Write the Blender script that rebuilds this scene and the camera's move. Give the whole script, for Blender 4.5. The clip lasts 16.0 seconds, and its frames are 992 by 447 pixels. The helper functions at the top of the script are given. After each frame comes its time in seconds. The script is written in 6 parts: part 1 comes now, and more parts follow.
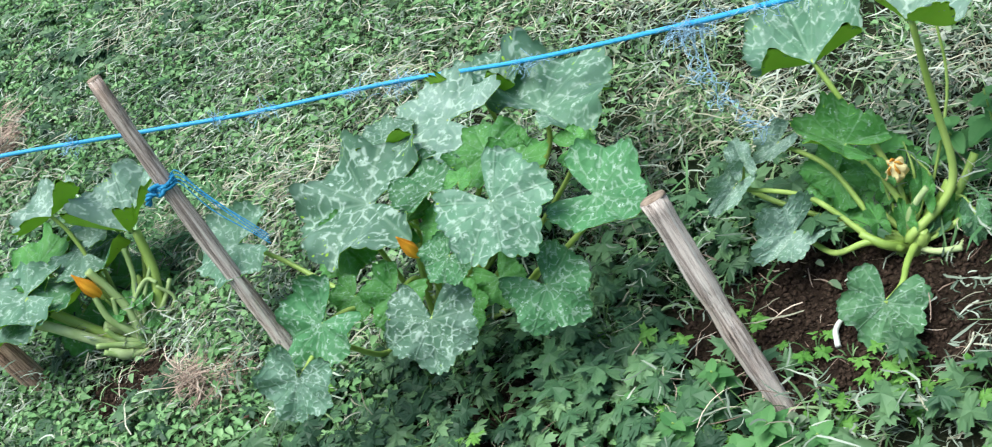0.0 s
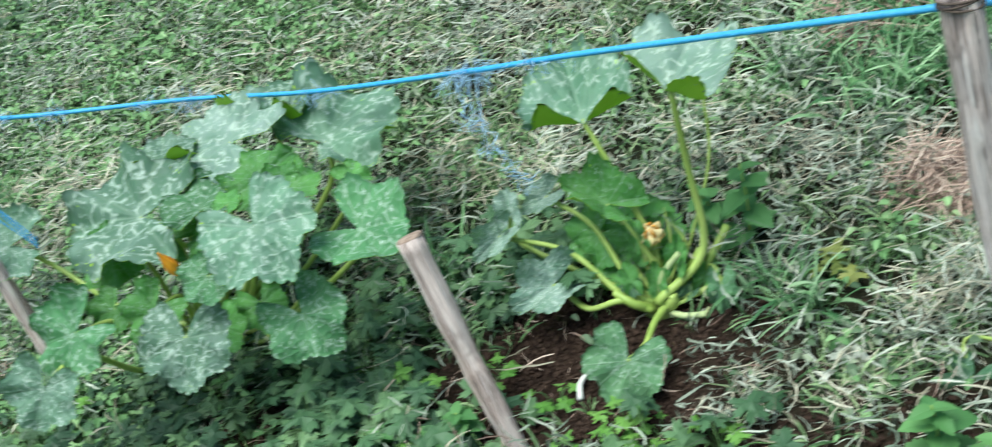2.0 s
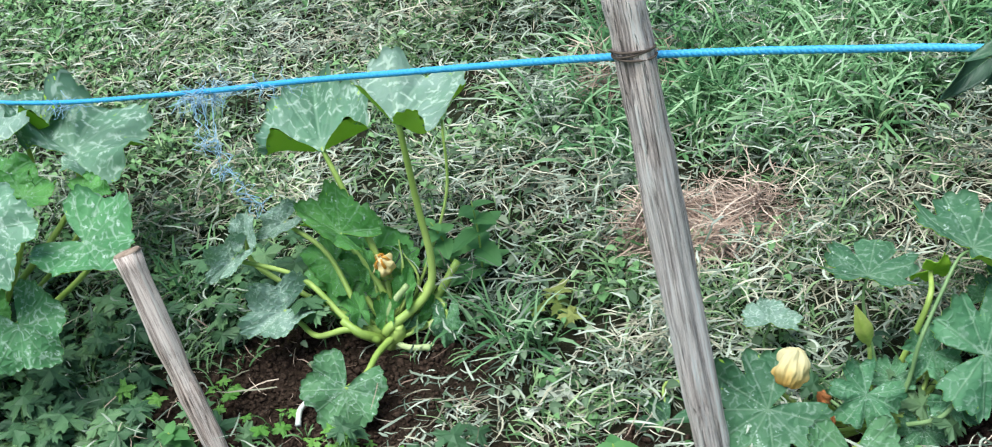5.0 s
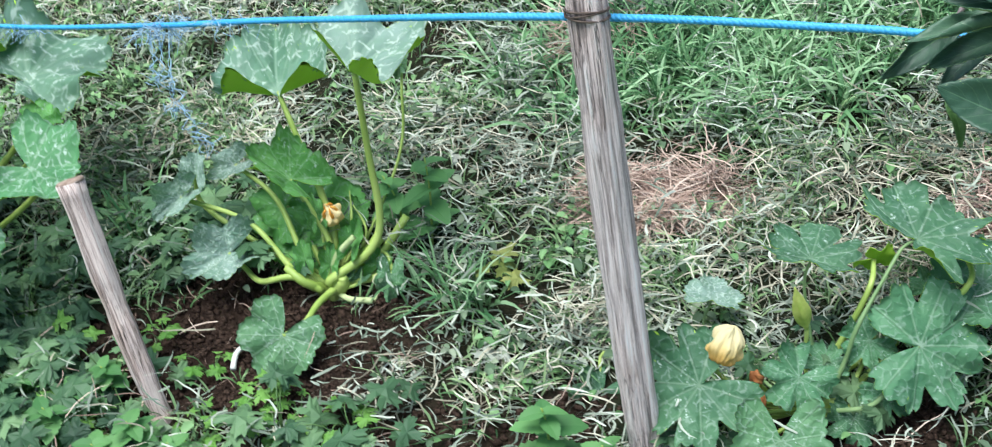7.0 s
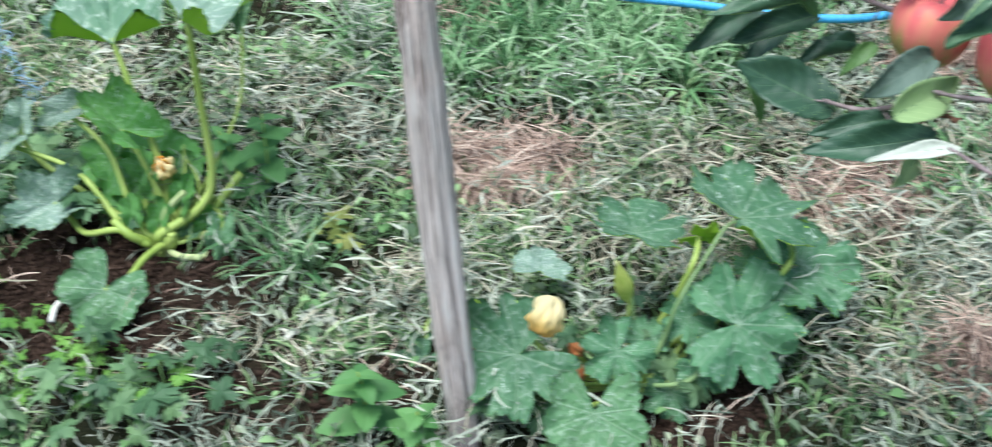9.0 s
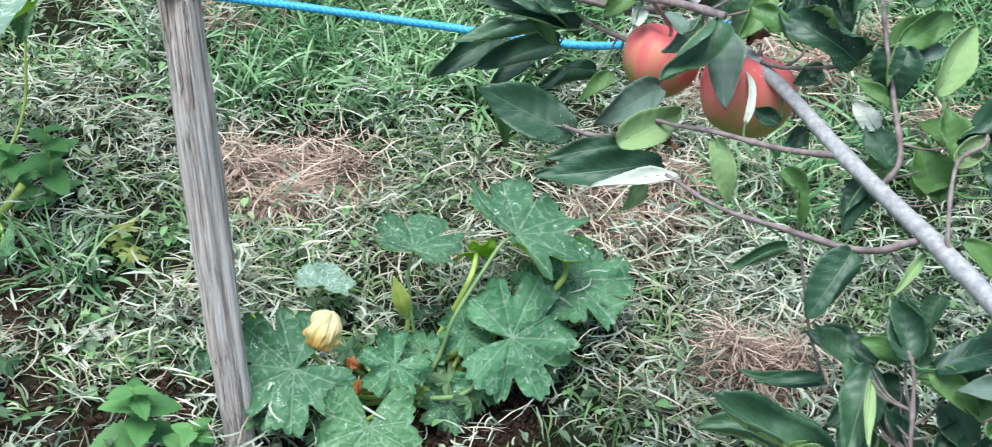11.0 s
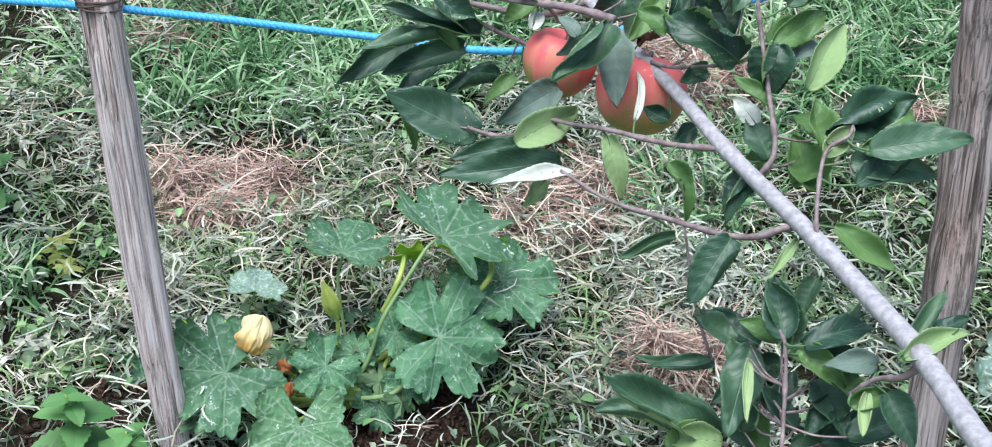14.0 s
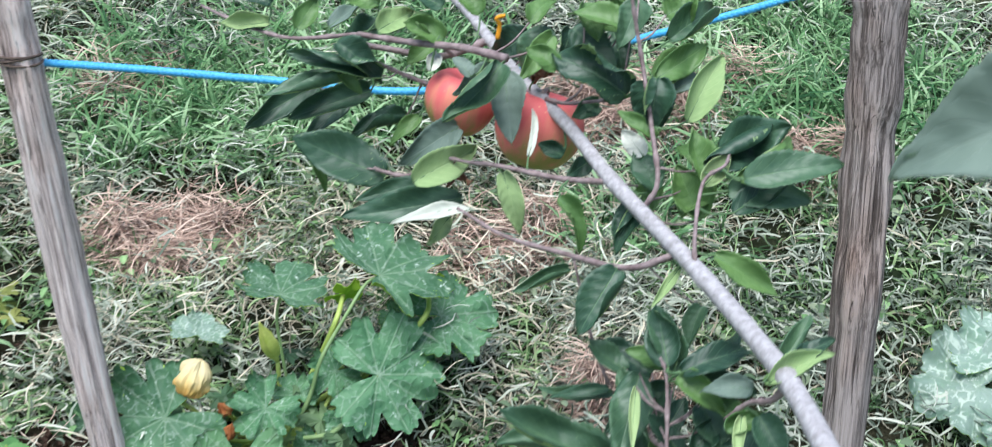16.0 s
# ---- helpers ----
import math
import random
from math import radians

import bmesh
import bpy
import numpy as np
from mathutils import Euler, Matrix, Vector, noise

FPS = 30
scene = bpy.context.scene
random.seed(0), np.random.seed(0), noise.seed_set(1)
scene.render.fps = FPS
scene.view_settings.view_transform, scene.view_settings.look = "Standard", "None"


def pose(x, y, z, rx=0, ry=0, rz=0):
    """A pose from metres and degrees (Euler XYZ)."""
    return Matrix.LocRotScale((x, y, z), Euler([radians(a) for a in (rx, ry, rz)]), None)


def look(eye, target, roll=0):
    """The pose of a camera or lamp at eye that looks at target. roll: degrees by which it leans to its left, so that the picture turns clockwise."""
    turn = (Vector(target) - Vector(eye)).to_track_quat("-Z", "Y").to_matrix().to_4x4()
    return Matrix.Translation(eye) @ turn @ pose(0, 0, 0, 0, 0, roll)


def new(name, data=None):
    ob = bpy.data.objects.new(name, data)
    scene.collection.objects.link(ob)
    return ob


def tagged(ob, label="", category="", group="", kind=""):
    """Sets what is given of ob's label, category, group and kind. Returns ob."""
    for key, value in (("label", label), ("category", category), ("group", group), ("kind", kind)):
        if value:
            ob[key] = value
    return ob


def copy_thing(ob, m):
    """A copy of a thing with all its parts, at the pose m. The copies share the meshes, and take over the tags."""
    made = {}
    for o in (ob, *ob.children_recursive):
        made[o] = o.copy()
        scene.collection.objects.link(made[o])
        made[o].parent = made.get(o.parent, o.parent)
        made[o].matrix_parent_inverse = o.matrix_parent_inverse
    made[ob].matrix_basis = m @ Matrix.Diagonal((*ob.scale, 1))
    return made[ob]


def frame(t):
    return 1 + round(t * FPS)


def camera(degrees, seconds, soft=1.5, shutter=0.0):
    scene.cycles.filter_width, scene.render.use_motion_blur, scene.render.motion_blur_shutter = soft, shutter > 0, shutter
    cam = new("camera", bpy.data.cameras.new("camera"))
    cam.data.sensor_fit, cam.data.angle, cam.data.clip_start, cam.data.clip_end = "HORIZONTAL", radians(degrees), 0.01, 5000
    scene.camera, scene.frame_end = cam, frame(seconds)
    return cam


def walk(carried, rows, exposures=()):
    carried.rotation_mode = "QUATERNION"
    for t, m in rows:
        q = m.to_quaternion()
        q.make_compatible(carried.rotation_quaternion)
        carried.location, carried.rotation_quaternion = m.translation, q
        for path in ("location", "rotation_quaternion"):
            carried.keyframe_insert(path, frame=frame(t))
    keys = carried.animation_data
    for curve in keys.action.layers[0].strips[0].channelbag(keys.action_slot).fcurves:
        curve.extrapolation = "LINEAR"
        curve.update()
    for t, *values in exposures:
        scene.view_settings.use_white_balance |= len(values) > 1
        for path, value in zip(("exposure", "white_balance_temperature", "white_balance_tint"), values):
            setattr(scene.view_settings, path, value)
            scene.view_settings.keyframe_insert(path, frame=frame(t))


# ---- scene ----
cam = camera(40.2, 16.0, 1.0, 0.8)
PATH = [
    (0, 0.0070, -0.0141, 1.5214, 50.89, 23.51, -1.28),
    (0.5, 0.0242, -0.0193, 1.5108, 51.06, 22.94, -1.72),
    (1, 0.0552, -0.0395, 1.5009, 50.74, 21.44, -3.53),
    (1.5, 0.0983, -0.0418, 1.4890, 51.30, 18.02, -2.83),
    (2, 0.1433, -0.0441, 1.4817, 52.26, 15.53, -2.58),
    (2.5, 0.1934, -0.0320, 1.4690, 52.43, 14.10, -3.79),
    (3, 0.2324, -0.0528, 1.4689, 53.17, 12.14, -3.88),
    (3.5, 0.2600, -0.0712, 1.4602, 53.53, 11.52, -4.08),
    (4, 0.2973, -0.0830, 1.4515, 53.71, 10.86, -4.36),
    (4.5, 0.3289, -0.0746, 1.4306, 53.69, 10.02, -4.92),
    (4.7, 0.3363, -0.0823, 1.4321, 53.66, 9.82, -4.97),
    (6.8, 0.3822, -0.0914, 1.4049, 52.95, 5.83, -2.99),
    (7, 0.3889, -0.0889, 1.4007, 52.74, 5.53, -2.89),
    (7.5, 0.4014, -0.0911, 1.3920, 52.45, 4.18, -2.38),
    (8, 0.4182, -0.0959, 1.3886, 52.18, 3.22, -2.19),
    (8.5, 0.4414, -0.0957, 1.3861, 51.89, 2.46, -2.87),
    (9, 0.4732, -0.0832, 1.3740, 51.47, 0.70, -4.86),
    (9.5, 0.5022, -0.0833, 1.3840, 51.25, -0.99, -6.76),
    (10, 0.5262, -0.0958, 1.3965, 51.29, -2.06, -7.92),
    (10.2, 0.5340, -0.0976, 1.4021, 51.44, -2.60, -8.53),
    (12.3, 0.5746, -0.1332, 1.3974, 52.42, -3.82, -10.34),
    (12.5, 0.5775, -0.1345, 1.3966, 52.49, -3.73, -10.51),
    (13, 0.5827, -0.1404, 1.4143, 52.33, -3.74, -11.04),
    (13.5, 0.5891, -0.1504, 1.4203, 52.39, -3.67, -11.49),
    (14, 0.5924, -0.1643, 1.4258, 52.53, -3.61, -11.85),
    (14.5, 0.5927, -0.1831, 1.4326, 52.76, -3.57, -12.13),
    (15, 0.6044, -0.2192, 1.4419, 53.24, -2.94, -12.81),
    (15.5, 0.6255, -0.2291, 1.4475, 53.94, -2.42, -13.32),
    (16, 0.6648, -0.1959, 1.4460, 53.98, -2.18, -13.33),
]
EXPOSURES = [(0.0, 0.79, 6060, -5.5), (1.0, 0.77, 6060, -7.0), (1.5, 0.77, 6040, -5.0), (2.0, 0.74, 6040, -6.0), (2.5, 0.71, 6060, -8.5), (3.5, 0.72, 6080, -5.0), (4.5, 0.77, 6050, -4.0), (7.0, 0.87, 5950, 1.5), (7.5, 0.89, 5930, 4.0), (8.5, 0.89, 5930, 4.0), (9.5, 0.88, 5950, -0.5), (10.0, 0.88, 5950, -0.5), (12.5, 0.93, 5940, 1.0), (13.0, 0.86, 5910, 7.5), (13.5, 0.87, 5920, 9.0), (14.0, 0.87, 5910, 8.5), (15.0, 0.86, 5950, 6.5), (15.5, 0.86, 5980, 3.5), (16.0, 0.86, 6020, 7.0)]
walk(cam, [(t, pose(x, y, z, rx, ry, rz)) for t, x, y, z, rx, ry, rz in PATH], EXPOSURES)

# ---- light: an overcast sky with a broad, weak sun ----
world = bpy.data.worlds.new("sky")
scene.world = world
world.use_nodes = True
_n, _l = world.node_tree.nodes, world.node_tree.links
sky = _n.new("ShaderNodeTexSky")
sky.sky_type, sky.sun_disc = "NISHITA", False
sky.sun_elevation, sky.sun_rotation, sky.dust_density, sky.air_density = radians(77), radians(244), 3.0, 1.2
_n["Background"].inputs["Strength"].default_value = 0.090
_l.new(sky.outputs["Color"], _n["Background"].inputs["Color"])
sun = new("sun", bpy.data.lights.new("sun", "SUN"))
sun.data.energy, sun.data.angle, sun.data.color = 3.0, radians(42), (1.0, 0.98, 0.95)
sun.matrix_world = look((-0.7, -0.35, 3.6), (0, 0, 0))


# ---- materials ----
def shader(name, rough=0.6, spec=0.3):
    mat = bpy.data.materials.new(name)
    mat.use_nodes = True
    nodes, links = mat.node_tree.nodes, mat.node_tree.links
    b = nodes["Principled BSDF"]
    b.inputs["Roughness"].default_value = rough
    b.inputs["Specular IOR Level"].default_value = spec
    return mat, nodes, links, b


def ramp(nodes, links, source, stops):
    r = nodes.new("ShaderNodeValToRGB")
    e = r.color_ramp.elements
    e[0].position, e[0].color = stops[0][0], (*stops[0][1], 1)
    e[1].position, e[1].color = stops[-1][0], (*stops[-1][1], 1)
    for at, c in stops[1:-1]:
        e.new(at).color = (*c, 1)
    links.new(source, r.inputs["Fac"])
    return r.outputs["Color"]


def tex(nodes, links, scale, detail=4.0, coord="Object", stretch=(1, 1, 1), rough=0.55):
    c = nodes.new("ShaderNodeTexCoord")
    m = nodes.new("ShaderNodeMapping")
    m.inputs["Scale"].default_value = stretch
    links.new(c.outputs[coord], m.inputs["Vector"])
    t = nodes.new("ShaderNodeTexNoise")
    t.inputs["Scale"].default_value, t.inputs["Detail"].default_value = scale, detail
    t.inputs["Roughness"].default_value = rough
    links.new(m.outputs["Vector"], t.inputs["Vector"])
    return t.outputs["Fac"], m.outputs["Vector"]


def mix(nodes, links, fac, a, b, blend="MIX"):
    m = nodes.new("ShaderNodeMix")
    m.data_type, m.blend_type = "RGBA", blend
    for key, value in ((0, fac), (6, a), (7, b)):
        if isinstance(value, (float, int)):
            m.inputs[key].default_value = value
        elif isinstance(value, tuple):
            m.inputs[key].default_value = (*value, 1)
        else:
            links.new(value, m.inputs[key])
    return m.outputs[2]


def math_node(nodes, links, op, a, b=None, clamp=False):
    m = nodes.new("ShaderNodeMath")
    m.operation, m.use_clamp = op, clamp
    for i, value in enumerate((a, b)):
        if value is None:
            continue
        if isinstance(value, (float, int)):
            m.inputs[i].default_value = value
        else:
            links.new(value, m.inputs[i])
    return m.outputs[0]


def bump(nodes, links, b, height, strength=0.4, distance=0.002):
    n = nodes.new("ShaderNodeBump")
    n.inputs["Strength"].default_value, n.inputs["Distance"].default_value = strength, distance
    links.new(height, n.inputs["Height"])
    links.new(n.outputs["Normal"], b.inputs["Normal"])


def glow_through(nodes, links, b, colour, share):
    """Light that comes through a leaf."""
    t = nodes.new("ShaderNodeBsdfTranslucent")
    links.new(colour, t.inputs["Color"])
    m = nodes.new("ShaderNodeMixShader")
    m.inputs["Fac"].default_value = share
    links.new(b.outputs["BSDF"], m.inputs[1])
    links.new(t.outputs["BSDF"], m.inputs[2])
    links.new(m.outputs["Shader"], nodes["Material Output"].inputs["Surface"])


def squash_material(name, dark, light, fleck, mildew, ribs=0.22, share=0.12):
    """Upper side: green, pale veins, silver flecks along the vein net and a bloom of mildew."""
    mat, nodes, links, b = shader(name, 0.55, 0.25)
    uv = nodes.new("ShaderNodeUVMap").outputs["UV"]
    rnd = nodes.new("ShaderNodeObjectInfo").outputs["Random"]
    shift = nodes.new("ShaderNodeVectorMath")
    shift.operation = "ADD"
    links.new(uv, shift.inputs[0])
    links.new(rnd, shift.inputs[1])

    def noise_at(scale, detail, vec):
        t = nodes.new("ShaderNodeTexNoise")
        t.inputs["Scale"].default_value, t.inputs["Detail"].default_value = scale, detail
        links.new(vec, t.inputs["Vector"])
        return t.outputs["Fac"]

    sv = shift.outputs[0]
    warp = nodes.new("ShaderNodeVectorMath")
    warp.operation = "MULTIPLY_ADD"
    wt = nodes.new("ShaderNodeTexNoise")
    wt.inputs["Scale"].default_value = 9
    links.new(sv, wt.inputs["Vector"])
    links.new(wt.outputs["Color"], warp.inputs[0])
    warp.inputs[1].default_value = (0.07, 0.07, 0.07)
    links.new(sv, warp.inputs[2])
    net = nodes.new("ShaderNodeTexVoronoi")
    net.feature = "DISTANCE_TO_EDGE"
    net.inputs["Scale"].default_value = 14
    links.new(warp.outputs[0], net.inputs["Vector"])
    blotch = noise_at(25, 2.0, sv)
    broad = noise_at(3.2, 3, sv)
    # flecks: small angular patches in some cells, thicker along the net on mildewed leaves
    near = math_node(nodes, links, "SUBTRACT", 1.0, math_node(nodes, links, "MULTIPLY", net.outputs["Distance"], 8.5), True)
    near = math_node(nodes, links, "MULTIPLY", near, 1.7, True)
    broken = math_node(nodes, links, "MULTIPLY", math_node(nodes, links, "SUBTRACT", noise_at(17, 3, sv), 0.47), 9.0, True)
    flecks = math_node(nodes, links, "MULTIPLY", math_node(nodes, links, "MULTIPLY", near, broken), fleck * 1.1 + mildew * 0.9, True)
    warp2 = nodes.new("ShaderNodeVectorMath")
    warp2.operation = "MULTIPLY_ADD"
    wt2 = nodes.new("ShaderNodeTexNoise")
    wt2.inputs["Scale"].default_value, wt2.inputs["Detail"].default_value = 34, 3
    links.new(sv, wt2.inputs["Vector"])
    links.new(wt2.outputs["Color"], warp2.inputs[0])
    warp2.inputs[1].default_value = (0.13, 0.13, 0.13)
    links.new(sv, warp2.inputs[2])
    for size, reach in ((14.0, 0.33),):
        dots = nodes.new("ShaderNodeTexVoronoi")
        dots.inputs["Scale"].default_value = size
        links.new(warp2.outputs[0], dots.inputs["Vector"])
        chance = nodes.new("ShaderNodeSeparateXYZ")
        links.new(dots.outputs["Color"], chance.inputs[0])
        inside = math_node(nodes, links, "SUBTRACT", math_node(nodes, links, "ADD", math_node(nodes, links, "MULTIPLY", blotch, 0.55), reach - 0.32), dots.outputs["Distance"])
        patch = math_node(nodes, links, "MULTIPLY", inside, 6.0, True)
        picked = math_node(nodes, links, "LESS_THAN", chance.outputs[0], fleck * 1.7)
        flecks = math_node(nodes, links, "MAXIMUM", flecks, math_node(nodes, links, "MULTIPLY", patch, picked))
    # main veins fan out from the stalk
    sep = nodes.new("ShaderNodeSeparateXYZ")
    links.new(uv, sep.inputs[0])
    ux = math_node(nodes, links, "ABSOLUTE", math_node(nodes, links, "SUBTRACT", sep.outputs[0], 0.5))
    uy = math_node(nodes, links, "SUBTRACT", sep.outputs[1], 0.5)
    ang = math_node(nodes, links, "ARCTAN2", ux, uy)
    rad = math_node(nodes, links, "SQRT", math_node(nodes, links, "ADD", math_node(nodes, links, "MULTIPLY", ux, ux), math_node(nodes, links, "MULTIPLY", uy, uy)))
    gap = None
    for c in (0.0, 0.52, 1.12, 1.75, 2.35):
        d = math_node(nodes, links, "ABSOLUTE", math_node(nodes, links, "SUBTRACT", ang, c))
        gap = d if gap is None else math_node(nodes, links, "MINIMUM", gap, d)
    vein = math_node(nodes, links, "SUBTRACT", 1.0, math_node(nodes, links, "MULTIPLY", math_node(nodes, links, "MULTIPLY", gap, rad), 90.0), True)
    green = ramp(nodes, links, broad, [(0.3, dark), (0.7, light)])
    tone = nodes.new("ShaderNodeHueSaturation")
    links.new(green, tone.inputs["Color"])
    links.new(math_node(nodes, links, "ADD", math_node(nodes, links, "MULTIPLY", rnd, 0.5), 0.75), tone.inputs["Value"])
    col = mix(nodes, links, math_node(nodes, links, "MULTIPLY", math_node(nodes, links, "MULTIPLY", vein, noise_at(14, 3, sv)), ribs * 2), tone.outputs["Color"], (0.40, 0.50, 0.36))
    dust = math_node(nodes, links, "MULTIPLY", math_node(nodes, links, "SUBTRACT", noise_at(5.5, 5, sv), 0.62 - mildew * 0.45), 2.6, True)
    dust = math_node(nodes, links, "ADD", math_node(nodes, links, "MULTIPLY", dust, 0.15 + 0.60 * mildew), 0.25 * mildew, True)
    col = mix(nodes, links, dust, col, (0.20 + 0.28 * mildew, 0.28 + 0.28 * mildew, 0.23 + 0.32 * mildew))
    col = mix(nodes, links, math_node(nodes, links, "MULTIPLY", flecks, 0.82), col, (0.56, 0.65, 0.56))
    links.new(col, b.inputs["Base Color"])
    h = math_node(nodes, links, "ADD", math_node(nodes, links, "MULTIPLY", net.outputs["Distance"], 2.0), math_node(nodes, links, "MULTIPLY", vein, -0.6))
    bump(nodes, links, b, h, 0.5, 0.003)
    glow_through(nodes, links, b, mix(nodes, links, 0.75, tone.outputs["Color"], (0.42, 0.72, 0.10)), share)
    return mat


def leaf_material(name, stops, rough=0.45, through_share=0.2, scale=14.0, spec=0.4):
    mat, nodes, links, b = shader(name, rough, spec)
    f, _ = tex(nodes, links, scale, 4)
    rnd = nodes.new("ShaderNodeObjectInfo").outputs["Random"]
    isl = nodes.new("ShaderNodeNewGeometry").outputs["Random Per Island"]
    v = math_node(nodes, links, "ADD", math_node(nodes, links, "MULTIPLY", f, 0.5), math_node(nodes, links, "MULTIPLY", math_node(nodes, links, "FRACT", math_node(nodes, links, "ADD", rnd, isl)), 0.5))
    col = ramp(nodes, links, v, stops)
    links.new(col, b.inputs["Base Color"])
    f2, _ = tex(nodes, links, scale * 5, 3)
    bump(nodes, links, b, f2, 0.35, 0.0012)
    glow_through(nodes, links, b, col, through_share)
    return mat


def blade_material(name, stops, rough=0.6, share=0.2):
    """Grass and straw: every blade has a tone of its own, in drifts across the ground."""
    mat, nodes, links, b = shader(name, rough, 0.25)
    isl = nodes.new("ShaderNodeNewGeometry").outputs["Random Per Island"]
    f, _ = tex(nodes, links, 2.6, 3)
    v = math_node(nodes, links, "ADD", math_node(nodes, links, "MULTIPLY", isl, 0.7), math_node(nodes, links, "MULTIPLY", math_node(nodes, links, "SUBTRACT", f, 0.5), 0.9))
    v = math_node(nodes, links, "ADD", v, 0.15)
    col = ramp(nodes, links, v, stops)
    links.new(col, b.inputs["Base Color"])
    glow_through(nodes, links, b, col, share)
    return mat


def wood_material(name, dark, light, warm):
    """Weathered wood: fine silvery fibres, thin drying cracks that run along it and browner patches."""
    mat, nodes, links, b = shader(name, 0.88, 0.12)
    fibre, vec = tex(nodes, links, 460, 6, stretch=(1, 1, 0.022), rough=0.8)
    broad, _ = tex(nodes, links, 105, 5, stretch=(1, 1, 0.026), rough=0.65)
    blot, _ = tex(nodes, links, 16, 5, stretch=(1, 1, 0.35))
    split, _ = tex(nodes, links, 120, 2.5, stretch=(1, 1, 0.008))
    v = math_node(nodes, links, "ADD", math_node(nodes, links, "MULTIPLY", fibre, 0.5), math_node(nodes, links, "MULTIPLY", broad, 0.5))
    col = ramp(nodes, links, v, [(0.38, tuple(c * 0.40 for c in dark)), (0.455, tuple(c * 0.85 for c in dark)), (0.52, light), (0.62, tuple(min(0.75, c * 1.35) for c in light))])
    col = mix(nodes, links, math_node(nodes, links, "MULTIPLY", math_node(nodes, links, "SUBTRACT", blot, 0.46), 3.5, True), col, warm, "MULTIPLY")
    ridge = math_node(nodes, links, "ABSOLUTE", math_node(nodes, links, "SUBTRACT", split, 0.5))
    crack = math_node(nodes, links, "SUBTRACT", 1.0, math_node(nodes, links, "MULTIPLY", ridge, 75.0), True)
    crack = math_node(nodes, links, "MULTIPLY", crack, math_node(nodes, links, "MULTIPLY", math_node(nodes, links, "SUBTRACT", blot, 0.40), 5.0, True))
    col = mix(nodes, links, math_node(nodes, links, "MULTIPLY", crack, 0.85), col, (0.05, 0.038, 0.033))
    links.new(col, b.inputs["Base Color"])
    h = math_node(nodes, links, "SUBTRACT", v, math_node(nodes, links, "MULTIPLY", crack, 1.4))
    bump(nodes, links, b, h, 0.9, 0.0032)
    return mat


def plain_material(name, a, c, scale=60.0, rough=0.5, spec=0.3, stretch=(1, 1, 1), relief=0.3):
    mat, nodes, links, b = shader(name, rough, spec)
    f, _ = tex(nodes, links, scale, 4, stretch=stretch)
    links.new(ramp(nodes, links, f, [(0.3, a), (0.7, c)]), b.inputs["Base Color"])
    bump(nodes, links, b, f, relief, 0.0015)
    return mat


def ground_material():
    """Crumbly dark soil in the bed, thatch and moss darkened as shade under the cut grass."""
    mat, nodes, links, b = shader("soil_and_thatch", 0.95, 0.1)
    crumb, vec = tex(nodes, links, 70, 8, rough=0.7)
    patch, _ = tex(nodes, links, 3.5, 5)
    fine, _ = tex(nodes, links, 260, 4)
    soil = ramp(nodes, links, crumb, [(0.3, (0.010, 0.006, 0.0045)), (0.55, (0.036, 0.022, 0.016)), (0.8, (0.095, 0.060, 0.045))])
    # near-black, with the shade of the gaps between blades in the colour
    shaded_thatch = ramp(nodes, links, fine, [(0.3, (0.010, 0.011, 0.006)), (0.55, (0.030, 0.030, 0.017)), (0.8, (0.08, 0.07, 0.042))])
    shaded_moss = ramp(nodes, links, crumb, [(0.3, (0.007, 0.013, 0.006)), (0.7, (0.024, 0.038, 0.015))])
    lawn = mix(nodes, links, math_node(nodes, links, "MULTIPLY", math_node(nodes, links, "SUBTRACT", patch, 0.4), 4.0, True), shaded_thatch, shaded_moss)
    att = nodes.new("ShaderNodeAttribute")
    att.attribute_name = "bare"
    away = nodes.new("ShaderNodeAttribute")
    away.attribute_name = "open_lawn"
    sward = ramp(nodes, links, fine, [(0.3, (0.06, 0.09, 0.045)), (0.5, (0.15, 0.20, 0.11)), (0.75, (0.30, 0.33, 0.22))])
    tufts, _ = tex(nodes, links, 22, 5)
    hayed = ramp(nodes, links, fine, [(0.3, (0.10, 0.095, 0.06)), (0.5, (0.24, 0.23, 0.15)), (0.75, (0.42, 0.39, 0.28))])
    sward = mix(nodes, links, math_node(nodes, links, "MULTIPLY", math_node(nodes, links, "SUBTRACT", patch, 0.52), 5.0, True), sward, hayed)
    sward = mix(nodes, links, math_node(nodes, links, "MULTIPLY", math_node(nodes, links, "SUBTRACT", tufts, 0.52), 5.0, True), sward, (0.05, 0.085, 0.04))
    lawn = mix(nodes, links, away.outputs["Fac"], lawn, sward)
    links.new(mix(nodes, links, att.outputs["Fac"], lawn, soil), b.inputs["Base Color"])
    bump(nodes, links, b, crumb, 0.9, 0.012)
    return mat


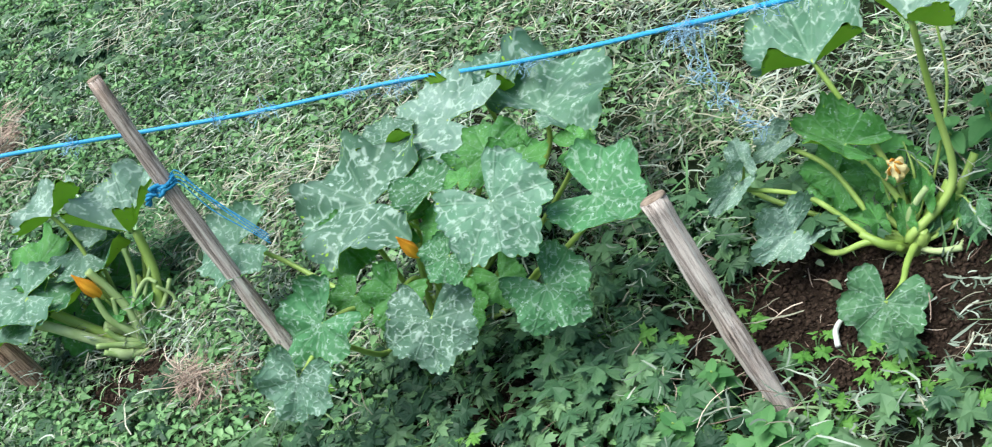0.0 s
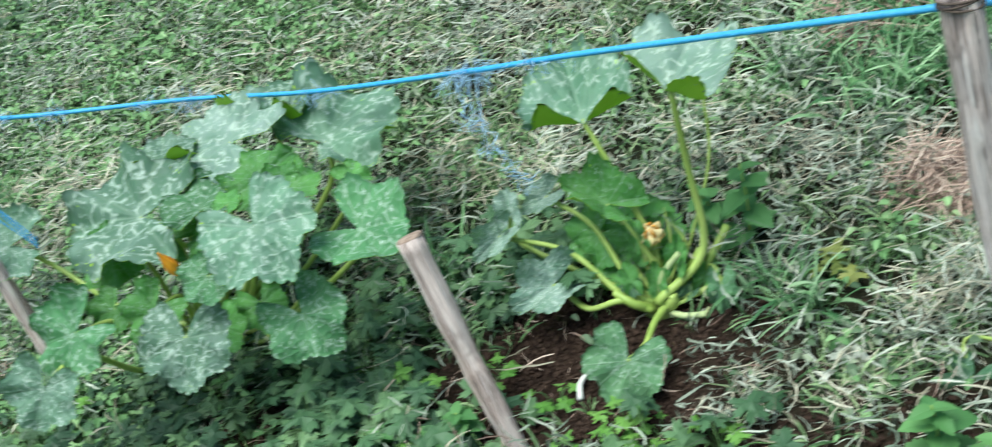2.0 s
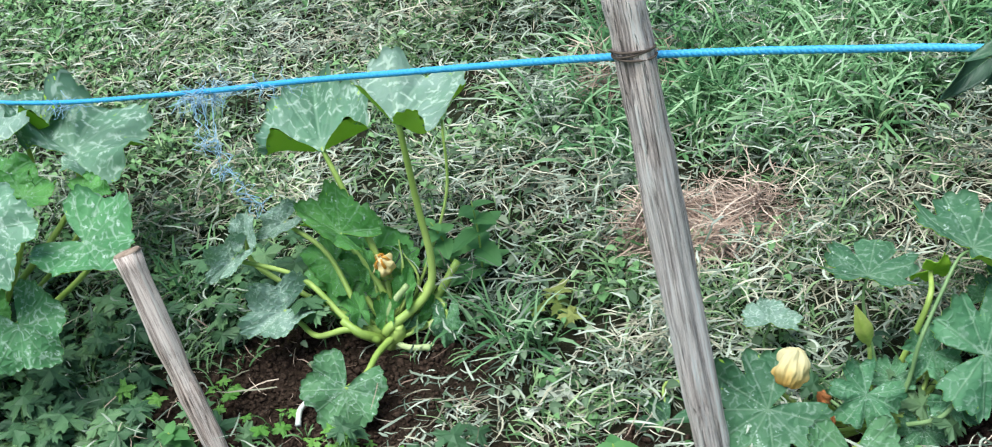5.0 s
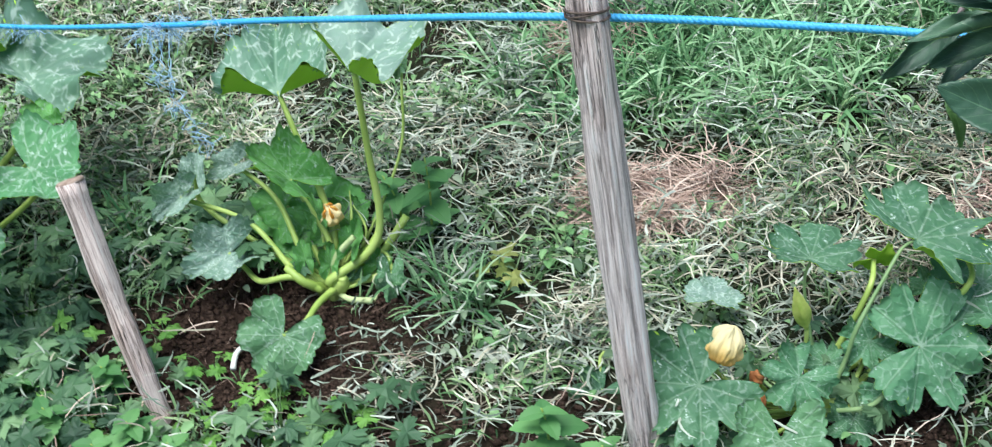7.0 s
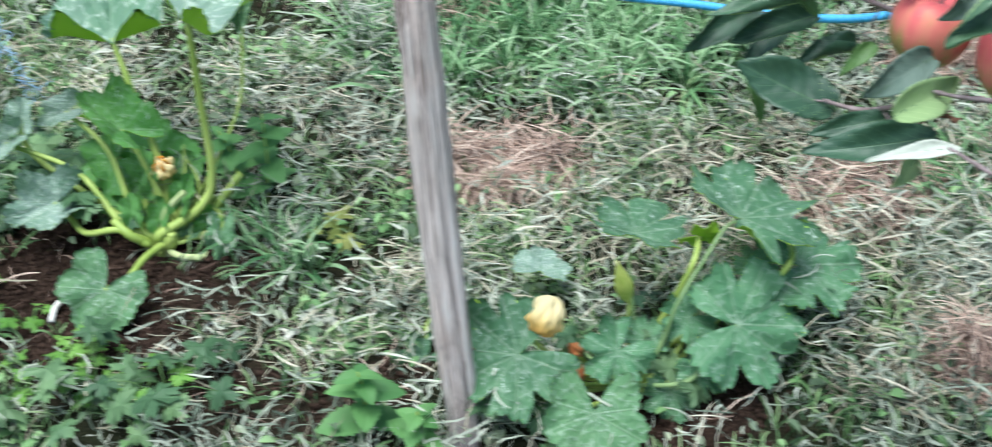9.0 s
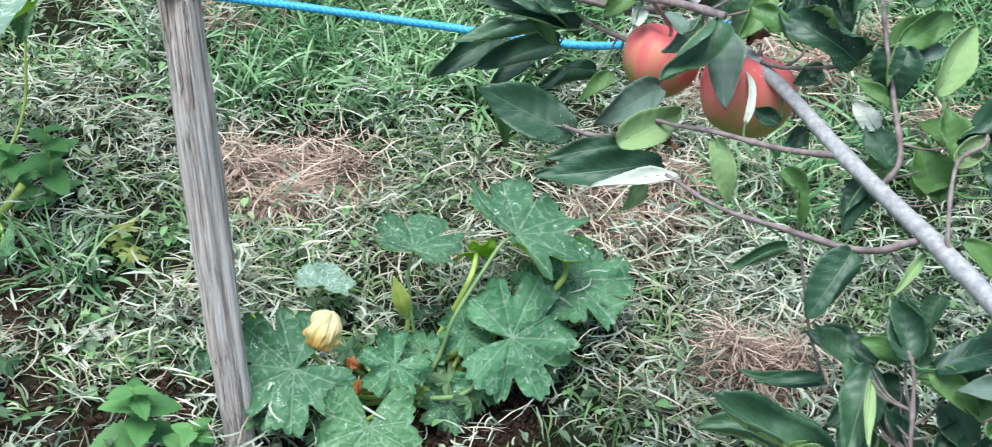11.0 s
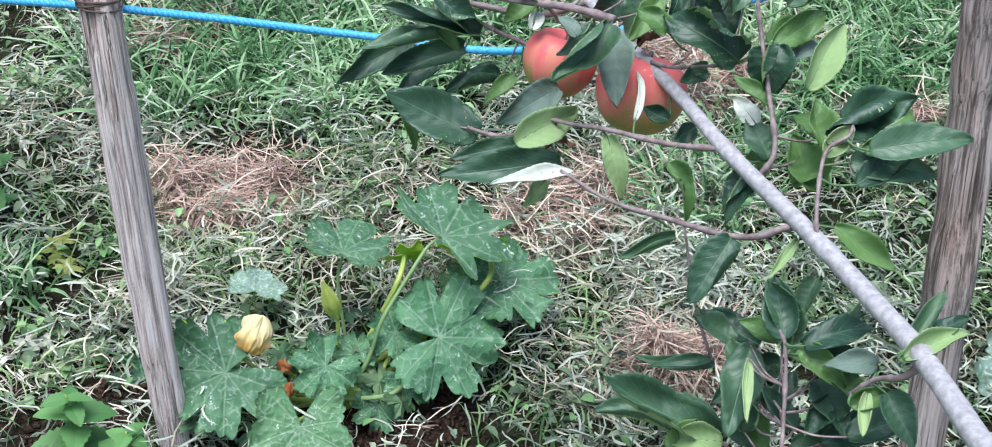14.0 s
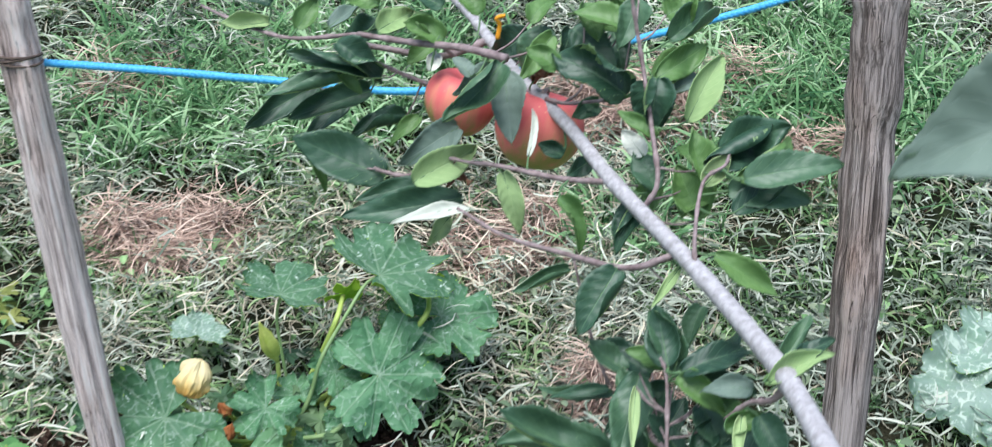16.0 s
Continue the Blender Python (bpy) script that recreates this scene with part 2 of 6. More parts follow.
SQUASH = {
    "mottled": squash_material("squash_leaf_mottled", (0.050, 0.150, 0.060), (0.100, 0.245, 0.105), 0.36, 0.13, 0.22, 0.2),
    "grey": squash_material("squash_leaf_mildewed", (0.070, 0.155, 0.095), (0.125, 0.235, 0.15), 0.36, 0.40, 0.25, 0.22),
    "silver": squash_material("squash_leaf_silvered", (0.09, 0.17, 0.125), (0.16, 0.26, 0.19), 0.48, 0.64, 0.3, 0.28),
    "plain": squash_material("squash_leaf_fresh", (0.060, 0.190, 0.042), (0.150, 0.350, 0.095), 0.12, 0.10, 0.2, 0.3),
    "light": squash_material("squash_leaf_pale", (0.068, 0.175, 0.072), (0.125, 0.255, 0.112), 0.12, 0.20, 0.25),
    "cut": squash_material("squash_leaf_dark", (0.042, 0.130, 0.060), (0.100, 0.225, 0.108), 0.09, 0.17, 0.28),
}
M_UNDER = leaf_material("squash_leaf_underside", [(0.2, (0.38, 0.62, 0.045)), (0.8, (0.50, 0.74, 0.08))], 0.6, 0.35)
M_STALK = plain_material("squash_stalk", (0.23, 0.33, 0.06), (0.42, 0.52, 0.14), 25, 0.45, 0.4, (1, 1, 0.2))
M_PALE_STALK = plain_material("pale_squash_stalk", (0.26, 0.36, 0.11), (0.42, 0.50, 0.23), 30, 0.5, 0.3, (1, 1, 0.2))
M_DULL_STALK = plain_material("dull_squash_stalk", (0.13, 0.22, 0.085), (0.24, 0.34, 0.15), 30, 0.5, 0.3, (1, 1, 0.2))
M_STUB = plain_material("cut_stalk_end", (0.32, 0.40, 0.16), (0.50, 0.55, 0.29), 40, 0.5)
M_PETAL = plain_material("orange_petal", (0.62, 0.19, 0.012), (0.80, 0.38, 0.03), 50, 0.55, 0.2, (1, 1, 0.15))


def wilted_material():
    """Cream pleats that turn orange towards the stalk."""
    mat, nodes, links, b = shader("wilted_cream_petal", 0.6, 0.2)
    f, vec = tex(nodes, links, 160, 3, stretch=(1, 1, 0.1))
    sep = nodes.new("ShaderNodeSeparateXYZ")
    links.new(vec, sep.inputs[0])
    f2, vec2 = tex(nodes, links, 45, 3)
    sep2 = nodes.new("ShaderNodeSeparateXYZ")
    links.new(vec2, sep2.inputs[0])
    v = math_node(nodes, links, "ADD", math_node(nodes, links, "MULTIPLY", sep2.outputs[2], 22.0), math_node(nodes, links, "MULTIPLY", f2, 0.35))
    col = ramp(nodes, links, v, [(0.15, (0.70, 0.28, 0.02)), (0.45, (0.76, 0.47, 0.11)), (0.75, (0.80, 0.66, 0.33)), (1.0, (0.80, 0.70, 0.42))])
    col = mix(nodes, links, math_node(nodes, links, "MULTIPLY", f, 0.5), col, (0.80, 0.64, 0.34))
    links.new(col, b.inputs["Base Color"])
    bump(nodes, links, b, f, 0.5, 0.002)
    glow_through(nodes, links, b, col, 0.25)
    return mat


M_CREAM = wilted_material()
M_SHRIVEL = plain_material("shrivelled_petal", (0.26, 0.085, 0.03), (0.46, 0.20, 0.085), 70, 0.7, 0.15)
M_WILT_EDGE = plain_material("wilted_petal_edge", (0.60, 0.22, 0.02), (0.70, 0.36, 0.07), 70, 0.6, 0.2)
M_CALYX = plain_material("flower_calyx", (0.34, 0.44, 0.07), (0.58, 0.62, 0.17), 60, 0.55)
# deep greens that carry some of the shade under the plants
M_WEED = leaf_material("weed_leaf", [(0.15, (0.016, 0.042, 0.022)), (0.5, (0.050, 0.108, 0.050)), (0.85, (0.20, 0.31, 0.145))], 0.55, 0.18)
M_WEED_STALK = plain_material("weed_stalk", (0.045, 0.10, 0.03), (0.11, 0.19, 0.06), 40, 0.6)
M_LAWN_WEED = leaf_material("lawn_weed_leaf", [(0.15, (0.08, 0.19, 0.06)), (0.5, (0.20, 0.36, 0.14)), (0.85, (0.38, 0.55, 0.27))], 0.6, 0.25)
M_CLOD = plain_material("soil_crumb", (0.018, 0.011, 0.008), (0.075, 0.047, 0.035), 300, 0.95, 0.1)
M_WEED_LIGHT = leaf_material("light_weed_leaf", [(0.15, (0.034, 0.085, 0.040)), (0.5, (0.088, 0.175, 0.078)), (0.85, (0.23, 0.36, 0.16))], 0.55, 0.22)
M_WEED_BRIGHT = leaf_material("young_weed_leaf", [(0.2, (0.11, 0.27, 0.04)), (0.8, (0.21, 0.40, 0.08))], 0.55, 0.3)
M_WEED_YELLOW = leaf_material("yellowing_leaf", [(0.2, (0.16, 0.22, 0.05)), (0.8, (0.30, 0.32, 0.09))], 0.6, 0.3)
M_NETTLE = leaf_material("nettle_leaf", [(0.2, (0.085, 0.22, 0.07)), (0.8, (0.19, 0.39, 0.13))], 0.6, 0.4)
M_GREEN = blade_material("grass_blade", [(0.1, (0.02, 0.055, 0.018)), (0.45, (0.115, 0.215, 0.08)), (0.9, (0.38, 0.49, 0.25))], 0.6, 0.12)
M_LUSH = blade_material("lush_grass_blade", [(0.1, (0.035, 0.11, 0.040)), (0.5, (0.16, 0.31, 0.13)), (0.9, (0.43, 0.59, 0.35))], 0.5, 0.22)
M_HAY = blade_material("cut_grass_strand", [(0.05, (0.024, 0.038, 0.025)), (0.35, (0.135, 0.170, 0.125)), (0.65, (0.365, 0.395, 0.315)), (0.95, (0.60, 0.61, 0.52))], 0.75, 0.04)
M_LITTER = blade_material("cut_weed_scrap", [(0.1, (0.05, 0.09, 0.045)), (0.5, (0.13, 0.19, 0.11)), (0.9, (0.32, 0.36, 0.25))], 0.75, 0.12)
M_TAN = blade_material("sun_bleached_hay", [(0.1, (0.11, 0.095, 0.065)), (0.5, (0.40, 0.365, 0.27)), (0.9, (0.68, 0.63, 0.50))], 0.75, 0.04)
M_STRAW = blade_material("brown_straw", [(0.1, (0.10, 0.058, 0.045)), (0.5, (0.40, 0.275, 0.22)), (0.9, (0.70, 0.545, 0.45))], 0.75, 0.03)
M_WOOD = wood_material("weathered_wood", (0.48, 0.395, 0.38), (0.74, 0.63, 0.61), (0.90, 0.76, 0.68))
# weathered grey, darkened further: that stake's shade side is in the colour
M_WOOD_SHADED = wood_material("shaded_weathered_wood", (0.165, 0.138, 0.131), (0.34, 0.292, 0.280), (0.85, 0.68, 0.58))
M_WOOD_RED = wood_material("reddish_stick_wood", (0.20, 0.125, 0.095), (0.43, 0.29, 0.22), (0.85, 0.66, 0.55))
M_WOOD_BROWN = wood_material("brown_stick_wood", (0.37, 0.283, 0.258), (0.62, 0.50, 0.462), (0.85, 0.68, 0.58))
M_END = plain_material("end_grain", (0.22, 0.15, 0.115), (0.40, 0.30, 0.24), 90, 0.9, 0.1)
M_WIRE = plain_material("rusty_wire", (0.05, 0.035, 0.03), (0.14, 0.10, 0.08), 90, 0.7)
M_ROPE = plain_material("blue_rope", (0.035, 0.27, 0.58), (0.11, 0.44, 0.77), 400, 0.5, 0.4, (1, 1, 1))
M_FRAY = plain_material("frayed_blue_fibre", (0.24, 0.41, 0.60), (0.46, 0.61, 0.76), 60, 0.6)
M_TIE = plain_material("faded_blue_twine", (0.015, 0.13, 0.30), (0.05, 0.28, 0.50), 200, 0.6)
M_BARK = plain_material("apple_bark", (0.245, 0.232, 0.242), (0.43, 0.418, 0.445), 170, 0.75, 0.25, (1, 1, 1), 0.5)
M_TWIG = plain_material("apple_twig_bark", (0.125, 0.088, 0.088), (0.31, 0.245, 0.25), 120, 0.6, 0.3)
def apple_leaf_material(name, stops, rough=0.42, share=0.12, spec=0.5, vein_tone=1.5):
    """A leaf with thin paler side veins that slant off the midrib, sunk into puckered green."""
    mat, nodes, links, b = shader(name, rough, spec)
    uv = nodes.new("ShaderNodeUVMap").outputs["UV"]
    sep = nodes.new("ShaderNodeSeparateXYZ")
    links.new(uv, sep.inputs[0])
    q = math_node(nodes, links, "ABSOLUTE", math_node(nodes, links, "SUBTRACT", sep.outputs[0], 0.5))
    f, _ = tex(nodes, links, 22, 4)
    fine, _ = tex(nodes, links, 210, 4)
    wob = math_node(nodes, links, "MULTIPLY", f, 1.3)
    run = math_node(nodes, links, "ADD", math_node(nodes, links, "SUBTRACT", math_node(nodes, links, "MULTIPLY", sep.outputs[1], 7.0), math_node(nodes, links, "MULTIPLY", q, 4.4)), wob)
    saw = math_node(nodes, links, "ABSOLUTE", math_node(nodes, links, "SUBTRACT", math_node(nodes, links, "FRACT", run), 0.5))
    vein = math_node(nodes, links, "SUBTRACT", 1.0, math_node(nodes, links, "MULTIPLY", saw, 16.0), True)
    rib = math_node(nodes, links, "SUBTRACT", 1.0, math_node(nodes, links, "MULTIPLY", q, 42.0), True)
    lines = math_node(nodes, links, "MAXIMUM", math_node(nodes, links, "MULTIPLY", vein, 0.5), rib)
    rnd = nodes.new("ShaderNodeObjectInfo").outputs["Random"]
    v = math_node(nodes, links, "ADD", math_node(nodes, links, "MULTIPLY", math_node(nodes, links, "ADD", math_node(nodes, links, "MULTIPLY", f, 0.6), math_node(nodes, links, "MULTIPLY", fine, 0.4)), 0.6), math_node(nodes, links, "MULTIPLY", rnd, 0.4))
    col = ramp(nodes, links, v, stops)
    col = mix(nodes, links, math_node(nodes, links, "MULTIPLY", lines, 0.45), col, tuple(min(0.8, c * vein_tone + 0.03) for c in stops[-1][1]))
    links.new(col, b.inputs["Base Color"])
    h = math_node(nodes, links, "SUBTRACT", math_node(nodes, links, "MULTIPLY", fine, 0.35), lines)
    bump(nodes, links, b, h, 0.35, 0.0012)
    glow_through(nodes, links, b, col, share)
    return mat


APPLE = {
    "dark": apple_leaf_material("apple_leaf_upper", [(0.25, (0.014, 0.044, 0.026)), (0.5, (0.036, 0.088, 0.050)), (0.75, (0.080, 0.155, 0.080))], 0.47, 0.08, 0.5),
    "light": apple_leaf_material("apple_leaf_young", [(0.2, (0.075, 0.165, 0.045)), (0.8, (0.170, 0.30, 0.10))], 0.48, 0.25, 0.45, 1.3),
    "under": apple_leaf_material("apple_leaf_underside", [(0.2, (0.24, 0.37, 0.15)), (0.8, (0.40, 0.52, 0.26))], 0.7, 0.25, 0.2, 1.2),
    # grey-green that holds the sky's sheen on some leaves in its colour
    "bluish": apple_leaf_material("apple_leaf_bluish", [(0.2, (0.11, 0.165, 0.135)), (0.8, (0.19, 0.25, 0.21))], 0.6, 0.15, 0.3, 1.1),
    "pale": apple_leaf_material("apple_leaf_downy", [(0.2, (0.50, 0.53, 0.46)), (0.8, (0.72, 0.73, 0.66))], 0.8, 0.15, 0.1, 1.0),
    "withered": apple_leaf_material("apple_leaf_withered", [(0.2, (0.055, 0.028, 0.022)), (0.8, (0.20, 0.10, 0.065))], 0.8, 0.1, 0.15, 1.2),
}
M_RIB = plain_material("apple_leaf_midrib", (0.06, 0.13, 0.06), (0.12, 0.20, 0.09), 80, 0.6)
M_KNOT = plain_material("knot_wood", (0.09, 0.055, 0.04), (0.22, 0.15, 0.115), 70, 0.85, 0.15, (1, 1, 0.3), 0.8)


# ---- building blocks ----
def height(x, y):
    """The ground's height: a slight rise to the back and to the far end of the row."""
    return 0.07 + 0.42 * math.tanh(x / 6) + 0.42 * math.tanh((y - 1.5) / 6)


def uneven(x, y):
    return height(x, y) + 0.012 * noise.noise((x * 3.1, y * 3.1, 0)) + 0.006 * noise.noise((x * 11, y * 11, 4))


def mesh_of(name, verts, faces, mats, smooth=True):
    me = bpy.data.meshes.new(name)
    me.from_pydata([tuple(v) for v in verts], [], faces)
    for m in mats if isinstance(mats, (list, tuple)) else [mats]:
        me.materials.append(m)
    if smooth:
        me.polygons.foreach_set("use_smooth", [True] * len(me.polygons))
    return me


def big_mesh(name, verts, tris, mat):
    """A mesh of very many triangles, from arrays."""
    me = bpy.data.meshes.new(name)
    n = len(tris)
    me.vertices.add(len(verts))
    me.vertices.foreach_set("co", np.asarray(verts, np.float32).ravel())
    me.loops.add(n * 3)
    me.loops.foreach_set("vertex_index", np.asarray(tris, np.int32).ravel())
    me.polygons.add(n)
    me.polygons.foreach_set("loop_start", np.arange(0, n * 3, 3, dtype=np.int32))
    me.update(calc_edges=True)
    me.materials.append(mat)
    return me


def part(name, mesh, parent, label=""):
    ob = new(name, mesh)
    ob.parent = parent
    return tagged(ob, label)


def thing(name, at, label, category, group="", kind=""):
    ob = new(name)
    ob.location = at
    ob.empty_display_size = 0.05
    return tagged(ob, label, category, group, kind)


def spline(points, steps):
    """Points along a smooth curve through the given ones."""
    p = [Vector(q) for q in points]
    p = [p[0] * 2 - p[1], *p, p[-1] * 2 - p[-2]]
    out = []
    for i in range(1, len(p) - 2):
        for k in range(steps):
            t = k / steps
            a, b, c, d = p[i - 1:i + 3]
            out.append(0.5 * (2 * b + (c - a) * t + (2 * a - 5 * b + 4 * c - d) * t * t + (3 * b - a - 3 * c + d) * t ** 3))
    return out + [p[-2]]


def tube(points, radii, sides=8, rough=0.0, seed=0, flat=1.0, flute=0.0):
    """Vertices and faces of a round rod along points; radii: one for each point or a pair of ends."""
    n = len(points)
    if len(radii) != n:
        radii = [radii[0] + (radii[1] - radii[0]) * i / (n - 1) for i in range(n)]
    verts, faces = [], []
    ahead = (points[1] - points[0]).normalized()
    side = ahead.orthogonal().normalized()
    for i, p in enumerate(points):
        ahead = (points[min(i + 1, n - 1)] - points[max(i - 1, 0)]).normalized()
        side = (side - ahead * side.dot(ahead)).normalized()
        up = ahead.cross(side)
        for k in range(sides):
            a = 2 * math.pi * k / sides
            r = radii[i] * (1 + rough * noise.noise((math.cos(a) * 1.3 + seed, math.sin(a) * 1.3, i * 0.35)))
            if flute:
                r *= 1 + flute * (noise.noise((math.cos(a) * 2.2 + seed, math.sin(a) * 2.2, i * 0.07)) + 0.5 * noise.noise((math.cos(a) * 6 + seed, math.sin(a) * 6, i * 0.09)))
            verts.append(p + (side * math.cos(a) + up * math.sin(a) * flat) * r)
    for i in range(n - 1):
        for k in range(sides):
            a, b = i * sides + k, i * sides + (k + 1) % sides
            faces.append((a, b, b + sides, a + sides))
    faces += [tuple(range(sides - 1, -1, -1)), tuple(range((n - 1) * sides, n * sides))]
    return verts, faces


def join(*pieces):
    verts, faces = [], []
    for v, f in pieces:
        k = len(verts)
        verts += v
        faces += [tuple(i + k for i in q) for q in f]
    return verts, faces


def shifted(piece, at):
    at = Vector(at)
    return [v - at for v in piece[0]], piece[1]


# ---- ground: one sheet out to the horizon ----
def bare_soil(x, y):
    """How bare the ground is: the dug bed round the tall plant, and small worn spots."""
    v = 0.0
    for cx, cy, rx, ry in ((-0.06, 1.44, 0.30, 0.16), (-0.10, 1.45, 0.20, 0.15), (-0.62, 1.42, 0.28, 0.14), (0.0, 1.36, 0.17, 0.11), (-1.42, 1.92, 0.13, 0.08), (0.77, 1.10, 0.15, 0.09)):
        d = ((x - cx) / rx) ** 2 + ((y - cy) / ry) ** 2
        v = max(v, 1.5 - d)
    v = max(v, min(0.8, 1.1 - ((x - 0.30) / 0.2) ** 2 - ((y - 1.19) / 0.11) ** 2))
    v += 0.5 * noise.noise((x * 6, y * 6, 2))
    return min(1.0, max(0.0, v))


def build_ground():
    def axis(lo, hi, step):
        out, x, s = list(np.arange(lo, hi, step)), hi, step
        while x < 400:
            out.append(x)
            s *= 1.35
            x += s
        x, s = lo, step
        while x > -400:
            s *= 1.35
            x -= s
            out.insert(0, x)
        return out

    xs, ys = axis(-2.8, 2.6, 0.035), axis(0.6, 4.4, 0.035)
    verts = [(x, y, uneven(x, y)) for y in ys for x in xs]
    w = len(xs)
    faces = [(j * w + i, j * w + i + 1, (j + 1) * w + i + 1, (j + 1) * w + i) for j in range(len(ys) - 1) for i in range(w - 1)]
    me = mesh_of("ground", verts, faces, ground_material())
    me.attributes.new("bare", "FLOAT", "POINT").data.foreach_set("value", [bare_soil(v[0], v[1]) if abs(v[0]) < 4 and abs(v[1]) < 6 else 0.0 for v in verts])
    # outside the strip the ground takes a lighter tone, without the gaps' shade
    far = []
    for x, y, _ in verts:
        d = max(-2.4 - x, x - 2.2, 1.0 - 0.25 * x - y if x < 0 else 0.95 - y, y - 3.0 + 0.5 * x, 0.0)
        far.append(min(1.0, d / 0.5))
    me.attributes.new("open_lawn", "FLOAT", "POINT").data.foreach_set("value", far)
    return tagged(new("ground", me), "crumbly dark soil and mown lawn", "ground", "", "structure")


build_ground()


# ---- stakes ----
def stake(points, radii, mat, label, seed, ring=None, knot=None, peeled=None):
    """A stake through the points, from its foot in the soil to its sawn top; its wood grain runs along it."""
    base = Vector(points[0])
    lie = (Vector(points[-1]) - base).to_track_quat("Z", "Y").to_matrix().to_4x4()
    inv = lie.inverted()
    path = spline([inv @ (Vector(p) - base) for p in points], 9)
    path.insert(0, path[0] - Vector((0, 0, 0.08)))
    n = len(path)
    rs = [float(r) for r in np.interp(np.linspace(0, 1, n), np.linspace(0, 1, len(radii)), radii)]
    rs = [r * (1 + (0.08 if mat is M_WOOD else 0.13) * noise.noise((seed, i * 0.45, 0))) for i, r in enumerate(rs)]
    if peeled is not None:
        rs = [r * (0.90 if (lie @ q).z + base.z < peeled else 1.0) for r, q in zip(rs, path)]
    ob = thing("wooden_stake", base, label, "stake", "stakes along the rope")

    def piece(name, shape, material, text=""):
        made = part(name, mesh_of(name, *shape, material), ob, text)
        made.matrix_basis = lie
        return made

    piece("shaft", tube(path, rs, 56, 0.12, seed, 1.0, 0.16), mat)
    tip = Vector((0, 0, 1))
    piece("cut_end", tube([path[-1] - tip * 0.002, path[-1] + tip * 0.003, path[-1] + tip * 0.004], [rs[-1] * 0.97, rs[-1] * 0.90, rs[-1] * 0.5], 18, 0.1, seed), M_END, "split end grain")
    if ring is not None:
        i = min(range(1, n - 1), key=lambda k: abs((lie @ path[k]).z + base.z - ring))
        loops = []
        for k, lift in enumerate((0.0, 0.0035, -0.003)):
            loops.append(tube([path[i] + Vector((rs[i] * 1.08 * math.cos(a), rs[i] * 1.08 * math.sin(a), lift + 0.004 * math.sin(a + k))) for a in np.linspace(0, 2 * math.pi, 28)], (0.0014, 0.0014), 6))
        piece("wire_ring", join(*loops), M_WIRE, "rusty wire wound round the stake")
    if knot is not None:
        i = min(range(1, n - 1), key=lambda k: abs((lie @ path[k]).z + base.z - knot))
        grid, rows, cols = [], 6, 18
        for j in range(rows + 1):
            for k in range(cols + 1):
                a = -2.9 + 2.5 * k / cols
                reach = 0.011 * (0.55 + 0.9 * abs(noise.noise((k * 0.45, seed, j > 3)))) * math.sin(math.pi * (k + 0.6) / (cols + 1.2)) ** 0.4
                h = reach * (2 * j / rows - 1)
                r = rs[i] * (1.075 - 0.05 * abs(2 * j / rows - 1) ** 2 + 0.03 * noise.noise((k * 0.8, j * 0.9, seed)))
                grid.append(path[i] + Vector((r * math.cos(a), r * math.sin(a), h + 0.004 * math.sin(a * 2))))
        patch = [(j * (cols + 1) + k, j * (cols + 1) + k + 1, (j + 1) * (cols + 1) + k + 1, (j + 1) * (cols + 1) + k) for j in range(rows) for k in range(cols)]
        piece("knot", (grid, patch), M_KNOT, "dark brown knot in the wood")
    return ob


stake([(-1.000, 1.800, 0.010), (-1.018, 1.829, 0.106), (-1.064, 1.908, 0.422), (-1.083, 1.956, 0.634)], (0.0160, 0.0140), M_WOOD_BROWN, "thin leaning weathered wooden stake with a blue twine knot", 3)
stake([(-0.153, 1.324, 0.047), (-0.190, 1.392, 0.210), (-0.222, 1.463, 0.378)], (0.0142, 0.0192), M_WOOD_BROWN, "short leaning brown wooden stake with a sawn top", 7)
stake([(0.5175, 1.098, 0.079), (0.506, 1.128, 0.270), (0.4935, 1.170, 0.510), (0.484, 1.204, 0.694), (0.479, 1.224, 0.800)], (0.0180, 0.0222, 0.0226, 0.0218, 0.0214), M_WOOD, "thick weathered grey wooden stake holding the rope", 11, 0.694)
stake([(1.228, 0.517, 0.084), (1.258, 0.650, 0.454), (1.272, 0.708, 0.616), (1.283, 0.763, 0.749), (1.283, 0.800, 0.884), (1.282, 0.821, 0.958)], (0.0225, 0.0245), M_WOOD_SHADED, "thick dark grey wooden stake with a knot beside the apple branch", 17, None, 0.749, 0.616)
stake([(-1.64, 2.02, -0.02), (-1.70, 2.06, 0.16), (-1.76, 2.11, 0.42)], (0.024, 0.023), M_WOOD_RED, "reddish-brown wooden stake leaning over the weeds", 23)


# ---- rope ----
def twisted(points, lay, strand, turns_per_metre, strands=3):
    path = spline(points, 40)
    out = []
    for s in range(strands):
        pts, run = [], 0.0
        side = (path[1] - path[0]).orthogonal().normalized()
        for i, p in enumerate(path):
            if i:
                run += (p - path[i - 1]).length
            ahead = (path[min(i + 1, len(path) - 1)] - path[max(i - 1, 0)]).normalized()
            side = (side - ahead * side.dot(ahead)).normalized()
            a = 2 * math.pi * (run * turns_per_metre + s / strands)
            pts.append(p + (side * math.cos(a) + ahead.cross(side) * math.sin(a)) * lay)
        out.append(tube(pts, (strand, strand), 7))
    return out


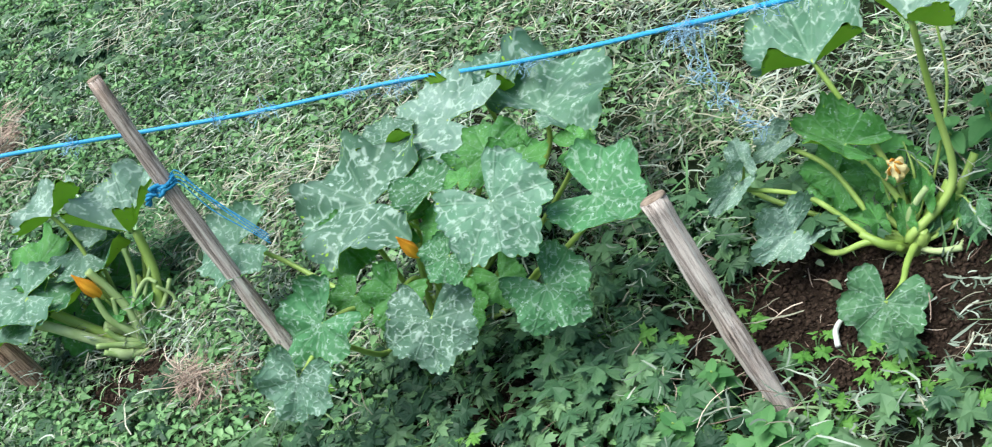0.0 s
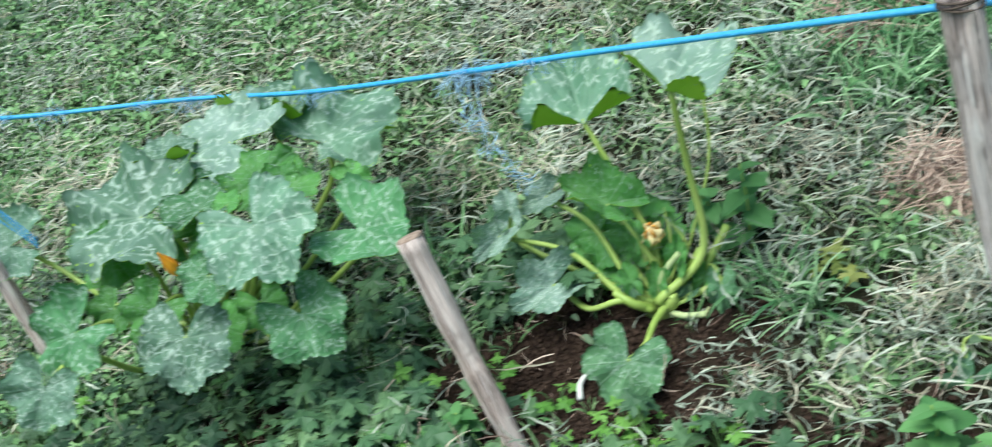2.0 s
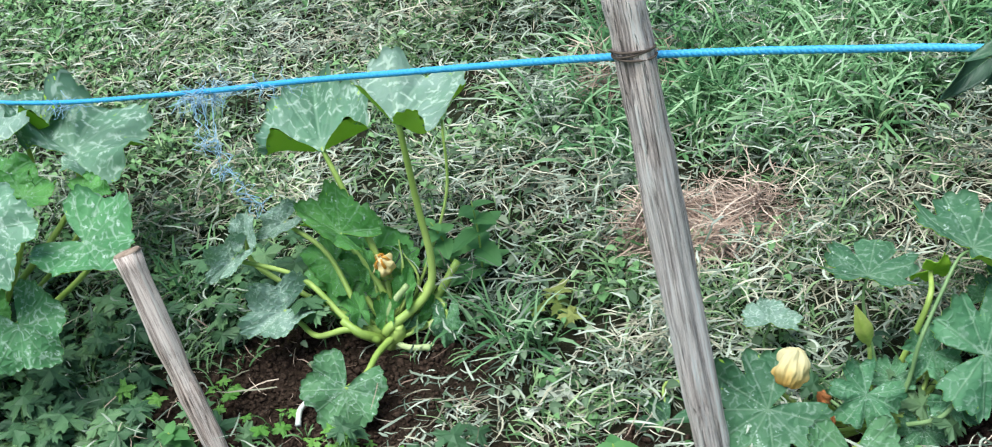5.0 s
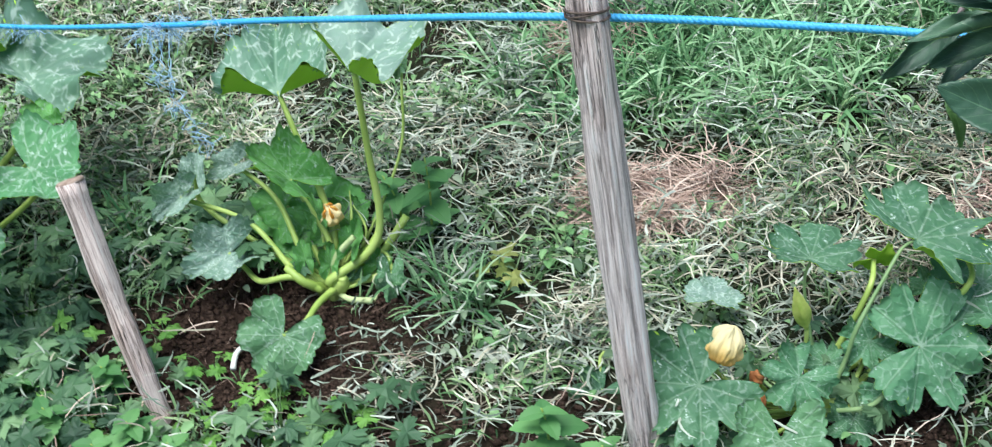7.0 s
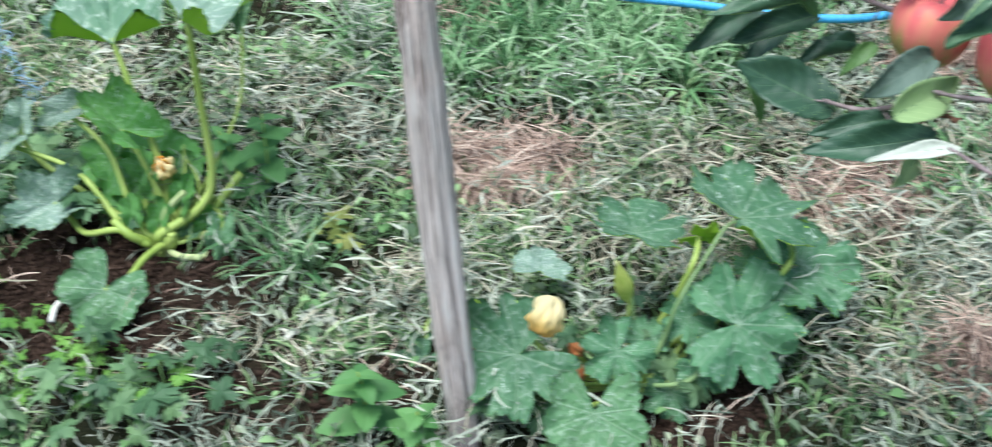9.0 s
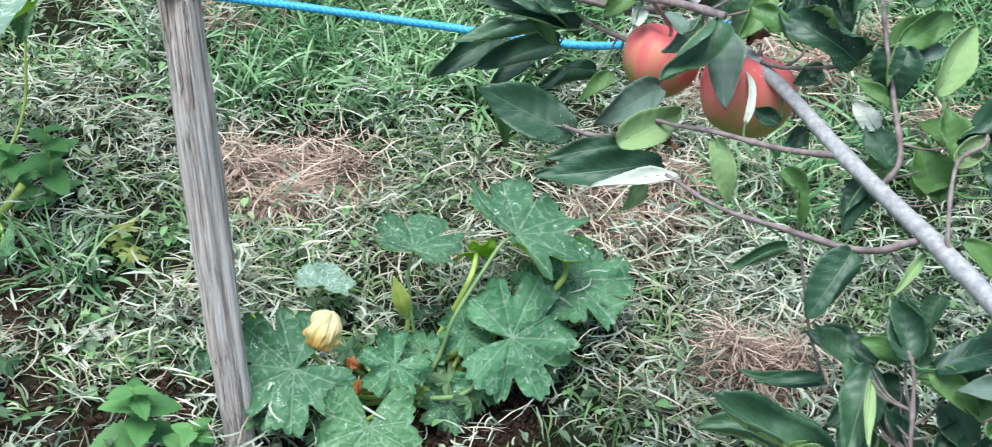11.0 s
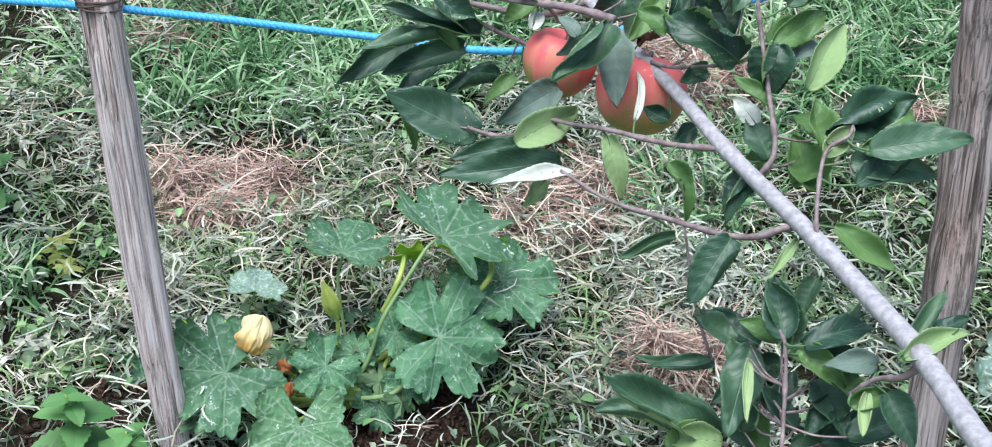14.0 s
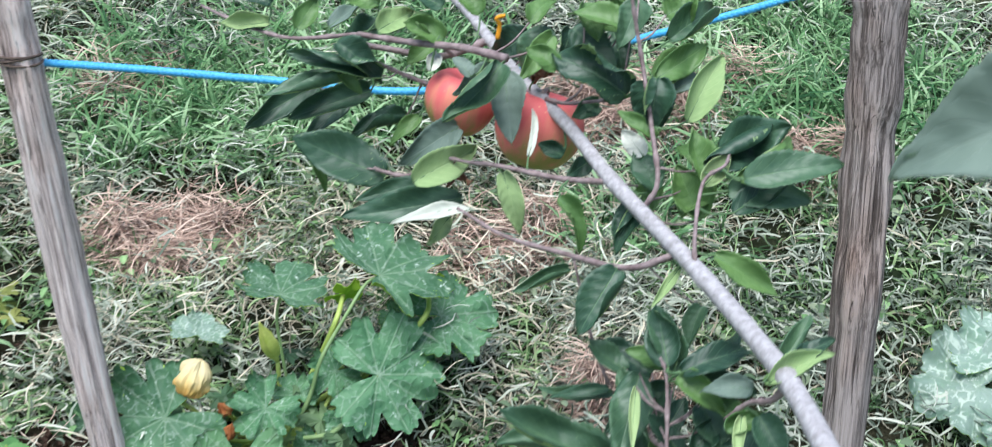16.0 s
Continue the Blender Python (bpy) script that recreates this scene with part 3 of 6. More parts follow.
def fibres(at, count, spread, length, seed, hang=0.5, width=0.0006):
    """A tuft of fine frayed fibres round a place."""
    rng = random.Random(seed)
    out = []
    for _ in range(count):
        p = Vector(at) + Vector((rng.gauss(0, spread), rng.gauss(0, spread * 0.5), rng.gauss(0, spread * 0.15)))
        d = Vector((rng.gauss(0, 1), rng.gauss(0, 0.7), rng.gauss(-hang, 0.7))).normalized()
        pts = [p]
        for k in range(4):
            d = (d + Vector((rng.gauss(0, 0.5), rng.gauss(0, 0.5), rng.gauss(-0.15 * hang, 0.5)))).normalized()
            pts.append(pts[-1] + d * length * rng.uniform(0.1, 0.35))
        out.append(tube(pts, (width, width * 0.6), 3))
    return out


LINE = [(-1.60, 2.07, 0.545), (-1.406, 2.078, 0.508), (-1.135, 2.083, 0.443), (-0.924, 2.078, 0.399), (-0.650, 2.045, 0.371), (-0.390, 1.905, 0.398), (-0.096, 1.681, 0.488), (0.061, 1.550, 0.547), (0.204, 1.431, 0.597), (0.356, 1.304, 0.650), (0.450, 1.242, 0.672),
        (0.510, 1.217, 0.677), (0.609, 1.158, 0.693), (0.745, 1.111, 0.693), (0.917, 1.052, 0.697), (1.09, 1.075, 0.714), (1.267, 1.095, 0.735), (1.40, 1.10, 0.762), (1.62, 1.10, 0.81)]
rope = thing("rope", LINE[10], "taut bright blue twisted plastic rope with frayed spots", "rope")
for strand in twisted(LINE, 0.0013, 0.0034, 48):
    part("strand", mesh_of("strand", *shifted(strand, LINE[10]), M_ROPE), rope)
for at, count, spread, length, hang in (((-0.100, 1.684, 0.482), 120, 0.020, 0.035, 0.3), ((-0.385, 1.90, 0.392), 40, 0.012, 0.03, 0.1), ((-0.640, 2.04, 0.366), 60, 0.016, 0.03, 0.2), ((-0.73, 2.06, 0.372), 30, 0.012, 0.03, 0.1),
                                        ((-0.905, 2.078, 0.396), 40, 0.016, 0.03, 0.3), ((-1.27, 2.08, 0.472), 40, 0.014, 0.03, 0.1), ((-1.0, 2.08, 0.41), 20, 0.01, 0.03, 0.1), ((0.02, 1.585, 0.53), 30, 0.02, 0.03, 0.3)):
    part("fray", mesh_of("fray", *shifted(join(*fibres(at, count, spread, length, count + int(at[0] * 100), hang)), LINE[10]), M_FRAY), rope, "frayed pale blue fibres")
for k, pts in enumerate(([(-0.098, 1.682, 0.478), (-0.108, 1.655, 0.44), (-0.098, 1.640, 0.41), (-0.104, 1.63, 0.375)], [(-0.09, 1.678, 0.48), (-0.096, 1.65, 0.43), (-0.085, 1.62, 0.39), (-0.07, 1.60, 0.355), (-0.06, 1.598, 0.33)], [(-0.12, 1.69, 0.478), (-0.118, 1.66, 0.45), (-0.12, 1.64, 0.42)])):
    path = spline(pts, 8)
    pieces = []
    for j in range(3):
        pieces.append(tube([p + 0.006 * Vector((noise.noise((i * 0.4, j * 3, k)), noise.noise((i * 0.4, j * 3 + 9, k)), 0)) * (i / 4) for i, p in enumerate(path)], (0.0006, 0.0005), 4))
    pieces += fibres(pts[-1], 12, 0.006, 0.025, k + 40, 0.2)
    part("loose_end", mesh_of("loose_end", *shifted(join(*pieces), LINE[10]), M_FRAY), rope, "unravelled pale blue twine end")


def twine_tie():
    """A turn of blue twine knotted round the thin stake, with a slack tail to the leaves."""
    c = Vector((-1.063, 1.907, 0.424))
    ob = thing("twine_tie", c, "faded blue twine knotted round the thin stake", "twine")
    axis = Vector((-0.06, 0.22, 0.97)).normalized()
    u = axis.orthogonal().normalized()
    w = axis.cross(u)
    for k in range(2):
        loop = [c + axis * (0.006 * (k - 0.5) + 0.004 * math.sin(a * 1 + k)) + (u * math.cos(a) + w * math.sin(a)) * 0.0178 for a in np.linspace(0, 2 * math.pi, 30)]
        part("turn", mesh_of("turn", *shifted(join(*twisted(loop, 0.0018, 0.002, 60)), c), M_TIE), ob)
    for k in range(4):
        j = Vector((0.002 * (k - 1.5), 0, 0.006 * (k - 1.5)))
        tail = [c + Vector((0.02, -0.02, 0.01)) + j, Vector((-1.022, 1.885, 0.437)) + j * 1.5, Vector((-0.984, 1.858, 0.396)) + j * (3 - k), Vector((-0.929, 1.813, 0.338)) + j * 1.2, Vector((-0.90, 1.79, 0.315)) + j]
        part("tail", mesh_of("tail", *shifted(tube(spline(tail, 8), (0.0012, 0.0010), 6), c), M_TIE), ob)
    knot = [c + Vector((-0.010, -0.017, 0)) + 0.011 * Vector((math.cos(a * 2), 0.6 * math.sin(a * 3), math.sin(a))) for a in np.linspace(0, 2 * math.pi, 40)]
    part("knot", mesh_of("knot", *shifted(tube(knot, (0.0042, 0.0042), 7), c), M_TIE), ob)
    end = [c + Vector((-0.015, -0.02, 0.0)), c + Vector((-0.03, -0.022, -0.002)), c + Vector((-0.04, -0.02, -0.018))]
    part("short_end", mesh_of("short_end", *shifted(join(*twisted(end, 0.003, 0.0033, 30)), c), M_TIE), ob)


twine_tie()


# ---- zucchini ----
SHAPES = {"mottled": (0.08, 0.036), "grey": (0.22, 0.046), "silver": (0.26, 0.055), "plain": (0.26, 0.046), "light": (0.28, 0.040), "cut": (0.345, 0.06)}
leaf_count = 0


def squash_plant(name, crown, label):
    ob = thing(name, crown, label, "zucchini plant", "zucchini plants in the row")
    rng = random.Random(int(crown[0] * 1000))
    # a short ridged main stem that lies on the soil
    pts = [Vector((-0.03, 0.02, -0.03)), Vector((0, 0, 0.012)), Vector((0.012, -0.01, 0.03)), Vector((0.014, -0.012, 0.042))]
    part("stem", mesh_of("stem", *tube(spline(pts, 5), (0.018, 0.006), 12, 0.3, rng.random() * 9), M_STALK), ob)
    return ob


def squash_outline(theta, depth, tooth, seed):
    """The edge's distance from the stalk: broad rounded lobes, a narrow cleft at the stalk, blunt teeth."""
    a = abs(theta)
    side = 1.0 if theta > 0 else -1.0
    wander = 0.08 * noise.noise((seed, side, 9))
    if depth > 0.31:
        r = 0.60 + 0.05 * math.cos(a * 0.9)
        for c, cut, half in ((0.58 + wander, depth * 1.10, 0.105), (1.52 - wander, depth * 1.0, 0.115)):
            r *= 1 - cut * math.exp(-((a - c) / half) ** 2)
        r *= 1 + 0.04 * math.sin(theta * 10.5 + seed)
    else:
        r = 0.535
        for c, size, half in ((0.0, 0.085, 0.42), (1.12 + wander, 0.06, 0.40), (2.22 - wander, 0.045, 0.42)):
            r += size * math.exp(-((a - c) / half) ** 2)
        r *= 1 - depth * 0.55 * (math.exp(-((a - 0.60) / 0.16) ** 2) + 0.8 * math.exp(-((a - 1.68) / 0.18) ** 2))
    t = min(1.0, max(0.0, (math.pi - a - (0.16 if depth > 0.31 else 0.26)) / 0.34))
    r *= 0.10 + 0.90 * (t * t * (3 - 2 * t)) ** 0.7
    scallop = abs(math.sin((theta * 15.0 + 1.6 * noise.noise((theta * 1.7, seed, 4)) + seed))) ** 0.65
    r *= 1 + tooth * (1.9 * scallop - 1.3) + 0.10 * noise.noise((theta * 1.3, seed, 1.0)) + 0.03 * noise.noise((theta * 5, seed, 2.0))
    return r


def squash_leaf(plant, at, turn, width, look_name, flap=0.0, via=None, thick=1.0, slim=1.0, calm=1.0, bark=None):
    """One leaf at the end of its stalk: at is where the stalk meets the blade, and y runs out to the tip."""
    global leaf_count
    leaf_count += 1
    seed = leaf_count * 1.37
    rng = random.Random(leaf_count)
    depth, tooth = SHAPES[look_name]
    rings, around = 9, 140
    cup = rng.uniform(-0.25, 0.30)
    fold = rng.uniform(0.05, 0.30)
    droop = rng.uniform(0.15, 0.65)
    ruffle = rng.uniform(0.05, 0.10) * (1.5 if look_name == "cut" else 1.0) * calm
    curl, curl_at = rng.uniform(0.3, 1.0) * calm, rng.uniform(-2.4, 2.4)
    verts, uvs = [Vector((0, 0, 0))], [(0.5, 0.5)]
    for i in range(1, rings + 1):
        s = (i / rings) ** 0.85
        for k in range(around):
            th = -math.pi + 2 * math.pi * (k + 0.5) / around
            r = squash_outline(th, depth, tooth * s, seed) * s
            x, y = r * math.sin(th), r * math.cos(th)
            a = abs(th)
            vein = min(abs(a - c) for c in (0.0, 0.52, 1.12, 1.75, 2.35)) * r
            z = cup * r * r * 0.9 + fold * abs(x) * 0.45 - droop * max(0.0, y) ** 2 * 0.7
            z += ruffle * (r / 0.55) ** 2.5 * (math.sin(th * 6 + seed * 3) + 0.8 * noise.noise((th * 2.2, seed, 3))) 
            z += curl * max(0.0, math.cos(th - curl_at)) ** 3 * max(0.0, r - 0.30) ** 2 * 2.2
            z += 0.012 * min(1.0, vein / 0.05) + 0.05 * noise.noise((x * 5 + seed, y * 5, 5)) * s + 0.02 * noise.noise((x * 13 + seed, y * 13, 6)) * s
            if flap and y < -0.04:
                z += math.sin(flap * 1.6) * (-0.04 - y) * 0.6
                y = -0.04 + (y + 0.04) * math.cos(flap * 1.6) * 0.6
            verts.append(Vector((x * slim, y, z + (1 - slim) * abs(x) * 0.9)) * width)
            uvs.append((0.5 + r * math.sin(th) * 0.72, 0.5 + r * math.cos(th) * 0.72))
    n = len(verts)
    faces = [(0, 1 + k + 1, 1 + k) for k in range(around - 1)]
    for i in range(rings - 1):
        for k in range(around - 1):
            a = 1 + i * around + k
            faces.append((a, a + 1, a + 1 + around, a + around))
    top = len(faces)
    verts += [v - Vector((0, 0, 0.0009)) for v in verts]
    faces += [tuple(n + i for i in reversed(f)) for f in faces]
    loop = [1 + (rings - 1) * around + k for k in range(around)]
    for a, b in zip(loop[:-1], loop[1:]):
        faces.append((a, a + n, b + n, b))
    me = mesh_of("leaf", verts, [tuple(reversed(f)) for f in faces], [SQUASH[look_name], M_UNDER])
    me.polygons.foreach_set("material_index", [0] * top + [1] * (len(faces) - top))
    layer = me.uv_layers.new(name="uv")
    index = np.zeros(len(me.loops), np.int32)
    me.loops.foreach_get("vertex_index", index)
    layer.data.foreach_set("uv", np.array(uvs + uvs, np.float32)[index].ravel())
    m = Matrix.Translation(Vector(at) - Vector(plant.location)) @ pose(0, 0, 0, *turn)
    blade = part("leaf", me, plant, {"mottled": "silver-mottled green leaf", "grey": "mildewed grey-green leaf", "silver": "silvery mildewed leaf", "plain": "plain green leaf", "light": "pale green leaf", "cut": "deeply cut dark leaf"}[look_name])
    blade.matrix_basis = m
    end = m.translation + m.to_3x3() @ Vector((0, 0, -0.001))
    start = Vector((rng.gauss(0, 0.010), rng.gauss(0, 0.010), 0.02))
    if via:
        line = [start, *[Vector(p) - Vector(plant.location) for p in via], end]
    else:
        flat = Vector((end.x, end.y, 0))
        far = (end - start).length
        mid1 = start + flat * 0.40 + Vector((0, 0, max(0.02, end.z) * 0.12))
        mid2 = end + m.to_3x3() @ Vector((0, -0.10, -0.22)) * far
        mid2.z = max(mid2.z, 0.012)
        line = [start, mid1, mid2, end]
    v, f = tube(spline(line, 7), ((0.0052 + width * 0.008) * thick, (0.0030 + width * 0.005) * thick), 9, 0.08, seed)
    part("leaf_stalk", mesh_of("leaf_stalk", v, f, bark or M_STALK), plant)


# ---- flowers ----
def petals(length, radius, twist, crumple, seed, count=5, pointed=False, closed=False):
    """A closed or withered trumpet: pleated petals round a tapering tube."""
    verts, faces, rows, around = [], [], 18, 84
    for i in range(rows):
        s = i / (rows - 1)
        r = radius * (0.35 + 1.0 * math.sin(min(1.0, s * 1.15) * math.pi * 0.78) ** 0.8) * (1 - (0.95 if closed else 0.55) * (max(0, s - 0.7) / 0.3) ** (2.5 if closed else 1))
        if closed:
            r = radius * (0.25 + 0.95 * math.sin(math.pi * (0.06 + 0.93 * s ** 0.75)) ** 0.6) * (1 - 0.9 * max(0.0, s - 0.93) / 0.07)
        if pointed:
            r = radius * (0.55 + 0.75 * math.sin(math.pi * s ** 0.8)) * (1 - s ** 2.5) + 0.0008
        for k in range(around):
            a = 2 * math.pi * k / around
            q = 1 + (0.035 if closed else 0.13) * math.cos(a * count + twist * s * (1.5 if closed else 6)) + crumple * (1.8 if closed else 1) * noise.noise((math.cos(a) * 2 + seed, math.sin(a) * 2, s * 3))
            verts.append(Vector((r * q * math.cos(a), r * q * math.sin(a), length * s + crumple * 0.012 * noise.noise((a * 2, s * 5, seed)))))
    for i in range(rows - 1):
        for k in range(around):
            a, b = i * around + k, i * around + (k + 1) % around
            faces.append((a, b, b + around, a + around))
    faces.append(tuple((rows - 1) * around + k for k in range(around)))
    return verts, faces


def flower(plant, at, turn, length, radius, mat, label, stalk_to=None, crumple=0.15, seed=1, edge=None, dome=False):
    m = Matrix.Translation(Vector(at) - Vector(plant.location)) @ pose(0, 0, 0, *turn)
    head = part("flower", mesh_of("flower", *petals(length, radius, 0.08 if dome else 0.6, crumple, seed, 23 if dome else 5, edge is None, dome), mat), plant, label)
    head.matrix_basis = m
    full = radius
    if edge is not None:
        radius *= 0.32
    v, f = join(tube([Vector((0, 0, -0.014)), Vector((0, 0, -0.004)), Vector((0, 0, length * 0.12))], [radius * 0.22, radius * 0.5, radius * 0.62], 12, 0.1, seed),
                *[tube(spline([Vector((math.cos(a) * radius * 0.45, math.sin(a) * radius * 0.45, 0)), Vector((math.cos(a) * radius * 0.85, math.sin(a) * radius * 0.85, length * 0.2)), Vector((math.cos(a) * radius * 1.15, math.sin(a) * radius * 1.15, length * 0.45))], 4), (0.0016, 0.0004), 5) for a in np.arange(5) * 2 * math.pi / 5])
    part("calyx", mesh_of("calyx", v, f, M_CALYX), head)
    radius = full
    if edge is not None and not dome:
        rng = random.Random(seed)
        for k in range(5):
            a = 2 * math.pi * k / 5
            pts = [Vector((math.cos(a) * radius * 0.9, math.sin(a) * radius * 0.9, length * 0.72)), Vector((math.cos(a) * radius * 0.75, math.sin(a) * radius * 0.75, length * 1.0)), Vector((math.cos(a + 0.5) * radius * 0.35, math.sin(a + 0.5) * radius * 0.35, length * (1.02 + 0.2 * rng.random())))]
            part("petal_tip", mesh_of("petal_tip", *tube(spline(pts, 4), (0.0030, 0.0012), 6, 0.4, k), edge), head, "shrivelled orange petal tip")
    foot = m @ Vector((0, 0, -0.012))
    mid = Vector((foot.x * 0.6, foot.y * 0.6 + 0.01, foot.z * 0.35))
    part("flower_stalk", mesh_of("flower_stalk", *tube(spline([Vector((0.005, -0.004, 0.03)), mid, foot], 7), (0.0042, 0.003), 8), M_STALK), plant)


def stub(plant, points, r0, r1, mat=None):
    c = Vector(plant.location)
    pts = spline([Vector(p) - c for p in points], 6)
    part("stalk_stub", mesh_of("stalk_stub", *tube(pts, (r0, r1), 9, 0.1, points[0][0]), mat or M_STALK), plant, "cut pale leaf stalk")


# zucchini with many mottled leaves, beside the short stake
big = squash_plant("zucchini_plant", (-0.714, 1.798, 0.041), "bushy zucchini plant with silver-mottled leaves and one orange bud")
squash_leaf(big, (-0.450, 1.544, 0.406), (-27, 13, -156), 0.154, "grey")
squash_leaf(big, (-0.311, 1.564, 0.342), (-12, 18, -125), 0.137, "mottled")
squash_leaf(big, (-0.422, 1.489, 0.269), (-41, 20, -159), 0.119, "mottled")
squash_leaf(big, (-0.610, 1.499, 0.271), (-44, -9, 171), 0.137, "grey")
squash_leaf(big, (-0.791, 1.550, 0.292), (-32, -29, 123), 0.130, "mottled")
squash_leaf(big, (-0.844, 1.482, 0.256), (-52, -22, 154), 0.114, "grey")
squash_leaf(big, (-0.755, 1.711, 0.305), (-19, -36, 120), 0.106, "plain")
squash_leaf(big, (-0.673, 1.584, 0.273), (-34, -31, 142), 0.096, "plain")
squash_leaf(big, (-0.691, 1.737, 0.349), (-3, -20, 73), 0.241, "grey", slim=0.85)
squash_leaf(big, (-1.029, 1.924, 0.237), (-1, -20, 94), 0.145, "grey")
squash_leaf(big, (-0.572, 1.694, 0.364), (20, -3, 8), 0.118, "mottled", flap=0.3)
squash_leaf(big, (-0.536, 1.836, 0.385), (5, -11, 66), 0.191, "silver")
squash_leaf(big, (-0.469, 1.719, 0.373), (25, -5, 11), 0.111, "plain")
squash_leaf(big, (-0.387, 1.862, 0.326), (13, 15, -49), 0.236, "grey", flap=0.5, slim=0.85)
squash_leaf(big, (-0.485, 1.935, 0.342), (15, 5, -18), 0.180, "grey", flap=0.85, slim=0.8)
squash_leaf(big, (-0.545, 1.527, 0.352), (-24, -33, 130), 0.073, "mottled")
squash_leaf(big, (-0.507, 1.637, 0.399), (18, 9, -25), 0.042, "plain")
squash_leaf(big, (-0.651, 1.827, 0.385), (15, -2, 6), 0.109, "grey", flap=0.85)
squash_leaf(big, (-0.637, 1.694, 0.321), (15, -20, 53), 0.091, "plain")
squash_leaf(big, (-0.421, 1.688, 0.363), (6, 19, -72), 0.088, "plain")
squash_leaf(big, (-0.571, 1.660, 0.318), (17, -25, 54), 0.077, "plain")
squash_leaf(big, (-0.512, 1.589, 0.231), (-39, 10, -168), 0.080, "plain")
squash_leaf(big, (-0.575, 1.565, 0.225), (-38, 12, -165), 0.073, "plain")
squash_leaf(big, (-0.344, 1.731, 0.321), (0, 25, -89), 0.062, "plain")
squash_leaf(big, (-0.744, 1.605, 0.278), (-29, -29, 138), 0.069, "plain")
# zucchini cut back to its crown, beyond the leaning stake
cut = squash_plant("zucchini_plant", (-1.410, 2.069, 0.011), "zucchini plant with bare leaf stalks and one orange bud")
squash_leaf(cut, (-1.455, 2.156, 0.307), (14, -7, 25), 0.153, "silver", flap=0.85)
squash_leaf(cut, (-1.326, 2.152, 0.216), (22, 4, -10), 0.268, "silver", flap=0.85, slim=0.6)
squash_leaf(cut, (-1.447, 2.145, 0.204), (7, -9, 83), 0.129, "grey")
squash_leaf(cut, (-1.439, 2.099, 0.165), (8, -2, 46), 0.203, "mottled", flap=0.5)
squash_leaf(cut, (-1.563, 2.062, 0.204), (6, -10, 97), 0.163, "grey")
squash_leaf(cut, (-1.386, 2.146, 0.099), (12, 21, -27), 0.130, "plain")
squash_leaf(cut, (-1.496, 2.074, 0.105), (-39, -35, -180), 0.130, "plain")
squash_leaf(cut, (-1.389, 2.199, 0.231), (18, -2, 40), 0.136, "silver")
squash_leaf(cut, (-1.590, 2.028, 0.184), (1, -11, 121), 0.150, "grey")
squash_leaf(cut, (-1.561, 2.161, 0.204), (10, -5, 62), 0.153, "plain")
stub(cut, [(-1.411, 2.060, 0.000), (-1.434, 2.036, 0.046), (-1.503, 2.043, 0.129), (-1.564, 2.058, 0.199)], 0.0128, 0.0096)
stub(cut, [(-1.413, 2.056, -0.004), (-1.443, 2.018, 0.050), (-1.500, 2.012, 0.121), (-1.568, 2.010, 0.196)], 0.0128, 0.0096, M_STUB)
stub(cut, [(-1.393, 2.032, 0.002), (-1.418, 1.995, 0.033), (-1.443, 1.995, 0.059)], 0.0128, 0.0096, M_STUB)
stub(cut, [(-1.411, 2.056, -0.006), (-1.349, 2.048, 0.004), (-1.311, 2.080, 0.014)], 0.0112, 0.0080, M_STUB)
stub(cut, [(-1.409, 2.061, -0.001), (-1.423, 2.042, 0.065), (-1.442, 2.034, 0.091)], 0.0112, 0.0096, M_STUB)
stub(cut, [(-1.403, 2.078, 0.018), (-1.369, 2.093, 0.047), (-1.365, 2.118, 0.098), (-1.369, 2.128, 0.118)], 0.0112, 0.0064)
stub(cut, [(-1.403, 2.070, 0.006), (-1.351, 2.072, 0.040), (-1.324, 2.116, 0.118), (-1.317, 2.149, 0.206)], 0.0144, 0.0096)
stub(cut, [(-1.408, 2.073, 0.016), (-1.357, 2.071, 0.024), (-1.322, 2.102, 0.016)], 0.0096, 0.0080, M_STUB)
stub(cut, [(-1.413, 2.068, 0.013), (-1.406, 2.077, 0.079), (-1.431, 2.088, 0.161)], 0.0096, 0.0064)
stub(cut, [(-1.385, 2.026, 0.025), (-1.419, 2.014, 0.061), (-1.431, 2.015, 0.095)], 0.0080, 0.0046, M_PALE_STALK)
stub(cut, [(-1.381, 2.021, 0.015), (-1.417, 2.007, 0.050), (-1.456, 1.988, 0.082)], 0.0080, 0.0058, M_PALE_STALK)
stub(cut, [(-1.381, 2.016, 0.009), (-1.413, 1.994, 0.028), (-1.447, 1.983, 0.065)], 0.0080, 0.0058, M_PALE_STALK)
stub(cut, [(-1.376, 2.022, 0.013), (-1.335, 2.046, 0.028), (-1.286, 2.070, 0.036)], 0.0086, 0.0058, M_PALE_STALK)
stub(cut, [(-1.378, 2.031, 0.026), (-1.331, 2.060, 0.043), (-1.301, 2.082, 0.065), (-1.319, 2.084, 0.106)], 0.0046, 0.0035, M_PALE_STALK)
stub(cut, [(-1.382, 2.042, 0.046), (-1.376, 2.067, 0.095), (-1.338, 2.096, 0.121), (-1.316, 2.089, 0.110)], 0.0058, 0.0040, M_PALE_STALK)
stub(cut, [(-1.385, 2.042, 0.048), (-1.366, 2.086, 0.112), (-1.354, 2.102, 0.146), (-1.349, 2.122, 0.194)], 0.0069, 0.0046, M_PALE_STALK)
stub(cut, [(-1.387, 2.033, 0.038), (-1.390, 2.059, 0.096), (-1.403, 2.071, 0.147), (-1.420, 2.079, 0.201)], 0.0104, 0.0080, M_PALE_STALK)
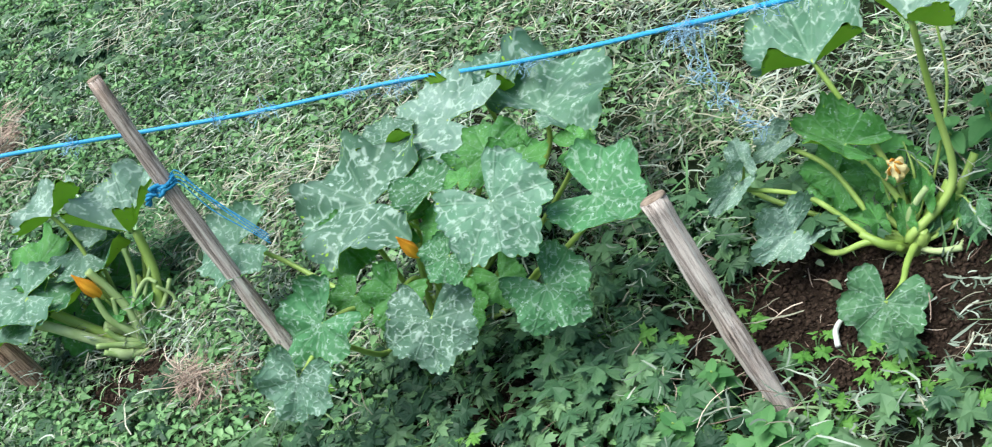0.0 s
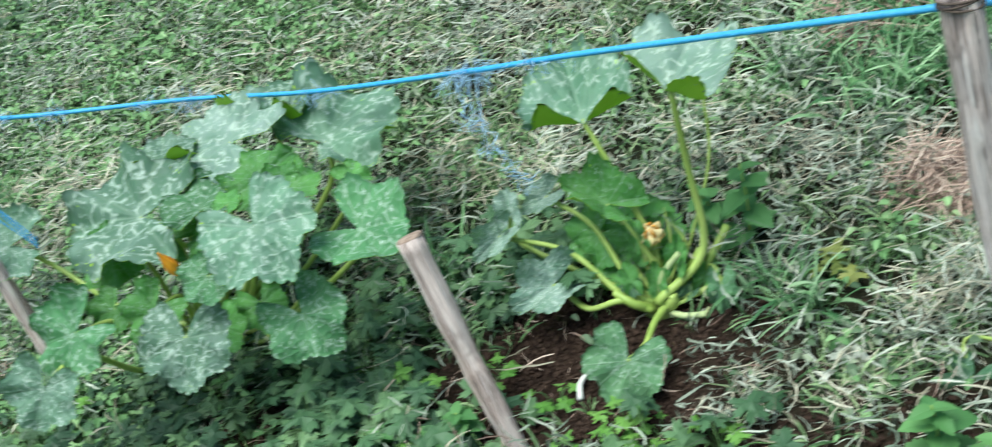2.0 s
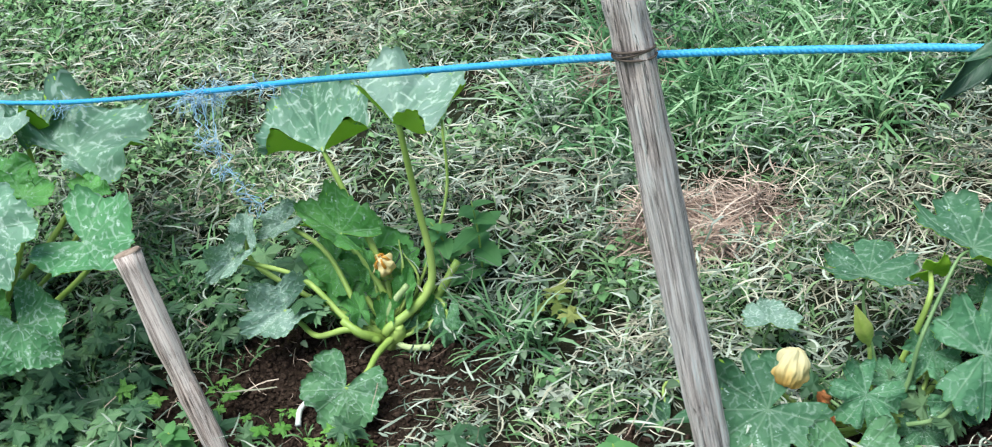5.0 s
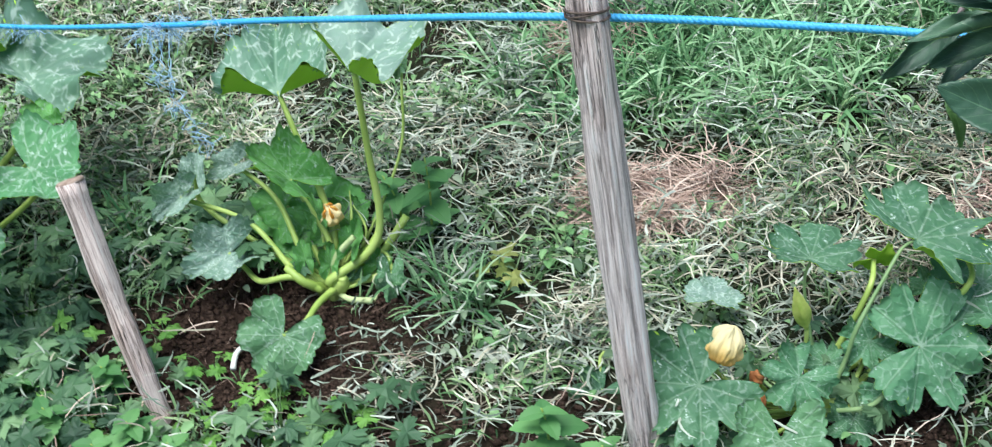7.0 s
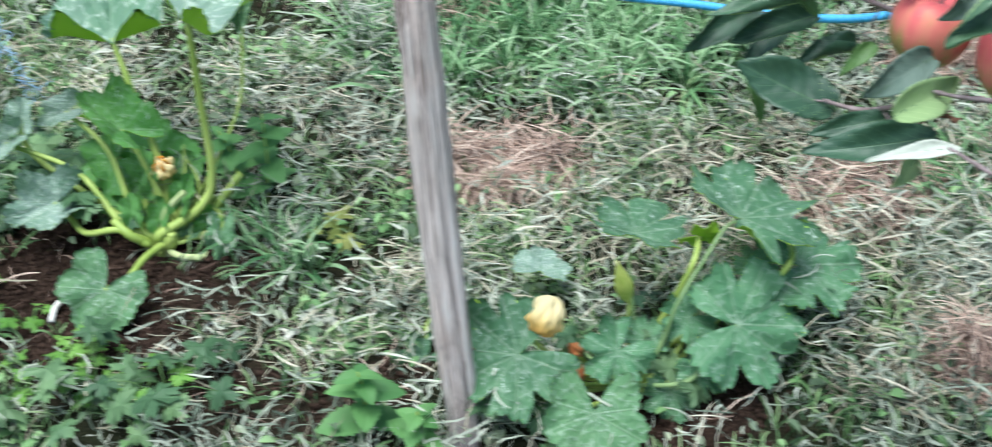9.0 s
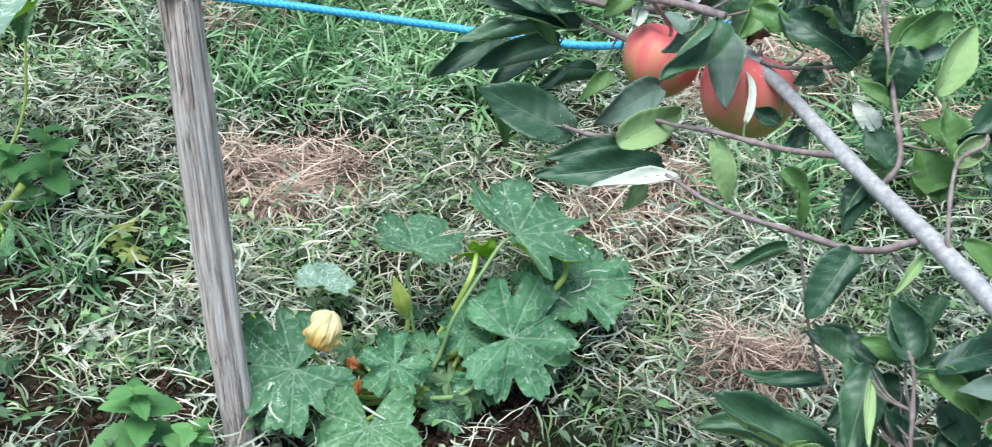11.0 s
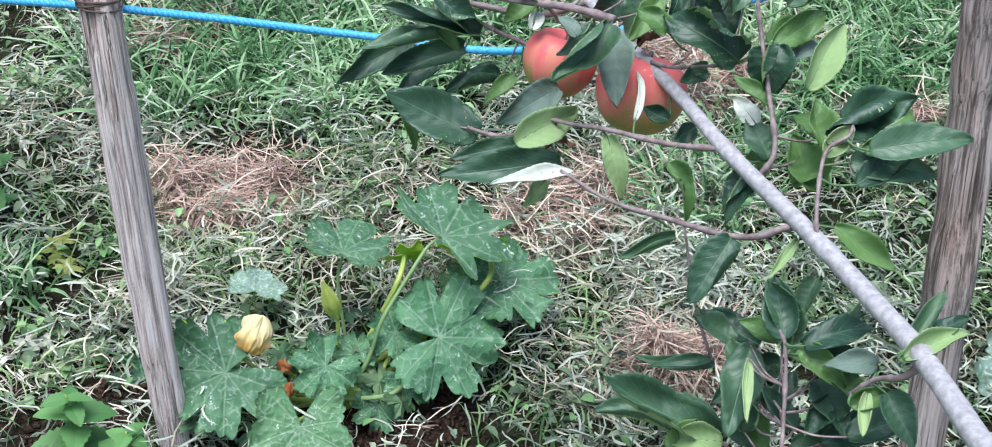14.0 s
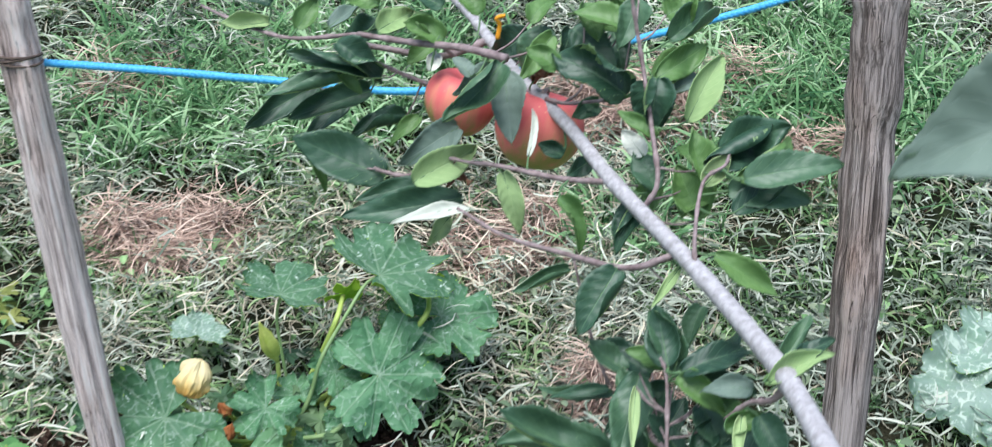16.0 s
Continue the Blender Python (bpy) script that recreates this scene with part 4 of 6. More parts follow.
stub(cut, [(-1.387, 2.029, 0.032), (-1.403, 2.030, 0.068), (-1.420, 2.031, 0.107), (-1.425, 2.047, 0.156)], 0.0093, 0.0058, M_PALE_STALK)
stub(cut, [(-1.375, 2.044, 0.041), (-1.328, 2.077, 0.063), (-1.297, 2.106, 0.097)], 0.0058, 0.0046, M_PALE_STALK)
stub(cut, [(-1.378, 2.031, 0.026), (-1.327, 2.041, 0.012), (-1.299, 2.054, 0.025)], 0.0069, 0.0046, M_PALE_STALK)
stub(cut, [(-1.377, 2.047, 0.048), (-1.355, 2.079, 0.093), (-1.321, 2.116, 0.136)], 0.0058, 0.0035, M_PALE_STALK)
stub(cut, [(-1.386, 2.033, 0.037), (-1.408, 2.041, 0.088), (-1.402, 2.061, 0.132)], 0.0058, 0.0046, M_PALE_STALK)
squash_leaf(cut, (-1.382, 2.067, 0.101), (28, 12, 12), 0.056, "plain")
squash_leaf(cut, (-1.362, 2.078, 0.097), (14, 27, -27), 0.051, "plain")
squash_leaf(cut, (-1.401, 2.055, 0.103), (29, -9, 50), 0.054, "plain")
squash_leaf(cut, (-1.354, 2.056, 0.058), (-14, 34, -81), 0.046, "plain")
# zucchini with two tall stalks, in the bare soil
tall = squash_plant("zucchini_plant", (0.098, 1.524, 0.079), "sparse zucchini plant with two tall silvery leaves and a wilted flower")
squash_leaf(tall, (0.180, 1.564, 0.448), (8, 10, -53), 0.209, "silver", flap=0.85, slim=0.8, thick=1.15, via=[(0.092, 1.515, 0.115), (0.157, 1.533, 0.150), (0.180, 1.546, 0.200), (0.179, 1.560, 0.305)])
squash_leaf(tall, (0.043, 1.693, 0.350), (26, -1, 3), 0.228, "grey", flap=0.85, slim=0.72, via=[(0.101, 1.578, 0.150), (0.092, 1.606, 0.207), (0.069, 1.644, 0.278)])
squash_leaf(tall, (0.047, 1.614, 0.240), (20, -8, 51), 0.136, "plain", slim=0.55, via=[(0.095, 1.565, 0.149), (0.072, 1.588, 0.201)])
squash_leaf(tall, (-0.128, 1.625, 0.221), (-26, -32, 128), 0.088, "silver", slim=0.5, via=[(0.037, 1.540, 0.121), (-0.028, 1.601, 0.178)])
squash_leaf(tall, (-0.104, 1.653, 0.241), (30, -1, 2), 0.076, "silver", slim=0.5)
squash_leaf(tall, (-0.044, 1.676, 0.237), (-11, -28, 116), 0.078, "silver", slim=0.6, via=[(0.061, 1.538, 0.116), (0.018, 1.626, 0.195)])
squash_leaf(tall, (-0.065, 1.577, 0.141), (-11, -34, 112), 0.118, "silver", slim=0.66, via=[(0.037, 1.519, 0.126), (-0.015, 1.530, 0.116), (-0.042, 1.562, 0.120)])
squash_leaf(tall, (0.072, 1.633, 0.142), (26, -29, 66), 0.153, "plain")
squash_leaf(tall, (0.026, 1.407, 0.108), (-40, -23, 155), 0.112, "light", via=[(0.075, 1.472, 0.108), (0.056, 1.433, 0.107)])
squash_leaf(tall, (0.186, 1.504, 0.123), (-55, -6, 176), 0.069, "light", slim=0.6)
squash_leaf(tall, (0.233, 1.731, 0.365), (-64, -17, 172), 0.060, "light", slim=0.4, via=[(0.110, 1.544, 0.084), (0.210, 1.663, 0.222), (0.229, 1.713, 0.324)], thick=0.55)
squash_leaf(tall, (0.022, 1.636, 0.170), (-23, -34, 128), 0.093, "plain")
squash_leaf(tall, (0.120, 1.610, 0.158), (38, 14, -17), 0.059, "plain")
squash_leaf(tall, (0.093, 1.596, 0.157), (-37, -28, 149), 0.055, "plain")
squash_leaf(tall, (0.094, 1.537, 0.128), (42, 3, -3), 0.055, "plain", slim=0.5, thick=0.6)
squash_leaf(tall, (0.056, 1.543, 0.139), (42, -5, 6), 0.055, "plain", slim=0.5, thick=0.6)
squash_leaf(tall, (0.129, 1.555, 0.149), (41, 11, -12), 0.065, "plain", slim=0.5, thick=0.6)
squash_leaf(tall, (0.166, 1.535, 0.117), (35, 24, -30), 0.059, "plain", slim=0.5, thick=0.6)
squash_leaf(tall, (0.080, 1.582, 0.191), (41, -10, 11), 0.059, "plain", slim=0.5, thick=0.6)
squash_leaf(tall, (0.114, 1.527, 0.111), (33, 28, -36), 0.042, "light", slim=0.5, thick=0.6)
squash_leaf(tall, (0.138, 1.525, 0.107), (27, 34, -48), 0.039, "light", slim=0.5, thick=0.6)
stub(tall, [(0.087, 1.534, 0.093), (0.106, 1.539, 0.142), (0.136, 1.541, 0.173)], 0.0055, 0.005, M_STUB)
stub(tall, [(0.100, 1.531, 0.086), (0.170, 1.549, 0.130), (0.217, 1.576, 0.176)], 0.007, 0.006)
stub(tall, [(0.155, 1.558, 0.127), (0.180, 1.541, 0.135), (0.189, 1.517, 0.120)], 0.003, 0.0025)
stub(tall, [(0.093, 1.521, 0.076), (0.142, 1.493, 0.082), (0.165, 1.509, 0.082)], 0.005, 0.0045, M_STUB)
stub(tall, [(0.098, 1.520, 0.085), (0.122, 1.492, 0.092), (0.155, 1.480, 0.096)], 0.005, 0.005, M_STUB)
stub(tall, [(0.085, 1.528, 0.085), (0.053, 1.512, 0.120), (0.027, 1.533, 0.135)], 0.009, 0.006)
stub(tall, [(0.095, 1.531, 0.087), (0.144, 1.545, 0.128), (0.172, 1.557, 0.155)], 0.0115, 0.009)
stub(tall, [(0.104, 1.543, 0.100), (0.128, 1.592, 0.158), (0.130, 1.632, 0.195)], 0.004, 0.001)
stub(tall, [(0.113, 1.543, 0.098), (0.150, 1.585, 0.145), (0.129, 1.624, 0.183)], 0.004, 0.001)
# zucchini with deeply cut leaves and a wilted flower
lobed = squash_plant("zucchini_plant", (0.742, 1.146, 0.097), "low zucchini plant with deeply cut dark leaves and a wilted flower")
squash_leaf(lobed, (0.588, 1.121, 0.203), (-12, -30, 113), 0.128, "cut", thick=0.6, calm=0.6)
squash_leaf(lobed, (0.674, 1.046, 0.168), (-36, -5, 173), 0.113, "light", thick=0.6, calm=0.7)
squash_leaf(lobed, (0.753, 1.247, 0.282), (14, 6, -25), 0.104, "cut", flap=0.45, thick=0.5, calm=0.5, bark=M_DULL_STALK)
squash_leaf(lobed, (0.889, 1.249, 0.294), (5, 8, -62), 0.150, "cut", flap=0.4, thick=0.55, via=[(0.775, 1.155, 0.170), (0.796, 1.171, 0.225), (0.834, 1.209, 0.260), (0.867, 1.241, 0.286)], calm=0.4, bark=M_DULL_STALK)
squash_leaf(lobed, (0.971, 1.226, 0.226), (1, 15, -85), 0.122, "cut", thick=0.5, via=[(0.868, 1.168, 0.120), (0.934, 1.214, 0.195)], calm=0.5, bark=M_DULL_STALK)
squash_leaf(lobed, (0.868, 1.143, 0.208), (-9, 42, -96), 0.135, "cut", thick=0.55, via=[(0.797, 1.105, 0.150), (0.832, 1.123, 0.175), (0.852, 1.138, 0.195)], calm=0.45, bark=M_DULL_STALK)
squash_leaf(lobed, (0.637, 1.309, 0.177), (13, 8, -15), 0.074, "silver", flap=0.35, thick=0.5, calm=0.8, bark=M_DULL_STALK)
squash_leaf(lobed, (0.717, 1.138, 0.181), (-24, -26, 136), 0.077, "cut", thick=0.65)
squash_leaf(lobed, (0.815, 1.176, 0.195), (-14, -32, 116), 0.060, "cut", thick=0.65)
squash_leaf(lobed, (0.825, 1.127, 0.153), (-29, 21, -147), 0.060, "cut", thick=0.65)
squash_leaf(lobed, (0.783, 1.115, 0.124), (-40, 2, -177), 0.060, "cut", thick=0.65)
squash_leaf(lobed, (0.873, 1.216, 0.182), (22, 13, -30), 0.057, "cut", thick=0.65)
squash_leaf(lobed, (0.759, 1.169, 0.168), (24, -8, 17), 0.052, "cut", thick=0.65)
squash_leaf(lobed, (0.914, 1.250, 0.206), (17, 19, -47), 0.049, "cut", thick=0.65)
squash_leaf(lobed, (0.839, 1.260, 0.259), (-35, -55, -49), 0.049, "plain")
squash_leaf(lobed, (0.956, 1.257, 0.261), (-51, -42, -28), 0.049, "plain")
squash_leaf(lobed, (0.475, 1.249, 0.081), (-26, -19, 146), 0.067, "cut", thick=0.6)
# zucchini at the foot of the far stake
edge = squash_plant("zucchini_plant", (1.757, 0.943, 0.154), "zucchini plant with pale mildewed leaves beside a thick stake")
squash_leaf(edge, (1.659, 0.959, 0.214), (-12, -16, 85), 0.151, "silver")
squash_leaf(edge, (1.717, 0.986, 0.240), (15, 2, -49), 0.149, "silver")
squash_leaf(edge, (1.704, 0.862, 0.196), (-14, 14, 178), 0.136, "silver")

flower(big, (-0.604, 1.580, 0.333), (10, -12, 0), 0.056, 0.0075, M_PETAL, "closed orange zucchini flower", None, 0.08, 1)
flower(cut, (-1.417, 2.054, 0.151), (0, -15, 10), 0.075, 0.0105, M_PETAL, "closed orange zucchini flower", None, 0.08, 2)
flower(tall, (0.107, 1.585, 0.175), (20, -10, 0), 0.034, 0.013, M_CREAM, "wilted pale orange zucchini flower", None, 0.35, 3, M_WILT_EDGE)
flower(lobed, (0.667, 1.145, 0.174), (10, -25, 0), 0.026, 0.0065, M_SHRIVEL, "shrivelled orange-brown zucchini flower", None, 0.3, 7)
flower(lobed, (0.660, 1.125, 0.146), (-10, 25, 0), 0.026, 0.0065, M_SHRIVEL, "shrivelled orange-brown zucchini flower", None, 0.3, 8)
flower(lobed, (0.617, 1.149, 0.212), (-28, 25, -13), 0.050, 0.0185, M_CREAM, "wilted cream zucchini flower with an orange base", None, 0.22, 4, M_WILT_EDGE, True)
flower(lobed, (0.737, 1.199, 0.215), (8, -14, 0), 0.075, 0.0085, M_CALYX, "closed yellow-green zucchini flower bud", None, 0.1, 5)


# ---- apple branch ----
def apple_tree():
    root = Vector((1.02, -0.22, height(1.02, -0.22)))
    ob = thing("apple_tree", root, "young apple tree with a grey limb, dark leaves and red apples", "apple tree")
    main = [(0.958, -0.011, 0.949), (0.979, 0.122, 0.917), (0.995, 0.225, 0.897), (1.007, 0.300, 0.876), (1.018, 0.390, 0.859), (1.015, 0.474, 0.847), (1.005, 0.549, 0.842), (0.987, 0.650, 0.837), (0.977, 0.754, 0.830), (0.956, 0.837, 0.832), (0.945, 0.913, 0.831), (0.933, 0.988, 0.832), (0.904, 1.088, 0.833)]
    twig_a = [(1.001, 0.551, 0.837), (0.973, 0.571, 0.814), (0.934, 0.628, 0.793), (0.902, 0.672, 0.781), (0.872, 0.711, 0.785)]
    twig_b = [(0.987, 0.651, 0.838), (0.956, 0.691, 0.818), (0.914, 0.728, 0.811), (0.889, 0.755, 0.801), (0.870, 0.771, 0.799)]
    twig_c = [(0.999, 0.612, 0.838), (1.009, 0.616, 0.860), (1.015, 0.656, 0.883), (1.019, 0.696, 0.910), (1.016, 0.714, 0.939), (1.010, 0.723, 0.973)]
    twig_d = [(0.956, 0.837, 0.832), (0.904, 0.873, 0.802), (0.867, 0.907, 0.801), (0.835, 0.930, 0.808), (0.802, 0.947, 0.806), (0.778, 0.939, 0.784)]
    twig_e = [(0.945, 0.913, 0.831), (0.922, 0.915, 0.821), (0.895, 0.927, 0.809), (0.851, 0.951, 0.809), (0.812, 0.970, 0.809)]
    twig_f = [(0.970, 0.478, 0.805), (0.972, 0.465, 0.793), (0.963, 0.427, 0.752), (0.946, 0.382, 0.734), (0.934, 0.288, 0.752), (0.951, 0.164, 0.841), (0.985, 0.125, 0.910)]
    twig_g = [(1.019, 0.381, 0.858), (1.012, 0.389, 0.838), (1.007, 0.407, 0.820), (0.998, 0.419, 0.795)]
    twig_h = [(1.007, 0.521, 0.844), (1.014, 0.546, 0.861), (1.030, 0.579, 0.881), (1.045, 0.579, 0.894), (1.053, 0.590, 0.897)]
    twig_i = [(0.878, 0.773, 0.787), (0.853, 0.825, 0.744), (0.829, 0.842, 0.741), (0.824, 0.853, 0.738)]
    twig_j = [(0.885, 0.042, 1.289), (0.915, 0.024, 1.225), (0.957, 0.013, 1.098), (0.975, 0.063, 0.931)]
    twig_k = [(0.967, 0.788, 0.837), (0.978, 0.770, 0.842), (0.994, 0.749, 0.854), (1.018, 0.728, 0.868)]
    twig_l = [(0.978, 0.770, 0.842), (0.988, 0.764, 0.855), (0.994, 0.770, 0.863)]
    twig_m = [(0.932, 0.799, 0.874), (0.904, 0.839, 0.865), (0.864, 0.879, 0.853), (0.821, 0.921, 0.843)]
    twig_n = [(0.821, 0.921, 0.843), (0.762, 0.951, 0.828), (0.723, 0.986, 0.826), (0.683, 1.025, 0.831)]
    low = [root + Vector((0, 0, -0.05)), root + Vector((0.01, 0.01, 0.35)), root + Vector((0.0, 0.03, 0.66)), Vector((0.99, -0.12, 0.93)), Vector((0.968, -0.03, 0.945))]
    path = spline([*low, *main], 6)
    n = len(path)
    limb = part("limb", mesh_of("limb", *shifted(tube(path, [(0.013 - 0.0042 * i / 26 if i < 26 else 0.0088 - 0.0042 * (i - 26) / (n - 27)) + (0.0006 if i % 9 == 0 else 0) for i in range(n)], 14, 0.10, 2), root), M_BARK), ob, "smooth grey apple limb")
    for pts, r0, r1 in ((twig_a, 0.0028, 0.0014), (twig_b, 0.0028, 0.0013), (twig_c, 0.0022, 0.0015), (twig_d, 0.0026, 0.0014), (twig_e, 0.0040, 0.0026), (twig_f, 0.0011, 0.0024), (twig_g, 0.0028, 0.0014), (twig_h, 0.0017, 0.0011), (twig_i, 0.0026, 0.0015), (twig_j, 0.0022, 0.0040), (twig_k, 0.0020, 0.0012), (twig_l, 0.0012, 0.0008), (twig_m, 0.0040, 0.0026), (twig_n, 0.0020, 0.0015)):
        p = spline(pts, 7)
        m = len(p)
        part("twig", mesh_of("twig", *shifted(tube(p, [r0 + (r1 - r0) * i / (m - 1) + (0.0007 if i % 7 == 3 else 0) for i in range(m)], 8, 0.15, r0 * 999), root), M_TWIG), ob, "thin reddish-brown twig")
    part("bud", mesh_of("bud", *shifted(tube(spline([(0.922, 0.794, 0.897), (0.924, 0.796, 0.908), (0.921, 0.795, 0.916), (0.928, 0.795, 0.918)], 5), (0.0022, 0.0014), 7, 0.3, 5), root), M_PETAL), ob, "withered orange-yellow shoot tip")
    return ob


tree = apple_tree()
TREE_TWIGS = [Vector(v.co) + tree.location for o in tree.children for v in o.data.vertices]
TREE_TWIGS = TREE_TWIGS[::3]
apple_leaves = 0


def apple_leaf(at, turn, length, width, look_name, turned=0.0):
    """A toothed oval leaf from its base at to its tip along y, folded along the midrib and curled.
    turned: how far one edge rolls over and shows the underside, + for the edge at +x."""
    global apple_leaves
    apple_leaves += 1
    rng = random.Random(apple_leaves * 7)
    rows, cols = 30, 10
    curl, fold, wave = rng.uniform(-0.4, 1.1), rng.uniform(0.2, 0.85), rng.uniform(0.06, 0.19)
    twist = rng.uniform(-0.7, 0.7)
    lean = rng.uniform(-0.25, 0.25)
    roll_l, roll_r = max(0.0, rng.uniform(-0.5, 0.8)), max(0.0, rng.uniform(-0.5, 0.8))
    if look_name == "withered":
        wave, curl, twist, roll_l, roll_r = 0.5, rng.uniform(-1, 2), rng.uniform(-3, 3), 1.5, 1.2
    verts, faces, uvs = [], [], []
    for i in range(rows + 1):
        s = i / rows
        half = 0.5 * width * (max(0.0, math.sin(math.pi * min(1, s * 0.97 + 0.03) ** 0.80)) ** 0.66) * (1 - 0.18 * s ** 3)
        half *= 1 + (0.030 if i % 2 else -0.026) + 0.05 * noise.noise((s * 4, apple_leaves, 0))
        for k in range(cols + 1):
            q = k / cols * 2 - 1
            x = half * q * (1 - 0.10 * fold * abs(q))
            z = fold * half * abs(q) ** 1.4 * 0.75 - curl * length * (s - 0.2) ** 2 * 0.8 + wave * width * math.sin(s * 9 + q * 2 + lean * 9) * abs(q)
            z += 0.018 * width * math.sin((s * 7 - abs(q) * 1.1) * math.pi * 2) * min(1.0, abs(q) * 3)
            roll = roll_l if q < 0 else roll_r
            z += roll * half * abs(q) ** 4 * 0.9
            x *= 1 - 0.22 * roll * abs(q) ** 4
            over = max(0.0, q * (1 if turned > 0 else -1) - 0.35) / 0.65 * abs(turned) * math.sin(math.pi * min(1.0, s * 0.9 + 0.12))
            if over:
                edge_x, bent = half * 0.35 * (1 if turned > 0 else -1), min(2.9, over * 4.6)
                run_out = half * 0.65 * (abs(q) - 0.35) / 0.65
                z += run_out * math.sin(bent) * 0.9 + (run_out * 0.35 if bent > 1.5 else 0)
                x = edge_x + run_out * math.cos(bent) * (1 if turned > 0 else -1)
            uvs.append((q * 0.5 + 0.5, s))
            c, q2 = math.cos(twist * s), math.sin(twist * s)
            verts.append(Vector((x * c - z * q2 * 0.6 + lean * length * s * s * 0.4, length * s, z * c + x * q2)))
    w = cols + 1
    for i in range(rows):
        for k in range(cols):
            a = i * w + k
            faces.append((a, a + 1, a + 1 + w, a + w))
    n, top = len(verts), len(faces)
    normals = [(verts[min(j + w, n - 1) if j + w < n else j] - verts[j - w if j >= w else j]).cross(verts[j - 1 if j % w else j] - verts[j + 1 if (j + 1) % w else j]).normalized() for j in range(n)]
    verts += [v - q * (0.0006 if q.z > 0 else -0.0006) for v, q in zip(verts, normals)]
    faces += [tuple(n + i for i in reversed(f)) for f in faces]
    edge = [k for k in range(w)] + [i * w + cols for i in range(1, rows + 1)] + [rows * w + k for k in range(cols - 1, -1, -1)] + [i * w for i in range(rows - 1, 0, -1)]
    for a, b in zip(edge, edge[1:] + edge[:1]):
        faces.append((a, a + n, b + n, b))
    under = {"dark": "under", "light": "under", "under": "dark", "pale": "under", "bluish": "under", "withered": "withered"}[look_name]
    me = mesh_of("leaf", verts, faces, [APPLE[look_name], APPLE[under]])
    index = np.zeros(len(me.loops), np.int32)
    me.loops.foreach_get("vertex_index", index)
    me.uv_layers.new(name="uv").data.foreach_set("uv", np.array(uvs + uvs, np.float32)[index].ravel())
    me.polygons.foreach_set("material_index", [0] * top + [1] * top + [0] * (len(faces) - 2 * top))
    m = Matrix.Translation(Vector(at) - tree.location) @ pose(0, 0, 0, *turn)
    blade = part("leaf", me, tree, {"dark": "glossy dark green apple leaf", "light": "light green apple leaf", "under": "apple leaf showing its pale underside", "pale": "whitish downy apple leaf", "bluish": "bluish grey-green apple leaf", "withered": "withered brown apple leaf"}[look_name])
    blade.matrix_basis = m
    rib = [Vector((lean * length * s * s * 0.4, length * s, -curl * length * (s - 0.2) ** 2 * 0.8 - 0.0004)) for s in np.linspace(0, 0.95, 8)]
    part("midrib", mesh_of("midrib", *tube(rib, (0.0007, 0.0002), 6), M_RIB), blade)
    base = Vector(at) + pose(0, 0, 0, *turn).to_3x3() @ rib[0]
    near = min(TREE_TWIGS, key=lambda q: (q - base).length + 0.6 * max(0.0, q.z - base.z))
    away = near - base
    if away.length > 0.035:
        bend = (near + base) / 2 - Vector((0, 0, 0.10)) * away.length
        part("twig", mesh_of("twig", *shifted(tube(spline([near, bend, base], 6), (0.0010, 0.0007), 6, 0.2, apple_leaves), tree.location), M_TWIG), tree, "thin reddish-brown twig")
    elif away.length > 0.002:
        mid = (near + base) / 2 + pose(0, 0, 0, *turn).to_3x3() @ Vector((0, -0.12, -0.1)) * away.length
        part("leaf_stalk", mesh_of("leaf_stalk", *shifted(tube(spline([near, mid, base], 5), (0.0010, 0.0008), 6), tree.location), M_RIB), tree)


def apple_material():
    mat, nodes, links, b = shader("apple_skin", 0.55, 0.25)
    f, vec = tex(nodes, links, 9, 3)
    streak, _ = tex(nodes, links, 90, 4, stretch=(1, 1, 0.12))
    sep = nodes.new("ShaderNodeSeparateXYZ")
    links.new(vec, sep.inputs[0])
    v = math_node(nodes, links, "ADD", math_node(nodes, links, "MULTIPLY", sep.outputs[2], 9.0), math_node(nodes, links, "MULTIPLY", f, 0.9))
    v = math_node(nodes, links, "ADD", v, math_node(nodes, links, "MULTIPLY", streak, 0.75))
    col = ramp(nodes, links, v, [(0.50, (0.25, 0.26, 0.07)), (0.66, (0.34, 0.24, 0.09)), (0.80, (0.58, 0.19, 0.14)), (1.0, (0.57, 0.115, 0.12))])
    dots = nodes.new("ShaderNodeTexVoronoi")
    dots.inputs["Scale"].default_value = 130
    links.new(vec, dots.inputs["Vector"])
    dot = math_node(nodes, links, "MULTIPLY", math_node(nodes, links, "SUBTRACT", 0.16, dots.outputs["Distance"]), 8.0, True)
    links.new(mix(nodes, links, math_node(nodes, links, "MULTIPLY", dot, 0.5), col, (0.75, 0.5, 0.3)), b.inputs["Base Color"])
    return mat


M_APPLE = apple_material()


